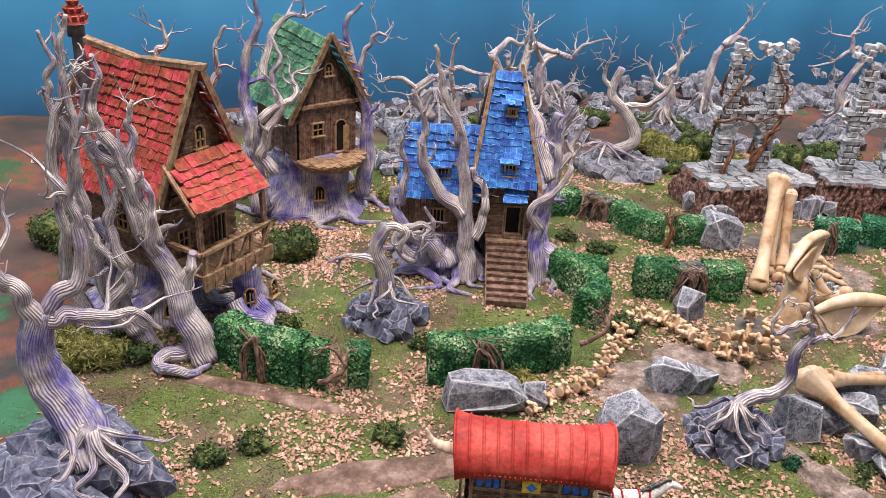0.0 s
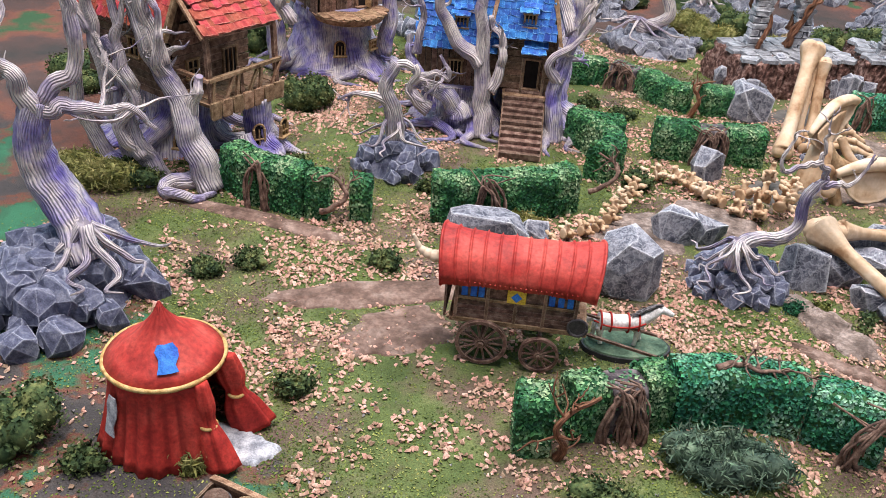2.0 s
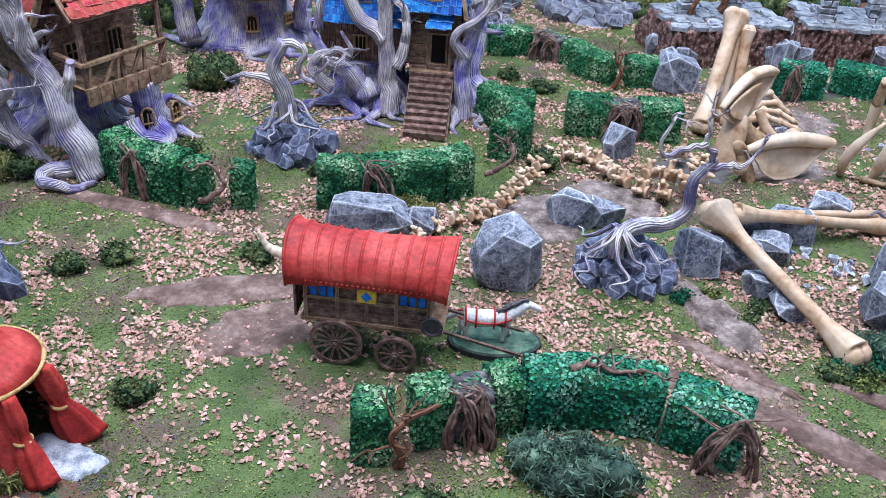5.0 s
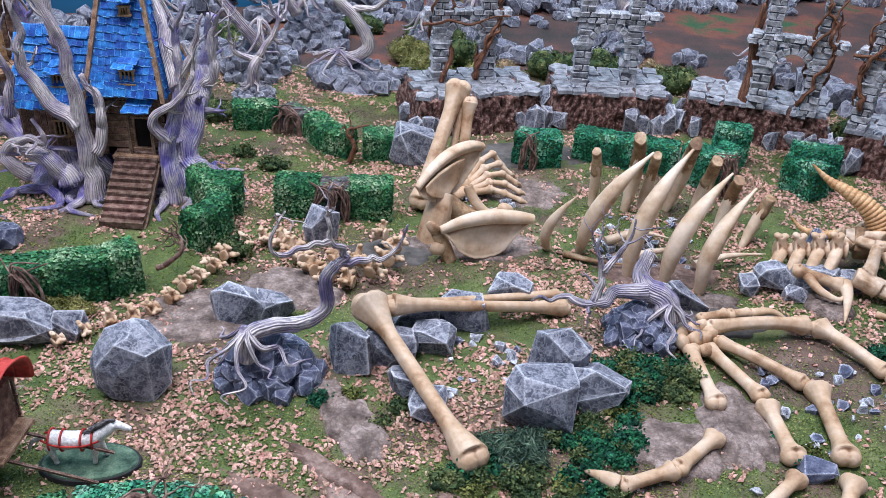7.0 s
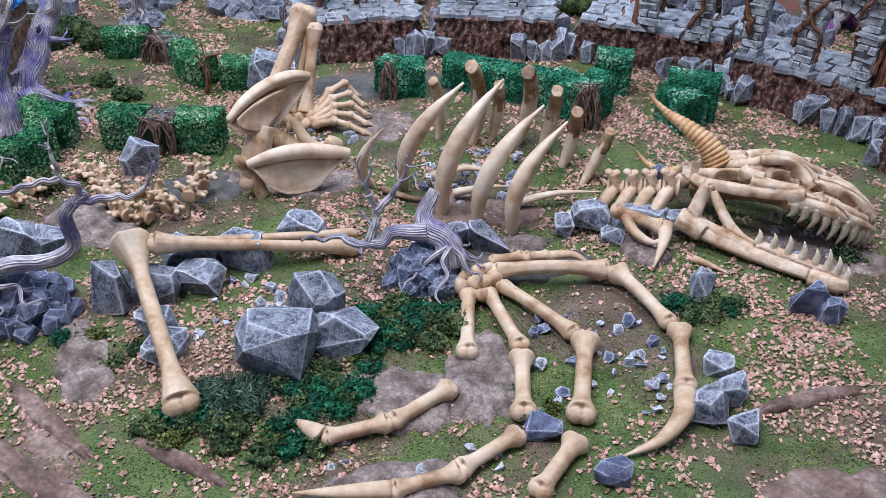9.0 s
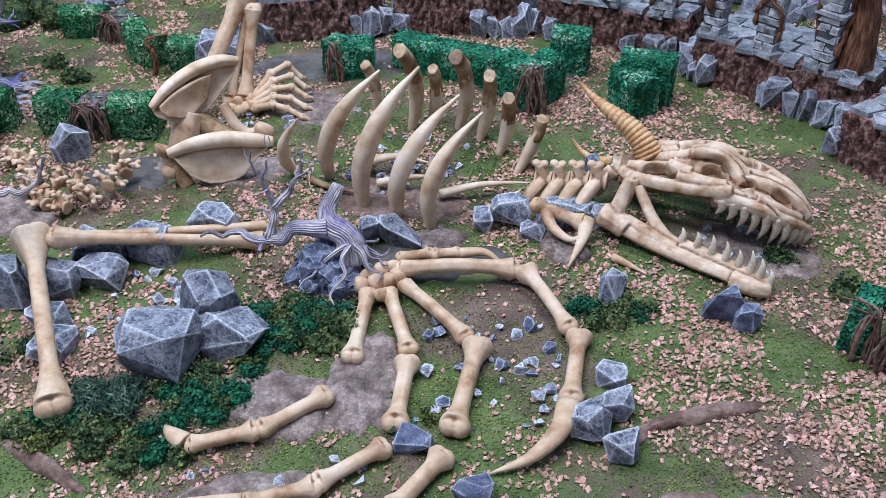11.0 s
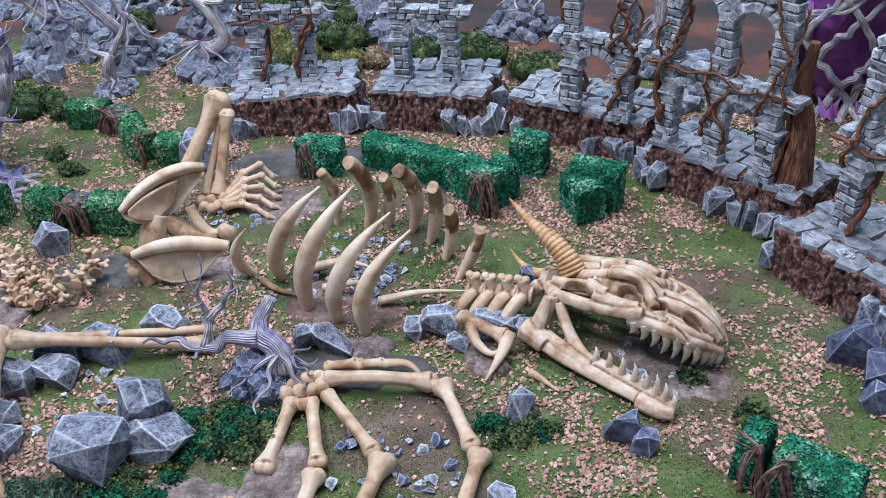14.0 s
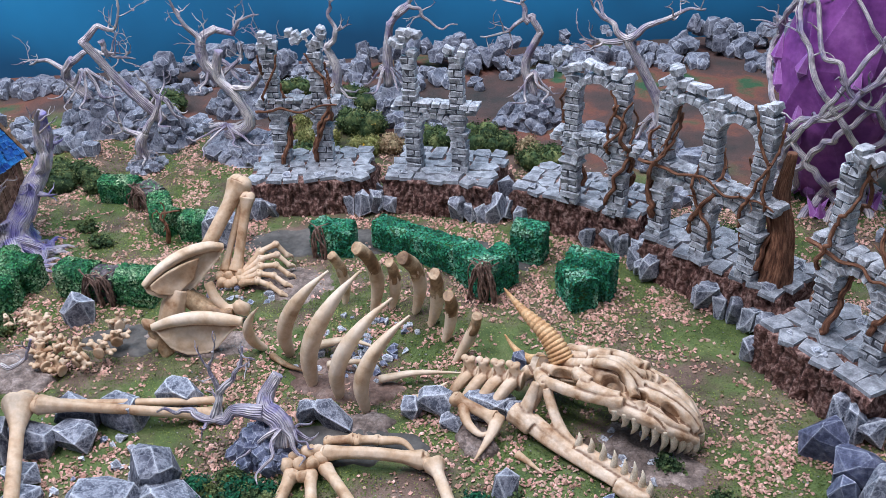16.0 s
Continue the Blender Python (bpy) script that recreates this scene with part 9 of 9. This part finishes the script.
def bare(x, y):
    """Where the table stays bare."""
    far = np.clip((1.42 - y) / 0.06, 0, 1) * np.clip((x + 0.34) / 0.05, 0, 1)
    for mx, my, rx, ry, h, mat, turn in MOUNDS:
        a = math.radians(turn)
        u = ((x - mx) * math.cos(a) + (y - my) * math.sin(a)) / rx
        v = (-(x - mx) * math.sin(a) + (y - my) * math.cos(a)) / ry
        far = far * np.clip((u * u + v * v - 0.7) * 2 + 0.5, 0.5, 1)
    far = far * np.where(x + 0.9 * y < 0.32, 0.45, 1.0)
    for mx, my, rx, ry in ((0.56, 1.13, 0.10, 0.05), (0.735, 0.785, 0.07, 0.03)):
        far = far * np.clip((((x - mx) / rx) ** 2 + ((y - my) / ry) ** 2 - 0.7) * 2, 0.03, 1)
    return far


def litter_density(x, y):
    d = np.clip(0.34 + 0.85 * value_noise(x, y, 30, 21) + 0.75 * value_noise(x, y, 95, 22) + 0.6 * value_noise(x, y, 240, 23), 0, 1)
    d = d * np.where(x + 0.9 * y < 0.32, 0.45, 1.0)
    hand = np.clip((((x - 0.78) / 0.13) ** 2 + ((y - 0.70) / 0.11) ** 2) - 0.3, 0.12, 1)
    return d * bare(x, y) * hand


def scatter_chips(name, count, seed, size, material, label, density):
    g = np.random.default_rng(seed)
    x, y = g.uniform(-0.62, 1.35, count * 6), g.uniform(0.20, 1.62, count * 6)
    keep = g.uniform(0, 1, count * 6) < density(x, y)
    x, y = x[keep][:count], y[keep][:count]
    ob = new(name, chip_mesh(name, np.stack([x, y, ground_height(x, y) + 0.0005], -1), size, material, seed))
    return tagged(ob, label, "ground cover", kind="stuff")


scatter_chips("leaf_litter", 86000, 61, 0.0020, M["litter"], "scattered peach-brown bark chips like fallen leaves", litter_density)
scatter("grass_flock", 380000, 62, 0.00095, M["flock"], "green flock grass fibres", lambda x, y: np.clip(0.66 + 0.8 * value_noise(x, y, 26, 31), 0.22, 1) * bare(x, y), 0.55, 0.6, 0.2, 0.0006)
scatter("fine_gravel", 9000, 63, 0.0011, M["pebble"], "fine pale grit on the turf", lambda x, y: np.clip(0.2 + 0.9 * value_noise(x, y, 50, 41), 0, 1) * bare(x, y), 1.0, 0.8, 0.6, 0.001)
